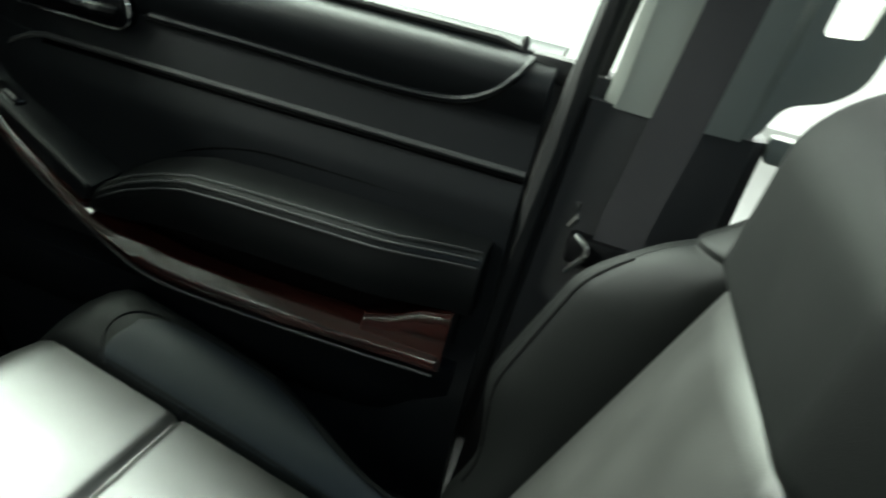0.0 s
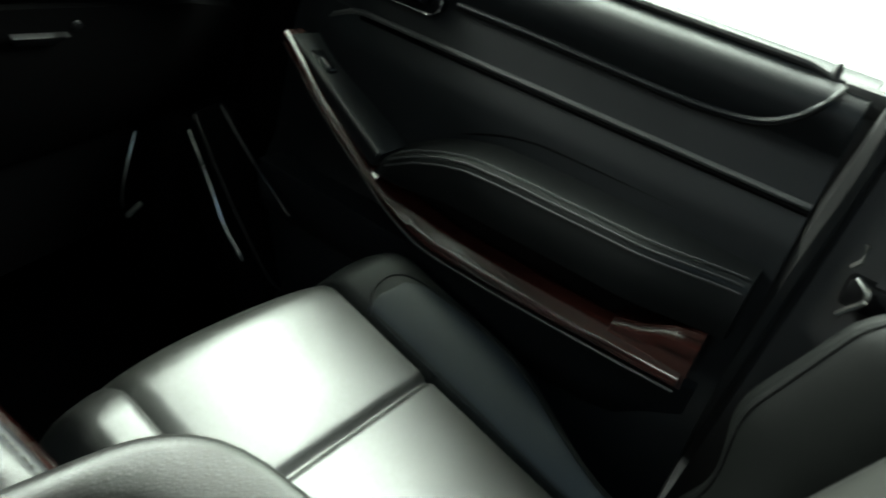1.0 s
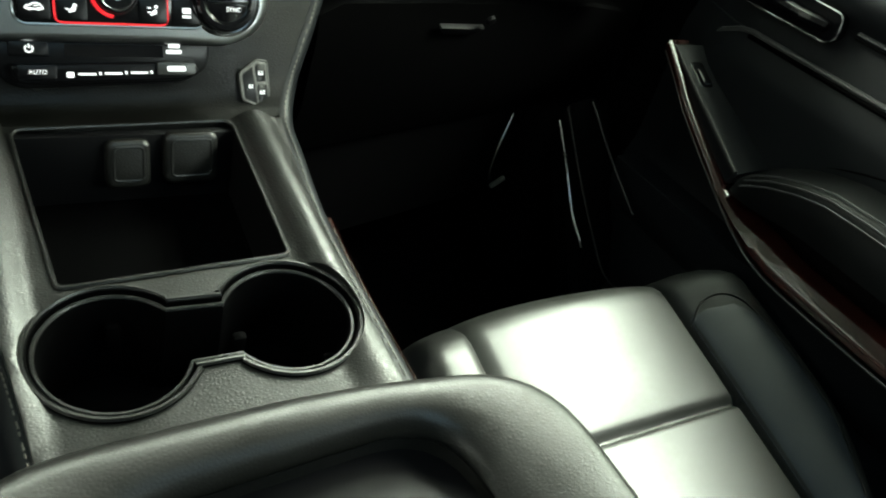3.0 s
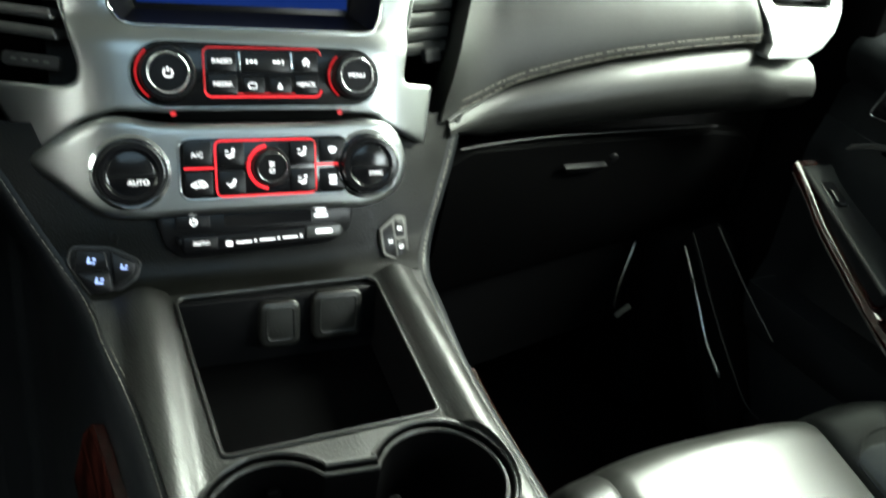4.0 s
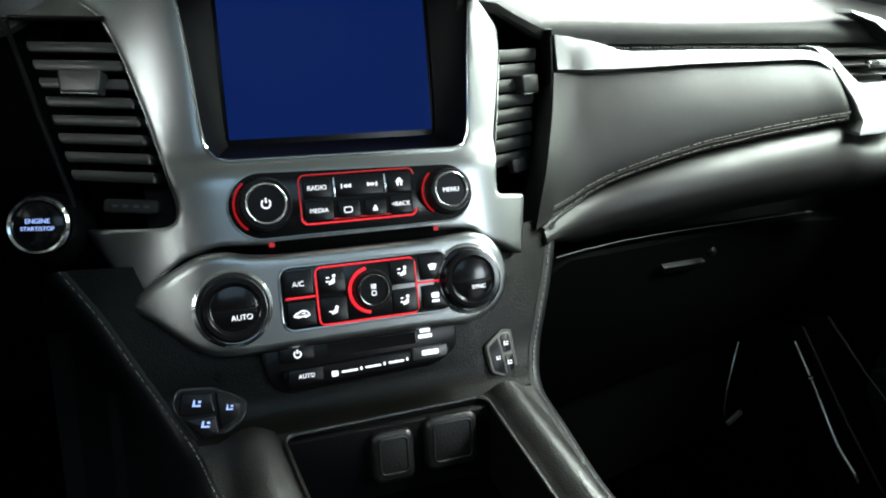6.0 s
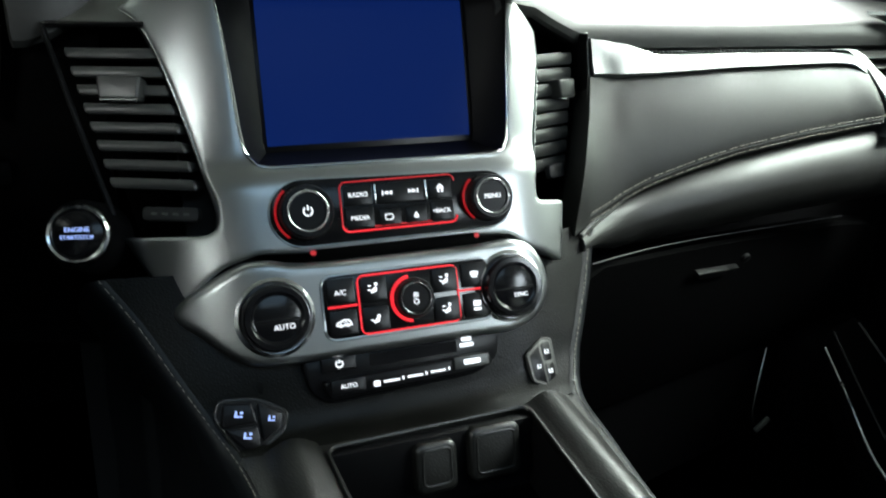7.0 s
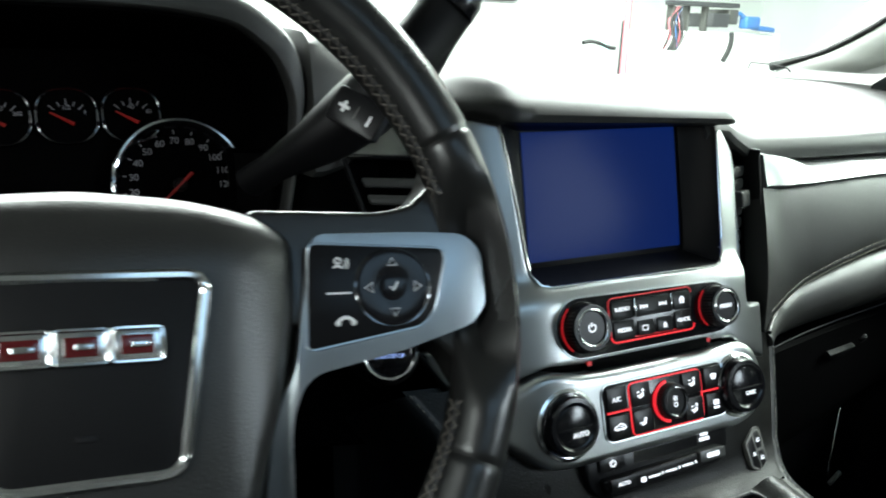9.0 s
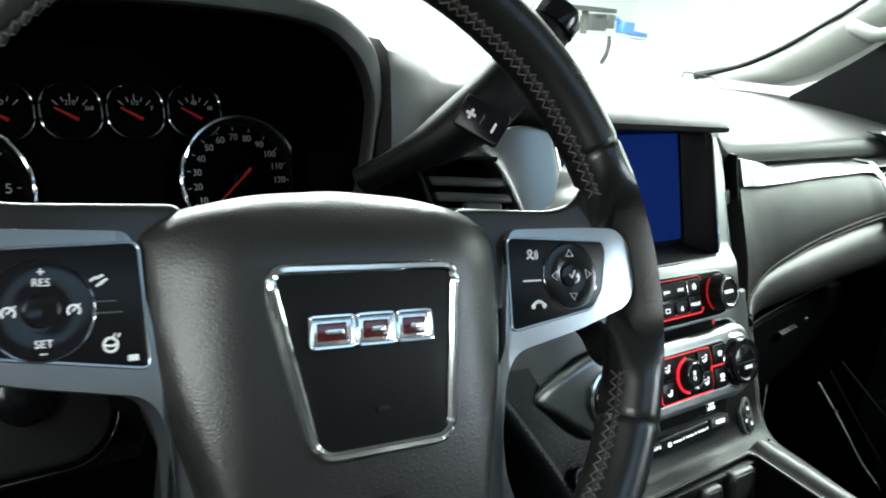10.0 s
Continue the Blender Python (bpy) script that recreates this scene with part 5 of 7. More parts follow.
# ---------------------------------------------------------------- instrument cluster
cluster = thing("instrument_cluster", (-0.4445, 0.28, 1.2), "black instrument cluster with chrome-ringed dials and red needles", "instrument panel")
KC = frame_at((-0.4445, 0.276, 1.312), (1, 0, 0), (0, 0.3, 0.954))
part("face", plate(rrect(0, 0.02, 0.36, 0.19, 0.03), -0.02, 0.0, KC, bev=0.002), SHADEBLACK, cluster)


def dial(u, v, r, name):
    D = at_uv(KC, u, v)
    d = part(name, lathe([(0, 0.0), (r * 0.98, 0.001), (r, 0.001), (r, 0.0005), (0, -0.001)], D, 48), SHADEBLACK, cluster)
    part("dial_wall", lathe([(r * 0.87, 0.001), (r * 0.99, 0.011), (r * 1.01, 0.011), (r * 1.01, 0.001)], D, 56), GLOSS, d, "dark sloping dial wall")
    part("chrome_ring", tube([D @ Vector((r * math.cos(a), r * math.sin(a), 0.011)) for a in [2 * math.pi * i / 56 for i in range(56)]], 0.0024, 8, True), CHROME, d)
    return d, D


def needle(D, parent, angle, length, tail, hub):
    a = radians(angle)
    c, s = math.cos(a), math.sin(a)
    part("needle", tube([D @ Vector((-tail * c, -tail * s, 0.006)), D @ Vector((length * c, length * s, 0.006))], [0.0016, 0.0007], 6), NEEDLE, parent)
    if hub:
        part("hub", lathe([(0.006, 0.0), (0.006, 0.005), (0.004, 0.007), (0, 0.007)], D, 24), PLASTIC, parent)


for u, top_text, step_deg, texts in ((0.1115, 92, 19, ["10", "20", "30", "40", "50", "60", "70", "80", "90", "100", "110", "120"]), (-0.1115, 90, 36, ["1", "2", "3", "4", "5", "6"])):
    d, D = dial(u, -0.004, 0.055, "speedometer" if u > 0 else "tachometer")
    mid = 6 if u > 0 else 1.6
    for i, s in enumerate(texts):
        a = radians(top_text - step_deg * (i - mid))
        writing("dial_number", s, 0.0080 if u > 0 else 0.011, DIALPRINT, d, at_uv(D, 0.0385 * math.cos(a), 0.0385 * math.sin(a), 0.002))
        part("tick", moved(box(0.0445, 0.0475, -0.0004, 0.0004, 0.002, 0.0024, 0), D @ Matrix.Rotation(a, 4, "Z")), DIALPRINT, d)
    needle(D, d, 222 if u > 0 else 215, 0.030, 0.014, True)
for i, u in enumerate((-0.0725, -0.0225, 0.0275, 0.0775)):
    D = at_uv(KC, u, 0.058)
    ring = rrect(0, 0, 0.046, 0.046, 0.019, 6)
    d = part("small_gauge", plate(ring, 0.0, 0.0012, D, bev=0), SHADEBLACK, cluster)
    part("chrome_ring", tube([D @ Vector((x, y, 0.003)) for x, y in ring], 0.0013, 6, True), DARKCHROME, d)
    for k in range(5):
        a = radians(135 - 22.5 * k)
        part("tick", moved(box(0.013, 0.0185 if k % 2 == 0 else 0.017, -0.0004, 0.0004, 0.0016, 0.002, 0), D @ Matrix.Translation((0, -0.004, 0)) @ Matrix.Rotation(a, 4, "Z")), DIALPRINT, d)
    writing("dial_number", ("40", "210", "1/2", "40")[i], 0.0055, DIALPRINT, d, at_uv(D, 0, 0.007, 0.002))
    if i:
        writing("dial_number", ("", "260", "F", "80")[i], 0.0046, DIALPRINT, d, at_uv(D, 0.0140, 0.0025, 0.002))
    needle(at_uv(D, 0.002, -0.006), d, 150, 0.017, 0.003, False)
part("info_display", plate(rrect(0, -0.03, 0.085, 0.07, 0.004), 0.0, 0.002, KC, bev=0.0005), SHADEBLACK, cluster)


def binnacle(liner):
    half = spline([(0.168, 1.281, 0), (0.177, 1.331, 0), (0.181, 1.372, 0), (0.1805, 1.394, 0), (0.1705, 1.419, 0), (0.1565, 1.4335, 0), (0.1355, 1.4460, 0), (0.098, 1.4525, 0), (0.0575, 1.4552, 0), (0, 1.4565, 0)], 5)
    arch = [(p.x, p.y) for p in half] + [(-p.x, p.y) for p in reversed(half[:-1])]
    nrm = []
    for i in range(len(arch)):
        a, b = Vector(arch[max(i - 1, 0)]), Vector(arch[min(i + 1, len(arch) - 1)])
        t = (b - a).normalized()
        nrm.append((t.y, -t.x))
    rings = []
    sections = ((0.39, -0.004, 0.0, -0.044), (0.30, -0.004, 0.0, -0.018), (0.21, -0.004, 0.0, -0.003), (0.178, -0.002, 0.0, 0.0)) if liner else ((0.40, 0.0, 0.020, -0.045), (0.30, 0.0, 0.024, -0.018), (0.21, 0.0, 0.023, -0.003), (0.180, 0.0, 0.021, 0.0), (0.170, 0.0005, 0.0205, 0.0), (0.1665, 0.0015, 0.018, 0.0), (0.165, 0.003, 0.013, 0.0))
    for y, i0, o0, dz in sections:
        inner = [Vector((-0.4445 + x + n[0] * i0, y, z + n[1] * i0 + dz * max(0, (z - 1.3) / 0.16))) for (x, z), n in zip(arch, nrm)]
        outer = [Vector((-0.4445 + x + n[0] * o0 * (0.35 + 0.65 * smooth(1.36, 1.44, z)), y, z + n[1] * o0 + dz * max(0, (z - 1.3) / 0.16))) for (x, z), n in zip(arch, nrm)]
        rings.append(inner + outer[::-1])
    return loft(rings)


part("binnacle", binnacle(False), DASHPAD, cluster, "black grained instrument hood")
# Near-black inner layer added to paint the shade inside the hood.
part("hood_shade_layer", binnacle(True), SHADEBLACK, cluster, "near-black layer inside the hood, shade in its colour")
part("binnacle_back", box(-0.64, -0.25, 0.36, 0.40, 1.24, 1.45, 0.01), SHADEBLACK, cluster)
part("binnacle_floor", box(-0.63, -0.262, 0.165, 0.40, 1.225, 1.247, 0.006), SHADEBLACK, cluster)

# ---------------------------------------------------------------- steering wheel
wheel = thing("steering_wheel", (-0.434, -0.11, 1.34), "black leather steering wheel with silver spokes and stitched rim", "steering wheel")
WV = Vector((0, math.sin(TILT24), math.cos(TILT24)))
WH = frame_at(Vector((-0.434, -0.127, 1.313)) + WV * 0.027, (1, 0, 0), WV) @ Matrix.Rotation(radians(-5), 4, "Z")
RIM_R, RIM_W = 0.1875, -0.014


def rim_ring(a, r=1.0):
    c, s = math.cos(a), math.sin(a)
    deg = (math.degrees(a) + 180) % 360 - 180
    near = min(abs(deg - 3), abs(deg - 177), abs(deg + 183))
    # the rim is hollowed here so the set-back spoke trims show to the camera
    hollow = 1 - smooth(4, 20, near)
    out = []
    for k in range(18):
        b = 2 * math.pi * k / 18
        q = hollow * (1 - smooth(-0.15, 0.45, math.cos(b))) if math.sin(b) > -0.01 else 0.0
        out.append(WH @ Vector(((RIM_R + 0.0165 * r * math.cos(b)) * c, (RIM_R + 0.0165 * r * math.cos(b)) * s, RIM_W + 0.0185 * r * math.sin(b) * (1 - q) - 0.006 * q)))
    return out


SEAMS = [26, -24, 154, 204]


def rim_r(deg):
    near = min(abs((deg - s + 180) % 360 - 180) for s in SEAMS)
    return 1.0 - 0.06 * math.exp(-(near / 0.5) ** 2)


angles = sorted(set([i * 3.0 for i in range(120)] + [(c + 1.5 * i) % 360 for c in (3, 177) for i in range(-16, 17)] + [(s + d) % 360 for s in SEAMS for d in (-1.5, -0.75, -0.35, 0, 0.35, 0.75, 1.5)]))
rim = part("rim", loft([rim_ring(radians(a), rim_r(a)) for a in angles], closed=True), WHEELSKIN, wheel, "black leather rim")


def lacing(a0, a1):
    """Crossed hand stitching along the inside of the rim."""
    bms = []
    n = int(abs(a1 - a0) / 2.0)
    for phase in (0, 1):
        pts = []
        for i in range(4 * n + 1):
            a = radians(a0 + (a1 - a0) * i / (4 * n))
            b = radians(167 + 14 * (4 * abs(((i / 8 + 0.5 * phase) % 1) - 0.5) - 1))
            rr = RIM_R + 0.0171 * math.cos(b)
            pts.append(WH @ Vector((rr * math.cos(a), rr * math.sin(a), RIM_W + 0.0191 * math.sin(b))))
        bms.append(tube(pts, 0.00055, 5))
    return merge(*bms)


part("lacing", lacing(18, 150), LACE, rim, "crossed grey thread lacing")
part("lacing", lacing(-16, -170), LACE, rim, "crossed grey thread lacing")
for a0, a1 in ((18, 150), (-16, -170)):
    bed = [WH @ Vector(((RIM_R - 0.0150) * math.cos(radians(a0 + (a1 - a0) * i / 40)), (RIM_R - 0.0150) * math.sin(radians(a0 + (a1 - a0) * i / 40)), RIM_W + 0.0050)) for i in range(41)]
    part("lacing_bed", tube(bed, 0.0020, 8), RUBBER, rim)


def dome(u, v):
    return 0.004 - 0.9 * u * u - 7.5 * max(0, abs(u) - 0.050) ** 2 - 0.5 * max(0, -v - 0.02) ** 2 - 13.0 * max(0, v - 0.018) ** 2


hub_half = [(0.0, 0.0545), (0.04, 0.0515), (0.075, 0.044), (0.0925, 0.0365), (0.0945, 0.029), (0.093, 0.0), (0.086, -0.030), (0.071, -0.076), (0.065, -0.105), (0.052, -0.127), (0.0, -0.134)]
hub_line = rounded([(x, y) for x, y in hub_half] + [(-x, y) for x, y in reversed(hub_half[1:-1])], 0.008, 3)
hub = part("airbag_cover", cushioned(hub_line[::-1], -0.040, 0.0, WH, dome, 0.006, 0.0095, seg=5), HUBSKIN, wheel, "black grained airbag cover")
frame_line = rounded([(-0.0455, 0.0150), (0.0490, 0.0150), (0.0375, -0.0635), (-0.0295, -0.0635)], 0.009, 5)
part("badge_panel", plate(frame_line[::-1], -0.004, 0.0012, WH, dome, 0.008, 0.0008), PLASTIC, hub)
part("badge_frame", tube([WH @ Vector((u, v, dome(u, v) + 0.0012)) for u, v in frame_line], 0.0025, 8, True), CHROME, hub, "thin chrome frame")
for x0, x1 in ((-0.0290, -0.0100), (-0.0075, 0.0100), (0.0125, 0.0300)):
    b = part("badge_block", plate(rrect((x0 + x1) / 2, -0.0120, x1 - x0, 0.0120, 0.001), 0.001, 0.0030, WH, dome, 0.01, 0.0005), CHROME, hub, "plain chrome block with red enamel inlay")
    part("inlay", plate(rrect((x0 + x1) / 2, -0.0120, x1 - x0 - 0.005, 0.0075, 0.0008), 0.002, 0.0034, WH, dome, 0.01, 0.0004), RED, b)
    part("inlay_bar", plate(rrect((x0 + x1) / 2 + 0.001, -0.0120, x1 - x0 - 0.011, 0.0026, 0.0006), 0.003, 0.0040, WH, dome, 0.01, 0.0004), CHROME, b)
    part("block_edge", tube([WH @ Vector((u, v, dome(u, v) + 0.0032)) for u, v in rrect((x0 + x1) / 2, -0.0120, x1 - x0 + 0.001, 0.0130, 0.0014, 2)], 0.0009, 6, True), CHROME, b)
part("embossed_bar", plate(rrect(0.004, -0.0855, 0.018, 0.005, 0.001), 0.0, 0.0006, at_uv(WH, 0, 0, dome(0, -0.085)), bev=0.0003), PLASTIC, hub)
part("embossed_bar", plate(rrect(0.0025, -0.0465, 0.007, 0.0025, 0.0008), 0.0012, 0.0018, at_uv(WH, 0, 0, dome(0, -0.046)), bev=0.0002), PLASTIC, hub)


def mirror(line, s):
    return [(x * s, y) for x, y in (line if s > 0 else line[::-1])]


def outline_mark(name, pts, M, parent, r=0.0004, closed=False):
    return part(name, tube([M @ Vector(q) for q in pts], r, 5, closed), PRINT, parent)


def arc(cx, cy, r, a0, a1, z=0.0, n=14):
    return [(cx + r * math.cos(radians(a0 + (a1 - a0) * i / n)), cy + r * math.sin(radians(a0 + (a1 - a0) * i / n)), z) for i in range(n + 1)]


for s in (1, -1):
    web = [(0.07, 0.047), (0.135, 0.0465), (0.152, 0.050), (0.163, 0.060), (0.170, 0.078), (0.181, 0.085), (0.192, 0.07), (0.198, 0.02), (0.194, -0.03), (0.186, -0.048), (0.176, -0.040), (0.170, -0.026), (0.160, -0.018), (0.140, -0.016), (0.07, -0.005)]
    spoke = part("spoke", plate(rounded(mirror(web, s), 0.006, 3), -0.042, -0.0185, WH, bev=0.008, seg=4), WHEELSKIN, wheel, "black leather spoke")
    # the control pads stand back from the hub and face the driver
    SP = WH @ Matrix.Translation((0.130 if s > 0 else -0.1240, 0, -0.0110)) @ Matrix.Rotation(radians(-4.5 * s), 4, "Y")
    metal = [(-0.031, 0.0345), (0.0187, 0.0347), (0.045, 0.0338), (0.0545, 0.0255), (0.0555, -0.001), (0.047, -0.0112), (0.0105, -0.0216), (-0.031, -0.0296), (-0.0375, -0.0345), (-0.0425, -0.046), (-0.0450, -0.073), (-0.042, -0.092), (-0.036, -0.105), (-0.026, -0.125), (-0.040, -0.128), (-0.0530, -0.103), (-0.0560, -0.083), (-0.0530, -0.058), (-0.0470, -0.037), (-0.042, -0.029), (-0.040, -0.0215), (-0.037, 0.0)]
    bar = part("spoke_trim", plate(rounded(mirror(metal, s), 0.006, 4), -0.016, 0.0, SP, lambda u, v: -1.6 * max(0.0, s * u - 0.020) ** 2 - 2.0 * max(0.0, -v - 0.02) ** 2, 0.005, 0.0034, seg=4), SPOKE, spoke, "brushed silver spoke trim")
    pad = [(-0.0335, 0.0300), (0.032, 0.0265), (0.0338, 0.0215), (0.0268, -0.003), (0.0200, -0.0108), (-0.0360, -0.0195)]
    pan = part("button_pad", plate(rounded(mirror(pad, s), 0.004, 4), -0.004, 0.0008, SP, bev=0.0008), BUTTON, spoke)
    part("pad_edge", tube([SP @ Vector((u, v, 0.0002)) for u, v in rounded(mirror(pad, s), 0.004, 4)], 0.0008, 6, True), SPOKE, spoke)
    D = SP @ Matrix.Translation((0.0062, 0.0083, 0.0008) if s > 0 else (-0.0022, 0.0048, 0.0008))
    part("direction_pad", lathe([(0.0182, 0), (0.0180, 0.0010), (0.0168, 0.0014), (0.0080, 0.0004), (0.0068, 0.0002), (0, 0.0002)], D, 44), GLOSS, spoke)
    part("pad_ring", tube([D @ Vector((0.0184 * math.cos(a), 0.0184 * math.sin(a), 0.0003)) for a in [2 * math.pi * i / 44 for i in range(44)]], 0.0004, 5, True), DARKCHROME, spoke)
    part("centre_button", lathe([(0.0064, 0), (0.0062, 0.0014), (0.0045, 0.0018 if s > 0 else 0.0008), (0, 0.0019 if s > 0 else 0.0004)], D, 28), GLOSS, spoke)
    if s > 0:
        for a in (0, 90, 180, 270):
            R = D @ Matrix.Rotation(radians(a), 4, "Z") @ Matrix.Translation((0.0118, 0, 0.0014))
            outline_mark("arrow_mark", ((-0.0015, -0.0024, 0), (0.0020, 0, 0), (-0.0015, 0.0024, 0)), R, pan, 0.0004, True)
        outline_mark("tick_mark", ((-0.0018, 0.0002, 0.002), (-0.0005, -0.0018, 0.002), (0.0020, 0.0022, 0.002)), D, pan, 0.0005)
        V = SP @ Matrix.Translation((-0.0185, 0.0197, 0.0011))
        outline_mark("voice_mark", arc(-0.0014, 0.0018, 0.0013, 0, 360), V, pan, 0.0005)
        outline_mark("voice_mark", arc(-0.0016, -0.0032, 0.0026, 30, 140), V, pan, 0.0006)
        for r in (0.0022, 0.0036):
            outline_mark("voice_mark", arc(0.0, 0.0006, r, -48, 40), V, pan, 0.0004)
        V = SP @ Matrix.Translation((-0.0176, -0.0062, 0.0011))
        outline_mark("phone_mark", arc(0.0, -0.0030, 0.0042, 25, 155), V, pan, 0.0009)
        for dx in (-0.0036, 0.0036):
            outline_mark("phone_mark", arc(dx, -0.0012, 0.0009, 0, 360, n=8), V, pan, 0.0006)
        part("button_gap", plate(rrect(-0.0200, 0.0064, 0.0118, 0.0008, 0.0002, 2), 0.0004, 0.0011, SP, bev=0), PRINT, pan)
    else:
        writing("resume_lettering", "RES", 0.0040, PRINT, pan, at_uv(D, 0.0, 0.0100, 0.0013))
        outline_mark("plus_mark", ((-0.0012, 0.0140, 0.0014), (0.0012, 0.0140, 0.0014)), D, pan, 0.0003)
        outline_mark("plus_mark", ((0, 0.0128, 0.0014), (0, 0.0152, 0.0014)), D, pan, 0.0003)
        writing("set_lettering", "SET", 0.0040, PRINT, pan, at_uv(D, 0.0003, -0.0122, 0.0013))
        outline_mark("minus_mark", ((-0.0012, -0.0156, 0.0014), (0.0012, -0.0156, 0.0014)), D, pan, 0.0003)
        for dx in (-0.0108, 0.0108):
            outline_mark("cruise_mark", arc(dx, -0.0006, 0.0021, -40, 220, 0.0013), D, pan, 0.0005)
            outline_mark("cruise_mark", ((dx - 0.0006, -0.0008, 0.0014), (dx + 0.0022, 0.0020, 0.0014)), D, pan, 0.0004)
        V = SP @ Matrix.Translation((0.0180, 0.0155, 0.0011))
        for dx, dy in ((-0.002, 0.0002), (0.0004, 0.001), (0.0018, -0.0006), (0.0002, -0.0018)):
            outline_mark("lane_mark", ((dx - 0.0012, dy - 0.0006, 0), (dx + 0.0012, dy + 0.0008, 0)), V, pan, 0.0006)
        V = SP @ Matrix.Translation((0.0212, -0.0093, 0.0011))
        outline_mark("wheel_mark", arc(0, 0, 0.0026, 0, 360), V, pan, 0.0006)
        outline_mark("wheel_mark", ((-0.0024, 0, 0), (0, -0.0004, 0), (0.0024, 0, 0)), V, pan, 0.0006)
        for dx in (0.001, 0.0028):
            outline_mark("wheel_mark", ((dx, 0.0028, 0), (dx + 0.0008, 0.0042, 0)), V, pan, 0.0004)
        part("status_light", plate(rrect(0.0293, -0.0148, 0.0040, 0.0024, 0.0004, 2), 0.0004, 0.0012, SP, bev=0), PRINT, pan)
        for gx, gy in ((0.0192, 0.0073), (0.0212, 0.0030)):
            part("button_gap", plate(rrect(gx, gy, 0.0100, 0.0005, 0.0002, 2), 0.0004, 0.0010, SP, bev=0), GREYPLATE, pan)
part("column_cover", loft([[WH @ Vector((rx * math.cos(2 * math.pi * k / 24), -0.01 + ry * math.sin(2 * math.pi * k / 24), w)) for k in range(24)] for rx, ry, w in ((0.055, 0.05, -0.03), (0.062, 0.055, -0.05), (0.068, 0.058, -0.14), (0.07, 0.06, -0.24))]), PLASTIC, wheel)

# gear lever on the column
lever = thing("gear_lever", (-0.33, 0.09, 1.34), "black column gear lever with plus and minus buttons", "gear lever")
axis = spline([(-0.318, 0.085, 1.345), (-0.300, 0.064, 1.362), (-0.278, 0.048, 1.379), (-0.250, 0.037, 1.403), (-0.226, 0.033, 1.428), (-0.206, 0.031, 1.455), (-0.200, 0.030, 1.464)], 6)
radii = []
for i in range(len(axis)):
    t = i / (len(axis) - 1)
    radii.append(0.0115 + 0.0115 * smooth(0.1, 0.5, t) - 0.0035 * smooth(0.62, 0.8, t) - 0.006 * smooth(0.95, 1.0, t))
part("arm", tube(axis, radii, 18, flat=0.8, up=(0, 1, 0.4)), PLASTIC, lever, "tapered black lever")
LP = frame_at((-0.2675, 0.0165, 1.3974), (0.6425, -0.6365, -0.415), (0.455, -0.03, 0.89))
rock = part("rocker", plate(rrect(0, 0, 0.034, 0.0225, 0.003), -0.008, 0.0025, LP, bev=0.0012), BUTTON, lever)
for a, b in ((0.0035, 0.001), (0.001, 0.0035)):
    part("plus_mark", plate(rrect(-0.0085, 0.0, 2 * a, 2 * b, 0.0003, 2), 0.0025, 0.003, LP, bev=0), PRINT, rock)
part("minus_mark", plate(rrect(0.0095, -0.001, 0.0016, 0.007, 0.0003, 2), 0.0025, 0.003, LP, bev=0), PRINT, rock)
part("divider", plate(rrect(0, 0, 0.0006, 0.008, 0.0002, 2), 0.0025, 0.0029, LP, bev=0), GREYPLATE, rock)
part("end_cap", lathe([(0.0185, 0), (0.0185, 0.010), (0.016, 0.016), (0, 0.017)], frame_at(axis[-3], (1, 0.1, -0.7), (0, 1, 0.1)), 28), GLOSS, lever)

# ---------------------------------------------------------------- passenger seat
seat = thing("passenger_seat", (0.45, -0.4, 0.53), "black leather passenger seat with deep bolsters and sewn seams", "car seat")
SEAM_R, SEAM_L = 0.573, 0.302


def groove(d, width=0.0035, deep=0.006):
    return deep * math.exp(-(d / width) ** 2)


def pillow(a, b, x):
    t = (x - a) / (b - a)
    return max(0.0, 4 * t * (1 - t)) ** 0.85 if 0 < t < 1 else 0.0


def cushion_z(x, y):
    z = 0.888 + 0.235 * (y + 0.18)
    fy = -0.148 + 0.03 * abs((x - 0.455) / 0.22) ** 3 * -1
    z -= 0.055 * max(0.0, (y - fy) / 0.055) ** 2
    if x > SEAM_R:
        t = (x - SEAM_R) / 0.137
        z += 0.030 * math.sin(math.pi / 2 * min(1, t / 0.6)) * (0.55 + 0.45 * smooth(-0.62, -0.25, y)) - 0.115 * max(0, t - 0.6) ** 2 / 0.16
    elif x < SEAM_L:
        t = (SEAM_L - x) / 0.075
        z += 0.004 * math.sin(math.pi * min(1, t * 0.8)) - 0.055 * max(0, t - 0.55) ** 2 / 0.2025
    else:
        yc = -0.284
        z += 0.007 * pillow(SEAM_L, SEAM_R, x) * (0.3 + 0.7 * (pillow(yc, -0.08, y) if y > yc else pillow(-0.62, yc, y)))
        z -= groove(y - yc, 0.0055, 0.007)
    z -= groove(x - SEAM_R, 0.0035, 0.008) + groove(x - SEAM_L, 0.003, 0.005)
    return z


def steps(a, b, n, marks=()):
    out = [a + (b - a) * i / n for i in range(n + 1)]
    for m in marks:
        out += [m + d for d in (-0.006, -0.003, 0, 0.003, 0.006)]
    return sorted(set(round(v, 5) for v in out))


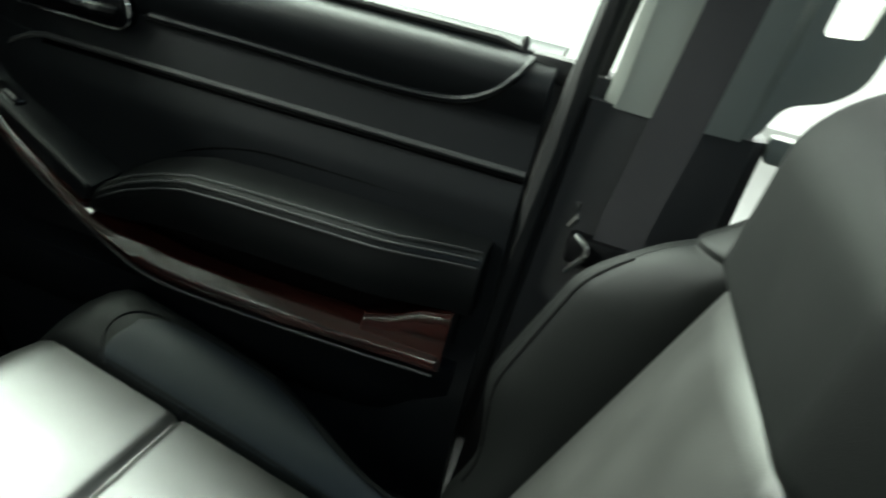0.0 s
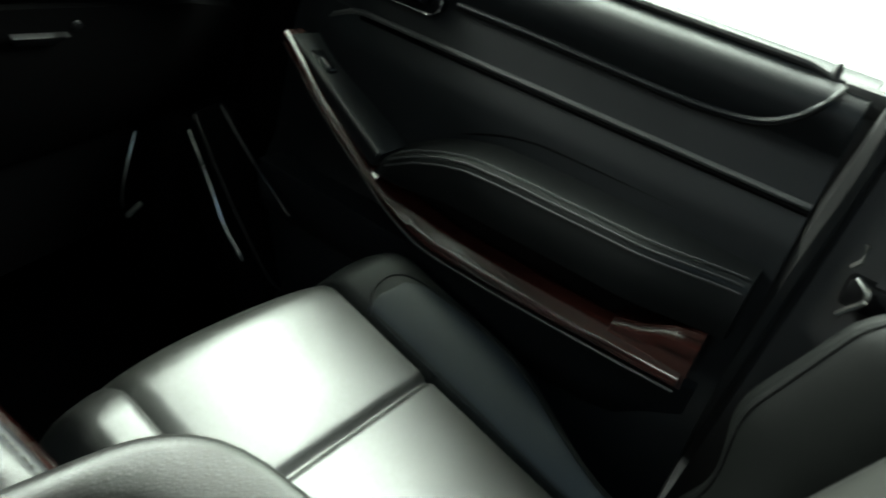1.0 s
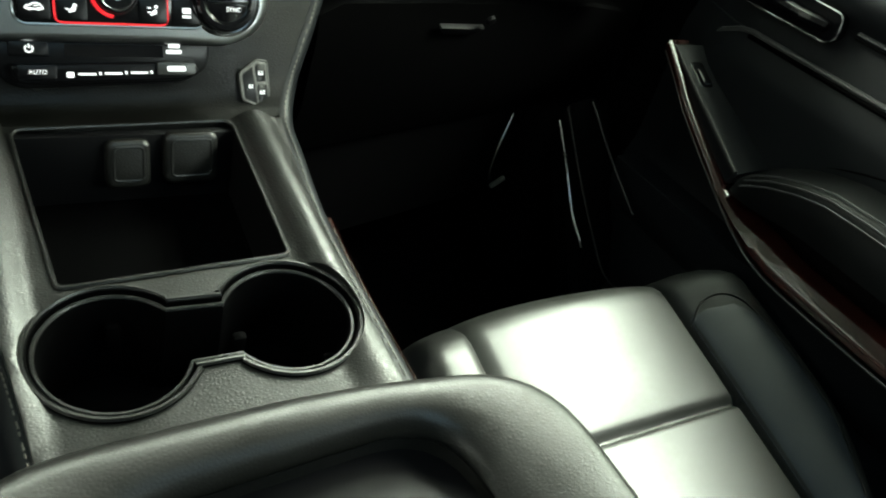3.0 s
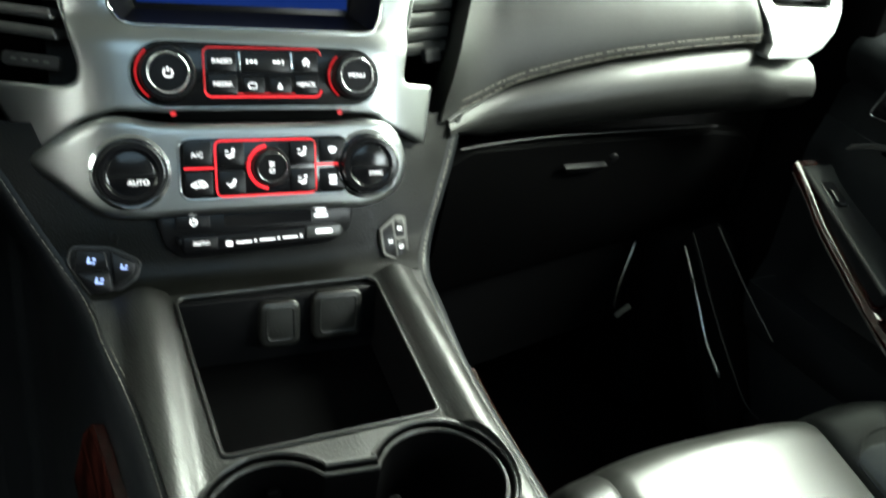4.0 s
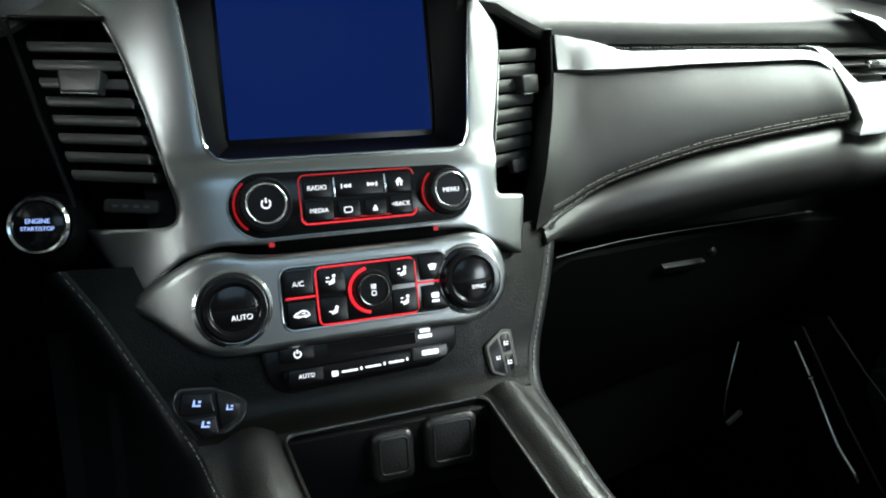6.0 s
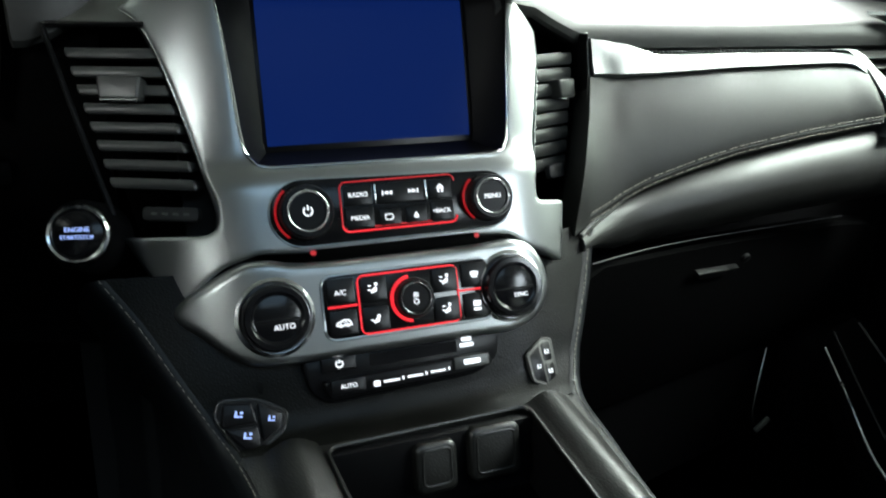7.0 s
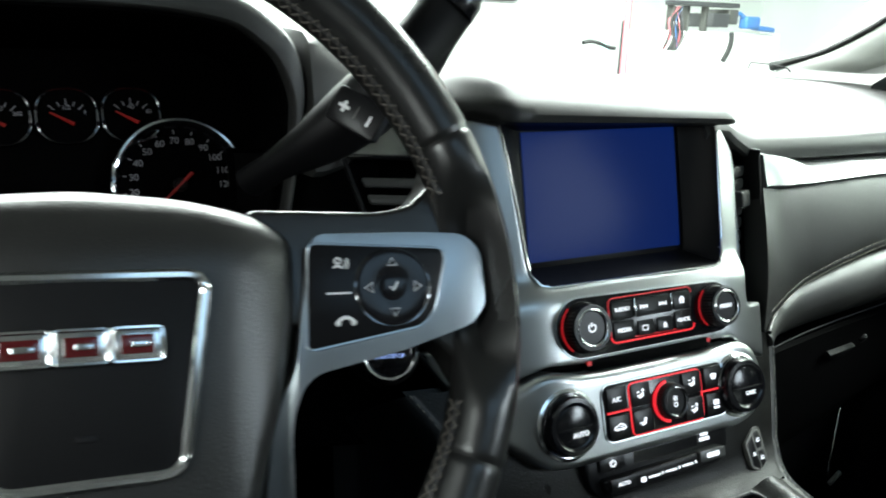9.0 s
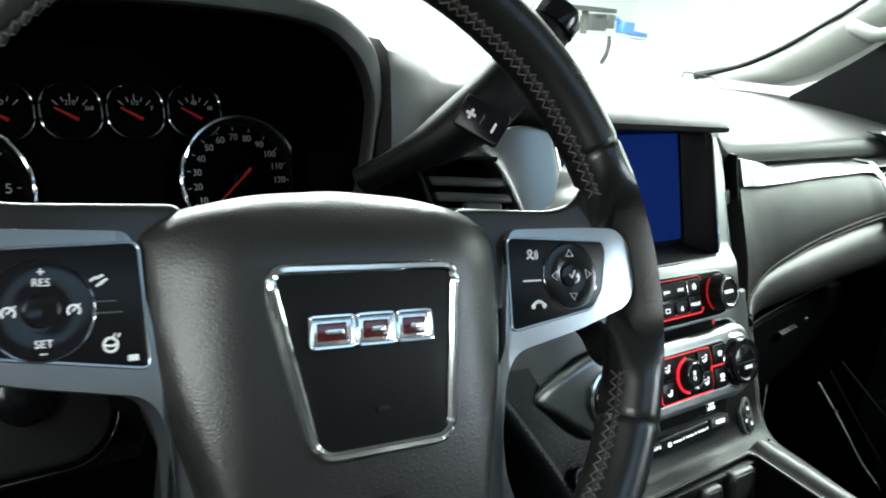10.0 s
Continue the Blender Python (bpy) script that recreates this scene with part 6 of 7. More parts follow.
ysteps = steps(-0.64, -0.094, 44, (-0.276, -0.281, -0.286, -0.291, -0.296, -0.178))
part("cushion", sheet(lambda x, y: (x, y, cushion_z(x, y)), steps(SEAM_L, SEAM_R, 30), ysteps, (0, 0, -0.10)), SEAT, seat, "smooth black leather seat cushion")
part("cushion_bolster", sheet(lambda x, y: (SEAM_R + (x - SEAM_R) * (1 - 0.62 * smooth(-0.32, -0.50, y)), y, cushion_z(x, y)), steps(SEAM_R, 0.710, 24, (0.652, 0.64)), ysteps, (0, 0, -0.10)), SEATSHADE, seat, "black leather side bolster with shade in its colour")
part("cushion_bolster", sheet(lambda x, y: (x, y, cushion_z(x, y)), steps(0.227, SEAM_L, 12), ysteps, (0, 0, -0.10)), LEATHER, seat)
part("seat_base", box(0.25, 0.66, -0.62, -0.15, 0.56, 0.80, 0.02), PLASTIC, seat)
part("seat_rail", box(0.27, 0.31, -0.62, -0.10, 0.53, 0.57, 0.004), DARKGREY, seat)
part("seat_rail", box(0.60, 0.64, -0.62, -0.10, 0.53, 0.57, 0.004), DARKGREY, seat)
part("seam_thread", stitches([(SEAM_R + 0.004, y, cushion_z(SEAM_R + 0.004, y) + 0.0006) for y in steps(-0.62, -0.13, 60)], 0.0035, 0.0015, 0.0005), PLASTIC, seat)


def seam_z(x):
    return 1.160 + 0.06 * max(0.0, 0.56 - x)


def back_point(x, s):
    e = seam_z(x)
    z = 0.84 + (e - 0.84) * s if s <= 1 else e + (1.345 - e) * (s - 1)
    return (x, back_y(x, z), z)


def back_y(x, z):
    y = -0.632 - 0.43 * (z - 0.96)
    d = x - 0.4425
    a = abs(d)
    low = 0.45 + 0.55 * smooth(0.88, 1.0, z)
    fade = (1 - 0.92 * smooth(1.09, 1.215, z)) * low
    if a > 0.135:
        t = (a - 0.135) / 0.10
        rise = math.sin(math.pi / 2 * min(1, t / 0.6)) ** 0.9 if t < 0.6 else 1 - 0.9 * ((t - 0.6) / 0.4) ** 2
        y += fade * 0.088 * rise - (1 - fade) * 0.06 * max(0, (t - 0.4) / 0.6) ** 2
        y -= 0.0035 * math.exp(-((t - 0.52) / 0.03) ** 2)
    else:
        y += 0.012 * math.cos(math.pi / 2 * a / 0.135)
    edge_z = seam_z(x)
    y -= groove(a - 0.135, 0.0035, 0.008) * (1 - smooth(edge_z - 0.01, edge_z + 0.01, z))
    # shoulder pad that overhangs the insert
    lobe = -0.697 - 0.14 * (z - 1.2) - 0.10 * max(0.0, (z - 1.262) / 0.083) ** 2.4 - 0.035 * smooth(0.17, 0.235, a)
    up = smooth(edge_z - 0.002, edge_z + 0.026, z) * (1 - smooth(0.07, 0.17, d))
    y += (lobe - y) * up - 0.006 * math.exp(-((z - edge_z) / 0.004) ** 2)
    y -= 0.10 * max(0, (z - 1.30) / 0.045) ** 2 * (1 - up)
    return y


zst = steps(0.0, 2.0, 60, (1.0,)) + [1.012, 1.03, 1.05, 1.08, 1.12, 1.15]
zst.sort()
part("backrest", sheet(back_point, steps(0.3075, 0.5775, 28), [v for v in zst if v <= 1.0], (0, -0.09, 0)), SEAT, seat, "smooth black leather backrest")
part("shoulder_pad", sheet(back_point, steps(0.3075, 0.5775, 28), [v for v in zst if v >= 1.0], (0, -0.09, 0)), BACKSHADE, seat, "black leather upper backrest with shade in its colour")
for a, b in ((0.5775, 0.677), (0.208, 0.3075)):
    part("backrest_bolster", sheet(back_point, steps(a, b, 22, ((0.6195,) if a > 0.5 else (0.2655,))), zst, (0, -0.09, 0)), BACKSHADE, seat, "black leather backrest bolster")
part("headrest", moved(box(-0.13, 0.13, -0.05, 0.05, -0.09, 0.09, 0.04, 4), Matrix.Translation((0.44, -0.90, 1.55))), SEAT, seat)
for x in (0.40, 0.48):
    part("headrest_post", tube([(x, -0.88, 1.36), (x, -0.90, 1.50)], 0.006, 10), CHROME, seat)

part("seam_line", tube([Vector(back_point(0.613 + 0.010 * s, s)) + Vector((0, 0.0008, 0)) for s in [0.1 + 0.82 * i / 24 for i in range(25)]], 0.0013, 6), PLASTIC, seat)
part("seam_line", tube([Vector(back_point(0.5775, s)) + Vector((0, 0.004, 0)) for s in [0.05 + 0.93 * i / 24 for i in range(25)]], 0.0022, 6), PLASTIC, seat)
INSERT = [(-0.186, 0.6000), (-0.195, 0.6300), (-0.215, 0.6440), (-0.26, 0.6500), (-0.34, 0.6510), (-0.43, 0.6440), (-0.53, 0.6360)]


def bolster_insert(t, y):
    """The blue-black panel sewn into the cushion's side."""
    x = SEAM_R + 0.004 + (interp(-y, [(-a, b) for a, b in INSERT]) - SEAM_R - 0.005) * t
    return (SEAM_R + (x - SEAM_R) * (1 - 0.62 * smooth(-0.32, -0.50, y)), y, cushion_z(x, y) + 0.0012 * math.sin(math.pi * t) ** 0.5)


part("bolster_insert", sheet(bolster_insert, [i / 14 for i in range(15)], steps(-0.53, -0.186, 40), (0, 0, -0.012)), INSERTSKIN, seat, "dark blue leather side panel")
loop = spline([(0.576, -0.192, 0), (0.598, -0.176, 0), (0.624, -0.180, 0), (0.642, -0.204, 0), (0.6505, -0.26, 0), (0.6515, -0.34, 0), (0.6445, -0.43, 0), (0.6365, -0.53, 0)], 6)
part("seam_line", tube([(SEAM_R + (p.x - SEAM_R) * (1 - 0.62 * smooth(-0.32, -0.50, p.y)), p.y, cushion_z(p.x, p.y) + 0.0008) for p in loop], 0.0012, 6), PLASTIC, seat)

# ---------------------------------------------------------------- passenger door


def door_x(y, z):
    if z > 1.185:
        t = (z - 1.185) / 0.07
        x = 0.772 - 0.014 * math.sin(math.pi * min(1, t)) + 0.03 * max(0, t - 0.6) ** 2 / 0.16
    elif z > 1.135:
        x = 0.760 + 0.012 * (z - 1.135) / 0.05
    else:
        x = 0.757 - 0.012 * smooth(1.135, 1.09, z)
    if z < 0.93:
        x -= 0.02 * smooth(0.93, 0.86, z) - 0.01 * smooth(0.80, 0.6, z)
    x += 0.03 * smooth(0.05, 0.16, y)
    return x


def car_door(s, fine):
    door = thing("passenger_door" if s > 0 else "driver_door", (s * 0.79, -0.2, 0.55), "closed black car door with stitched armrest and dark red wood strip" if s > 0 else "closed plain black driver side door panel", "car door")
    my = lambda p: Vector((s * p[0], p[1], p[2]))
    zs = [0.56, 0.7, 0.80, 0.83, 0.86, 0.89, 0.92, 0.94, 1.0, 1.05, 1.09, 1.105, 1.12, 1.13, 1.1345, 1.1355, 1.15, 1.17, 1.184, 1.187, 1.195, 1.205, 1.215, 1.225, 1.235, 1.242, 1.249, 1.2555]
    part("skin", sheet(lambda y, z: tuple(my((door_x(y, z), y, z))), [-0.528 + 0.688 * i / 24 for i in range(25)], zs, (s * 0.035, 0, 0)), DOORSKIN, door)
    belt = [my((0.788, y, 1.2535 - 0.012 * smooth(-0.46, -0.53, y))) for y in [-0.528 + 0.64 * i / 20 for i in range(21)]]
    part("window_seal", tube(belt, 0.0045, 8), RUBBER, door)
    part("window_frame", tube([my(p) for p in ((0.80, -0.555, 1.10), (0.797, -0.565, 1.25), (0.775, -0.60, 1.50), (0.73, -0.62, 1.77))], 0.012, 8), RUBBER, door)
    sail = [(0.45, 1.24), (0.415, 1.378), (0.310, 1.446), (0.155, 1.56), (-0.03, 1.70), (-0.09, 1.69), (0.06, 1.56), (0.16, 1.45), (0.21, 1.36), (0.20, 1.24)]
    SA = Matrix(((0, 0, -s, s * 0.800), (1, 0, 0, 0), (0, 1, 0, 0), (0, 0, 0, 1)))
    part("mirror_sail", plate(sail, -0.02, 0.006, SA, lambda y, z: 0.09 * max(0.0, z - 1.25), 0.03, 0.003), DOORSKIN, door, "black corner panel at the front of the window")
    pane = part("window_pane", sheet(lambda y, t: tuple(my((0.80 - 0.07 * t, y, 1.25 + 0.53 * t))), [-0.58, -0.2, 0.15], [0, 0.5, 0.7], (s * 0.004, 0, 0)), GLASS, door)
    pane.visible_shadow = False
    if not fine:
        part("armrest", box(*sorted((s * 0.69, s * 0.78)), -0.5, -0.05, 0.98, 1.05, 0.02, 3), LEATHER, door)
        return
    # accent line and sewn loop under the window
    part("accent_line", tube([my((door_x(y, 1.1352) - 0.0015, y, 1.1352)) for y in [-0.527 + 0.565 * i / 20 for i in range(21)]] + [my((0.758, 0.055, 1.132)), my((0.762, 0.085, 1.118)), my((0.77, 0.105, 1.098))], 0.0036, 8), ACCENTLIT, door, "raised accent line with its highlight in the colour")
    # Black tube paints the dark line under that highlight.
    part("accent_groove", tube([my((door_x(y, 1.129) - 0.0005, y, 1.1292)) for y in [-0.527 + 0.565 * i / 20 for i in range(21)]], 0.0030, 8), SHADEBLACK, door)
    loop = spline([(0.766, -0.085, 1.1855), (0.766, -0.2, 1.185), (0.766, -0.33, 1.183), (0.766, -0.40, 1.184), (0.766, -0.445, 1.191), (0.768, -0.475, 1.207), (0.775, -0.495, 1.228), (0.782, -0.505, 1.248)], 6)
    loop = [Vector((door_x(p.y, p.z) - 0.002, p.y, p.z)) for p in loop]
    part("upper_roll_edge", tube([my(p) for p in loop], [0.0038 - 0.0016 * max(0.0, (i - 30) / (len(loop) - 30)) for i in range(len(loop))], 8), DOORSKIN, door)
    part("upper_roll_line", tube([my(p + Vector((-0.0030, 0, -0.0045))) for p in loop], 0.0011, 6), SHADEBLACK, door)
    part("lock_pin", lathe([(0.005, 0), (0.0045, 0.012), (0.002, 0.018), (0, 0.018)], Matrix.Translation((0.788, -0.49, 1.245)), 14), RUBBER, door)
    part("window_corner_trim", box(0.775, 0.80, -0.545, -0.50, 1.225, 1.252, 0.006), RUBBER, door)
    # inside handle
    H = frame_at((0.757, 0.0, 1.180), (0, -1, 0.03), (0, 0.03, 1))
    bez = rounded([(-0.075, -0.013), (0.060, -0.017), (0.072, -0.008), (0.068, 0.018), (-0.06, 0.025)], 0.008)
    hb = part("handle_bezel", plate(bez, -0.01, 0.003, H, bev=0.002), GLOSS, door)
    part("bezel_edge", tube([H @ Vector((a, b, 0.003)) for a, b in bez], 0.0012, 6, True), CHROME, hb)
    part("pull_handle", tube(spline([H @ Vector(p) for p in ((-0.055, 0.004, 0.004), (-0.02, 0.004, 0.012), (0.03, 0.002, 0.013), (0.055, 0.0, 0.005))], 5), 0.007, 8), GLOSS, hb)
    # armrest
    top_t = [(-0.52, 1.061), (-0.25, 1.057), (-0.20, 1.0545), (-0.165, 1.046), (-0.13, 1.033), (-0.10, 1.016), (-0.083, 1.004)]
    rings = []
    for i in range(40):
        y = -0.515 + 0.43 * i / 39
        zt = interp(y, top_t)
        front = 0.678 + 0.022 * smooth(-0.40, -0.52, y) + 0.004 * smooth(-0.14, -0.085, y)
        zb = 0.990 - 0.012 * smooth(-0.2, -0.09, y)
        zb = min(zb, zt - 0.012)
        prof = [(0.765, zb), (front + 0.02, zb), (front + 0.004, zb + 0.004), (front, zb + 0.3 * (zt - zb)), (front + 0.003, zt - 0.012), (front + 0.010, zt - 0.003), (front + 0.020, zt), (front + 0.045, zt + 0.003), (0.765, zt + 0.010)]
        rings.append([Vector((x, y, z)) for x, z in prof])
    arm = part("armrest", loft(rings), ARMSKIN, door, "black leather armrest with three rows of stitching")
    for da, dz in ((0.001, -0.014), (0.005, -0.0065), (0.0125, -0.0005)):
        line = []
        for i in range(80):
            y = -0.510 + 0.415 * i / 79
            front = 0.678 + 0.022 * smooth(-0.40, -0.52, y) + 0.004 * smooth(-0.14, -0.085, y)
            line.append((front + da, y, interp(y, top_t) + dz + 0.0008))
        part("seam_line", tube(line, 0.0011, 5), SEAMLINE, arm)
    upper = spline([(0.748, -0.10, 1.03), (0.746, -0.17, 1.062), (0.746, -0.23, 1.079), (0.746, -0.30, 1.083), (0.747, -0.5, 1.083)], 6)
    part("armrest_back_line", tube(upper, 0.0016, 6), SHADEBLACK, door)
    # switch panel ahead of the armrest
    S = frame_at((0.712, 0.108, 1.087), (-0.022, -0.188, -0.083), (1, 0, 0.10))
    S = S if (S @ Vector((0, 0, 1)) - S.translation).z > 0 else S @ Matrix.Rotation(math.pi, 4, "X")
    flip = 1 if (S @ Vector((0, 0.05, 0))).x > S.translation.x else -1
    line = [(0.0, 0.004), (0.012, 0.0), (0.203, 0.0), (0.206, 0.004), (0.20, 0.058), (0.0, 0.062)]
    line = [(a, b * flip) for a, b in line]
    sp = part("switch_panel", plate(line if flip > 0 else line[::-1], -0.02, 0.0, S, bev=0.003), DOORSKIN, door, "black window switch panel")
    part("panel_edge", tube([S @ Vector((a, 0.001 * flip, -0.001)) for a in (0.004, 0.05, 0.1, 0.15, 0.203)], 0.0035, 8), RUBBER, sp)
    part("switch_well", plate(rrect(0.052, 0.020 * flip, 0.042, 0.020, 0.005), -0.004, 0.001, S, bev=0.001), GLOSS, sp)
    part("window_switch", plate(rrect(0.058, 0.019 * flip, 0.024, 0.013, 0.004), 0.0, 0.006, S, bev=0.0025), GLOSS, sp)
    part("switch_edge", tube([S @ Vector((0.071, (0.019 + d) * flip, 0.0045)) for d in (-0.004, 0.004)], 0.0012, 6), CHROME, sp)
    # wood strip with a metal line under it
    path = spline([(0.709, 0.112, 1.078), (0.703, 0.070, 1.052), (0.698, 0.030, 1.025), (0.690, -0.045, 0.985), (0.684, -0.115, 0.950), (0.682, -0.170, 0.932), (0.682, -0.24, 0.9275), (0.684, -0.36, 0.9265), (0.690, -0.495, 0.9265)], 7)
    rings = []
    for i, p in enumerate(path):
        t = i / (len(path) - 1)
        h = 0.012 + 0.019 * smooth(0.40, 0.62, t)
        tip = 1 - smooth(0.36, 0.52, t)
        rings.append([p + Vector((a, 0, b)) for a, b in ((0.0, 0.0), (-0.006, 0.18 * h), (-0.0065, 0.40 * h), (-0.003 - 0.003 * tip, 0.58 * h), (0.005 - 0.009 * tip, 0.80 * h), (0.014 - 0.013 * tip, h), (0.03, h + 0.001), (0.03, -0.004))])
    wd = part("wood_strip", loft(rings), WOOD, door, "polished dark red wood strip")
    part("metal_line", tube([p + Vector((-0.002, 0, -0.003)) for p in path], 0.0016, 6), GREYPLATE, wd)
    part("pull_pocket", sheet(lambda y, z: (0.742, y, z), [-0.50, -0.3, -0.09], [0.94, 0.97, 1.0], (0.01, 0, 0)), PLASTIC, door)
    part("wood_corner", loft([[Vector((0.690 + a, y, 0.9285 + b)) for a, b in ((0.0, 0.0), (-0.002, h * 0.6), (0.005, h), (0.04, h), (0.04, 0.0))] for y, h in ((-0.41, 0.036), (-0.44, 0.045), (-0.47, 0.060), (-0.500, 0.066))]), WOOD, wd)
    rings = [[Vector((x + 0.03 * smooth(-0.42, -0.5, y), y, z)) for x, z in ((0.74, 0.918), (0.695, 0.916), (0.700, 0.88), (0.715, 0.84), (0.74, 0.82))] for y in [-0.51 + 0.62 * i / 12 for i in range(13)]]
    part("lower_panel", loft(rings), DOORSKIN, door)
    part("map_pocket", loft([[Vector((x, y, z)) for x, z in ((0.76, 0.72), (0.705, 0.725), (0.698, 0.70), (0.705, 0.60), (0.76, 0.58))] for y in [-0.50, -0.3, -0.1, 0.08]]), PLASTIC, door)


car_door(1, True)
car_door(-1, False)

# door sill trims glinting in the dark footwell
sill = thing("door_sill", (0.68, 0.1, 0.75), "black door seal and sill trim with thin bright edges", "door sill")
part("sill_body", loft([[Vector((x, y, z)) for x, z in ((0.65, z0), (0.66, z0 + 0.02), (0.70, z0 + 0.03), (0.74, z0), (0.74, z0 - 0.05), (0.65, z0 - 0.05))] for y, z0 in ((-0.2, 0.60), (0.0, 0.62), (0.1, 0.78), (0.2, 0.93))]), SHADECARPET, sill)
part("bright_strip", tube(spline([(0.632, 0.180, 0.936), (0.628, 0.130, 0.888), (0.624, 0.085, 0.842), (0.625, 0.055, 0.818), (0.627, 0.047, 0.808)], 6), 0.0021, 8), CHROME, sill)
part("strip_screw", lathe([(0.004, 0), (0.0035, 0.003), (0, 0.004)], Matrix.Translation((0.626, 0.140, 0.903)), 12), STEEL, sill)
part("seal_strip", tube(spline([(0.620, 0.160, 0.968), (0.624, 0.10, 0.90), (0.630, 0.05, 0.845), (0.640, 0.01, 0.798), (0.655, -0.012, 0.778)], 6), 0.0014, 6), PLASTIC, sill)
part("seal_strip", tube(spline([(0.669, 0.167, 0.971), (0.673, 0.10, 0.92), (0.680, 0.03, 0.87)], 6), 0.0014, 6), RUBBER, sill)
kick = thing("footwell_cover", (0.61, 0.26, 0.7), "black footwell side cover with a thin bright edge", "trim panel")
part("cover", box(0.64, 0.80, 0.22, 0.40, 0.60, 0.93, 0.03, 4), SHADECARPET, kick)
part("cover_edge", tube(spline([(0.618, 0.262, 0.945), (0.606, 0.252, 0.905), (0.588, 0.240, 0.860), (0.582, 0.236, 0.820), (0.585, 0.235, 0.805)], 6), 0.0018, 8), STEEL, kick)
part("clip", moved(box(-0.014, 0.014, -0.003, 0.003, -0.004, 0.004, 0.002), Matrix.Translation((0.605, 0.238, 0.796)) @ Matrix.Rotation(radians(-35), 4, "Y")), GREYPLATE, kick)

# ---------------------------------------------------------------- middle pillar, belt, rear door


def pillar(s):
    p = thing("middle_pillar", (s * 0.79, -0.63, 0.55), "door pillar with pale grey upper and black lower trim", "pillar", "pillars")
    def ring(y0, y1, x, z, lean):
        return [Vector((s * a, b + lean, z)) for a, b in ((x + 0.05, y1), (x + 0.012, y1), (x, y1 + 0.012), (x - 0.006, (y0 + y1) / 2), (x, y0 - 0.012), (x + 0.012, y0), (x + 0.05, y0))]
    part("lower_trim", loft([ring(-0.545, -0.722, 0.765, z, l) for z, l in ((0.55, 0.04), (0.85, 0.015), (1.05, 0.0), (1.225, -0.012))]), PILLAR_DARK, p, "black lower pillar trim")
    part("upper_trim", loft([ring(-0.575, y1, x, z, l) for z, l, x, y1 in ((1.222, -0.004, 0.762, -0.715), (1.24, -0.006, 0.760, -0.716), (1.31, -0.012, 0.754, -0.715), (1.45, -0.03, 0.742, -0.71), (1.79, -0.07, 0.70, -0.70))]), PILLAR, p, "pale grey upper pillar trim")
    lobe = rounded([(-0.690, 1.226), (-0.720, 1.226), (-0.735, 1.262), (-0.772, 1.275), (-0.792, 1.295), (-0.800, 1.335), (-0.815, 1.430), (-0.700, 1.470)], 0.012, 4)
    hole = rounded([(-0.742, 1.327), (-0.776, 1.331), (-0.788, 1.392), (-0.748, 1.388)], 0.007, 3)
    LB = Matrix(((0, 0, -s, s * 0.772), (1, 0, 0, 0), (0, 1, 0, 0), (0, 0, 0, 1)))
    part("rear_lobe", plate(lobe if s < 0 else lobe[::-1], -0.012, 0.006, LB, bev=0.004, seg=3, holes=(hole,)), PILLAR, p, "pale grey pillar flare with a slot")
    part("door_seal", tube(spline([(s * 0.765, -0.515, 0.80), (s * 0.762, -0.525, 0.88), (s * 0.760, -0.541, 1.10), (s * 0.760, -0.556, 1.25), (s * 0.750, -0.575, 1.40), (s * 0.72, -0.61, 1.76)], 6), 0.013, 8), RUBBER, p)
    part("jamb", box(*sorted((s * 0.778, s * 0.83)), -0.60, -0.500, 0.55, 1.245, 0.004), RUBBER, p)
    rear_door = thing("rear_door", (s * 0.8, -1.1, 0.55), "black rear door panel below a side window", "car door", "rear doors")
    part("panel", box(*sorted((s * 0.785, s * 0.83)), -1.46, -0.765, 0.55, 1.215, 0.012), DOORSKIN, rear_door)
    part("sill_strip", box(*sorted((s * 0.778, s * 0.80)), -1.44, -0.735, 1.205, 1.232, 0.006), PILLAR, rear_door, "pale grey window sill strip")


pillar(1)
pillar(-1)
belt = thing("seat_belt", (0.745, -0.645, 1.05), "dark grey seat belt webbing on the door pillar", "seat belt")


def strap(path, width, thick):
    rings = []
    for p, d in path:
        p, d = Vector(p), Vector(d).normalized()
        rings.append([p + d * width / 2 + Vector((-thick, 0, 0)), p - d * width / 2 + Vector((-thick, 0, 0)), p - d * width / 2, p + d * width / 2])
    return loft(rings)


part("webbing", strap([((0.690, -0.705, 1.62), (0, 1, 0.1)), ((0.726, -0.672, 1.40), (0, 1, 0.08)), ((0.742, -0.652, 1.24), (0.02, 1, 0.05)), ((0.748, -0.634, 1.12), (0.02, 1, 0.02)), ((0.752, -0.632, 1.085), (0.02, 1, 0))], 0.048, 0.002), BELT, belt)
part("anchor_cover", plate(rrect(-0.705, 1.62, 0.06, 0.09, 0.02), -0.685, -0.67, Matrix(((0, 0, -1, 0), (1, 0, 0, 0), (0, 1, 0, 0), (0, 0, 0, 1))), bev=0.004), PILLAR, belt)
part("belt_slot", box(0.742, 0.770, -0.675, -0.585, 1.065, 1.095, 0.006), PLASTIC, belt)
part("steel_tongue", tube(spline([(0.745, -0.592, 1.096), (0.738, -0.604, 1.090), (0.737, -0.606, 1.079), (0.742, -0.598, 1.066), (0.746, -0.592, 1.055)], 5), 0.0035, 8), STEEL, belt, "bright steel belt tongue")
part("trim_clip", tube([(0.748, -0.586, 1.128), (0.746, -0.588, 1.112), (0.748, -0.583, 1.102)], 0.003, 6), GREYPLATE, belt)

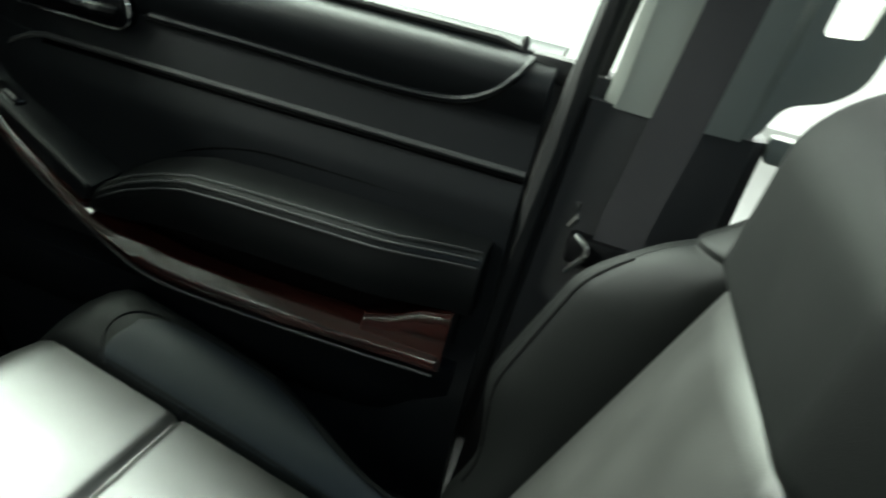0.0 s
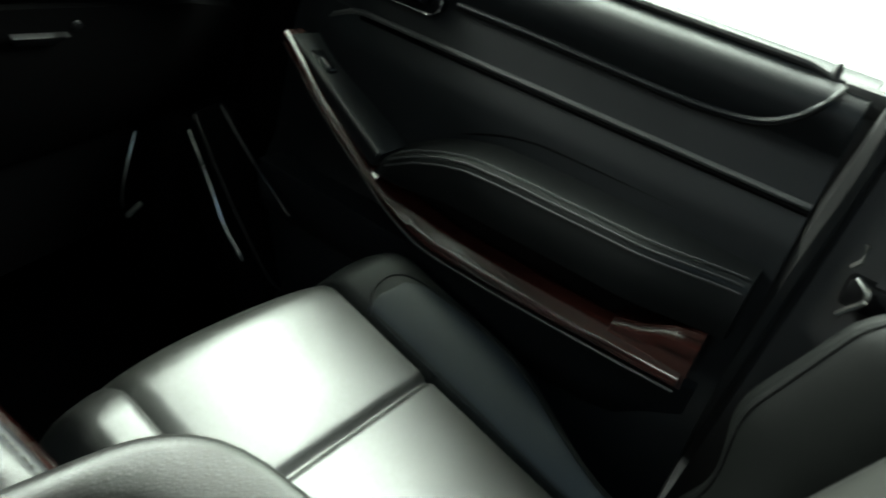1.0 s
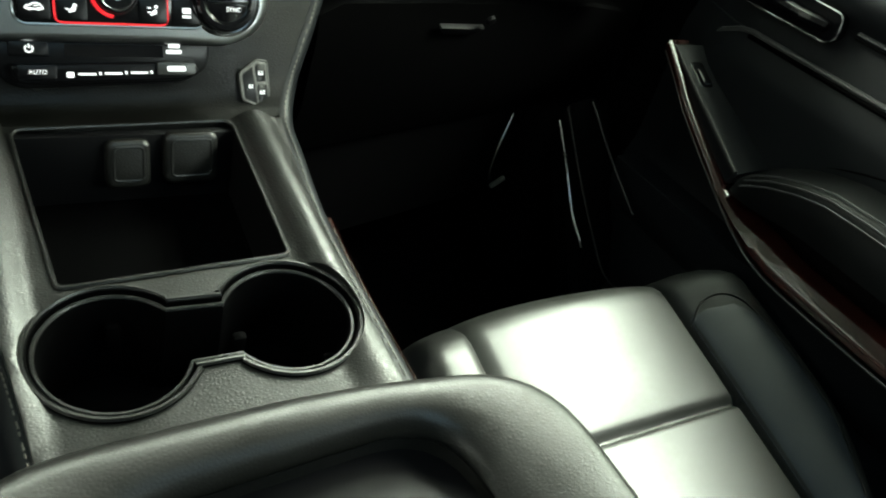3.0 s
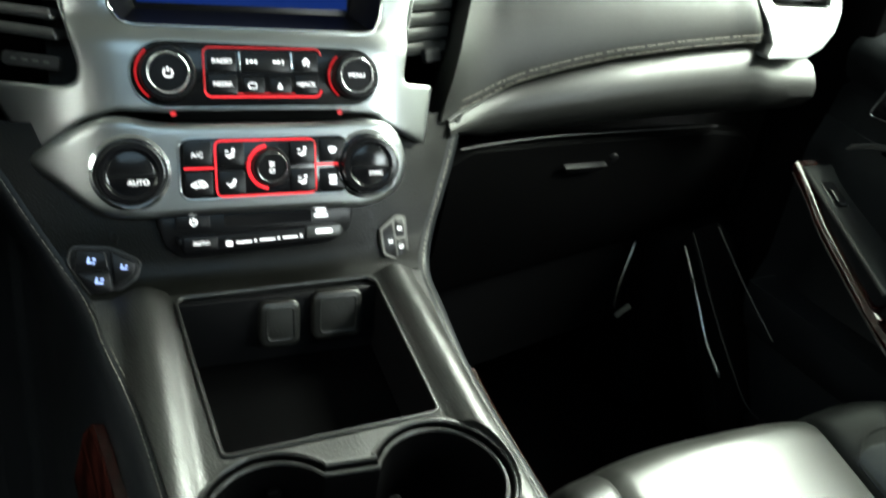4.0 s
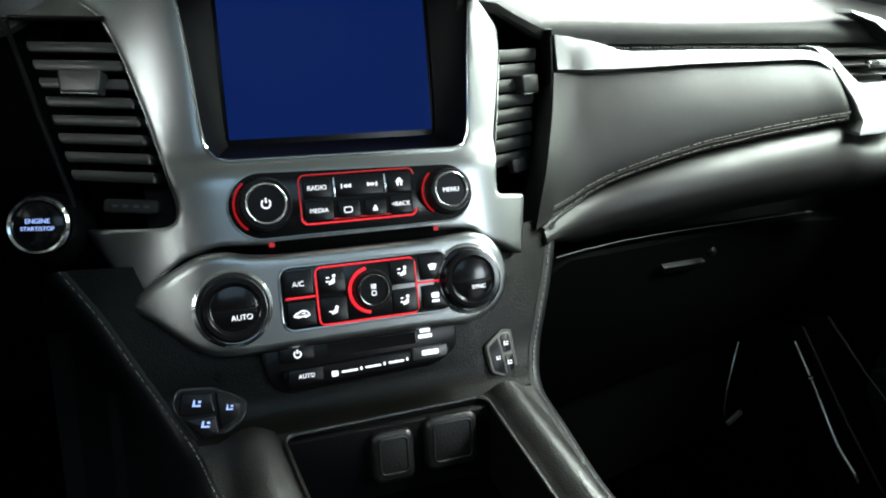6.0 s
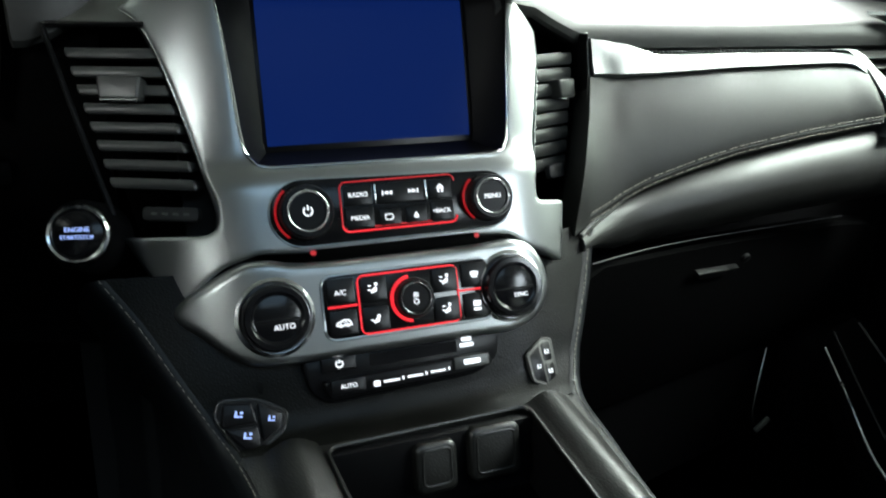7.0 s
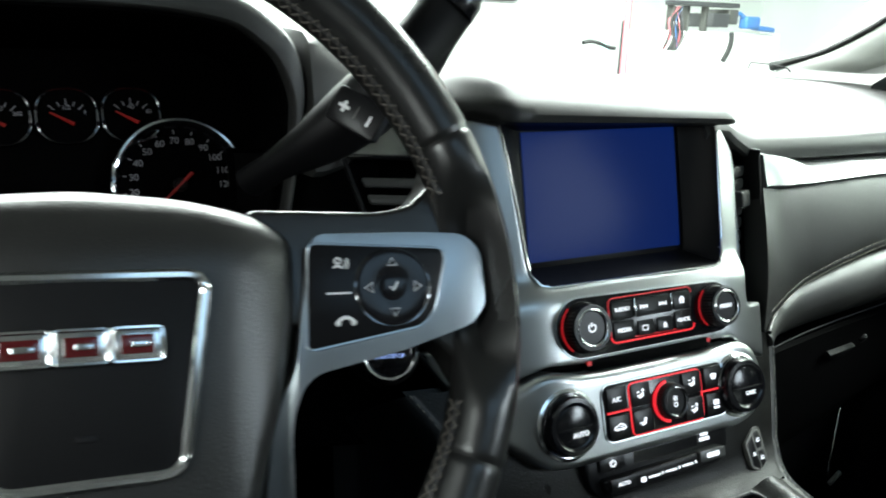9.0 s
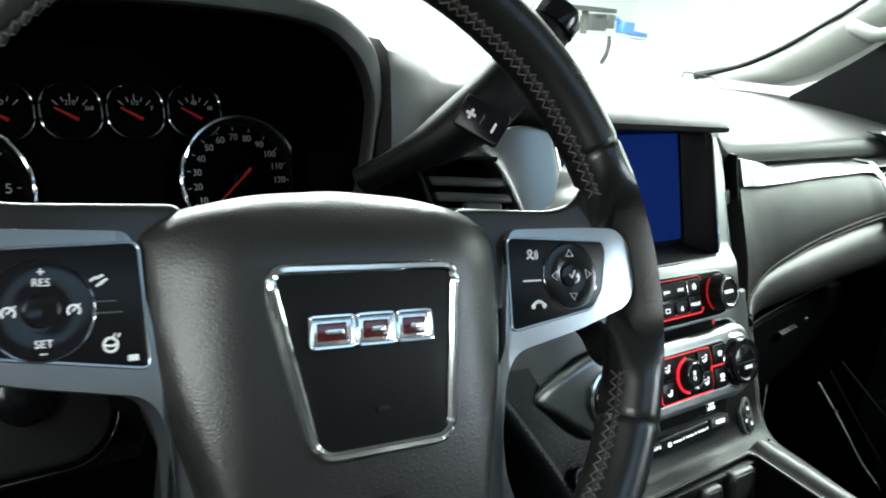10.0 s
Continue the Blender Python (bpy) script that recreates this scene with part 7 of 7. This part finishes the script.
# ---------------------------------------------------------------- outside, beyond the windscreen
wire = thing("windscreen_wire", (0.72, 0.55, 1.39), "thin bent dark wire at the windscreen foot", "wire")
part("strand", tube([(0.672, 0.575, 1.393), (0.682, 0.58, 1.4035), (0.74, 0.58, 1.400), (0.772, 0.575, 1.3935), (0.776, 0.572, 1.388)], 0.0013, 6), RUBBER, wire)
wip = thing("wiper_arm", (0.42, 0.72, 1.38), "black wiper arm resting on the bonnet edge", "wiper")
part("arm", tube(spline([(0.408, 0.70, 1.428), (0.425, 0.70, 1.4305), (0.445, 0.70, 1.427), (0.462, 0.70, 1.4215), (0.478, 0.70, 1.4195)], 5), 0.0034, 8), RUBBER, wip)

bench = thing("equipment_rack", (4.95, 5.1, 0), "white equipment rack with dark instruments on top", "rack")
part("cabinet", box(4.60, 5.95, 5.02, 5.6, 0.0, 1.46, 0.01), WHITEPAINT, bench, "white cabinet")
part("rail", box(4.55, 5.36, 5.0, 5.1, 1.672, 1.715, 0.01), DARKGREY, bench)
part("instrument", box(5.02, 5.22, 4.98, 5.3, 1.50, 1.62, 0.01), DARKGREY, bench)
part("instrument", box(5.24, 5.35, 5.0, 5.3, 1.53, 1.66, 0.01), GREYPLATE, bench)
for i, x in enumerate((4.60, 4.78, 5.0)):
    part("bracket", box(x, x + 0.03, 5.05, 5.12, 1.46, 1.68, 0.005), GREYPLATE, bench)
tool = thing("blue_tool", (5.52, 5.1, 1.46), "blue plastic handheld tool lying on the rack", "tool")
part("body", moved(box(-0.09, 0.09, -0.05, 0.05, -0.05, 0.06, 0.02, 3), Matrix.Translation((5.50, 5.0, 1.545))), BLUEPLASTIC, tool)
part("handle", tube([(5.36, 5.0, 1.63), (5.46, 5.0, 1.57)], 0.02, 8), BLUEPLASTIC, tool)
part("tip", moved(box(-0.12, 0.12, -0.04, 0.04, -0.022, 0.022, 0.01), Matrix.Translation((5.68, 5.0, 1.50)) @ Matrix.Rotation(radians(4), 4, "Y")), BLUEPLASTIC, tool)
hose = thing("hanging_hose", (5.2, 4.95, 1.2), "black rubber hose hanging from the rack", "hose")
part("hose_line", tube(spline([(5.27, 4.98, 1.46), (5.265, 4.97, 1.38), (5.23, 4.96, 1.29), (5.17, 4.95, 1.21)], 6), 0.022, 10), RUBBER, hose)
cables = thing("cable_bundle", (4.62, 4.95, 1.25), "bundle of dark and red cables hanging from the rack", "cables")
rng = random.Random(4)
for i in range(16):
    x = 4.50 + 0.13 * rng.random()
    col = (RUBBER, DARKGREY, GREYPLATE, BLUEPLASTIC, RUBBER)[i % 5] if i not in (3, 8) else REDPAINT
    part("cable", tube(spline([(4.55 + 0.1 * rng.random(), 4.98, 1.66), (x + 0.03 * rng.uniform(-1, 1), 4.96, 1.55), (x + 0.05 * rng.uniform(-1, 1), 4.95, 1.42), (x - 0.04 + 0.05 * rng.uniform(-1, 1), 4.95, 1.29 + 0.03 * rng.random())], 5), 0.008, 6), col, cables)
part("cable", tube(spline([(4.72, 4.98, 1.60), (4.70, 4.96, 1.45), (4.62, 4.95, 1.33), (4.55, 4.95, 1.30)], 6), 0.005, 6), GREYPLATE, cables)
part("cable", tube(spline([(4.42, 4.98, 1.45), (4.40, 4.96, 1.38), (4.36, 4.95, 1.30)], 6), 0.008, 6), REDPAINT, cables)
post = thing("red_post", (4.11, 5.05, 0), "slim red painted steel post", "post")
part("tube", tube([(4.115, 5.05, 0), (4.115, 5.05, 2.6)], 0.028, 12), REDPAINT, post)
part("foot", box(4.05, 4.18, 4.98, 5.12, 0.0, 0.02, 0.004), REDPAINT, post)
post = thing("teal_post", (3.93, 5.1, 0), "short teal painted post", "post")
part("tube", tube([(3.935, 5.1, 0), (3.935, 5.1, 1.555)], [0.022, 0.040], 12), TEAL, post)
part("foot", box(3.88, 4.0, 5.04, 5.16, 0.0, 0.02, 0.004), TEAL, post)
post = thing("black_pole", (4.17, 5.2, 0), "thin dark upright steel pole", "pole")
part("rod", tube([(4.175, 5.2, 0), (4.195, 5.2, 1.53)], 0.011, 8), DARKGREY, post)
board = thing("wall_board", (2.85, 7.85, 1.9), "grey board mounted on the white wall", "board")
part("panel", box(3.55, 4.75, 7.82, 7.9, 1.735, 2.3, 0.01), GREYPLATE, board)

lights = thing("light_switch", (-0.55, 0.08, 1.22), "round black light switch on the driver side dash", "switch")
LS = frame_at((-0.545, 0.075, 1.232), (1, 0, 0), (0, 0.3, 1))
part("plate", plate(rrect(-0.01, -0.012, 0.12, 0.07, 0.03, 8), -0.02, 0.0, LS, bev=0.006, seg=4), LEATHER, lights)
part("plate_edge", tube([LS @ Vector((a, b, 0.0)) for a, b in rrect(-0.01, -0.012, 0.124, 0.074, 0.032, 8)], 0.0012, 6, True), DARKCHROME, lights)
part("dial", lathe([(0.017, 0), (0.016, 0.012), (0.013, 0.014), (0, 0.014)], LS, 28), GLOSS, lights)
for i in range(3):
    part("print_bar", plate(rrect(-0.024, -0.008 + 0.008 * i, 0.004, 0.002, 0.0005, 2), 0.0, 0.0006, LS, bev=0), PRINT, lights)
part("mount", box(-0.62, -0.47, 0.09, 0.14, 1.16, 1.26, 0.01), PLASTIC, lights)
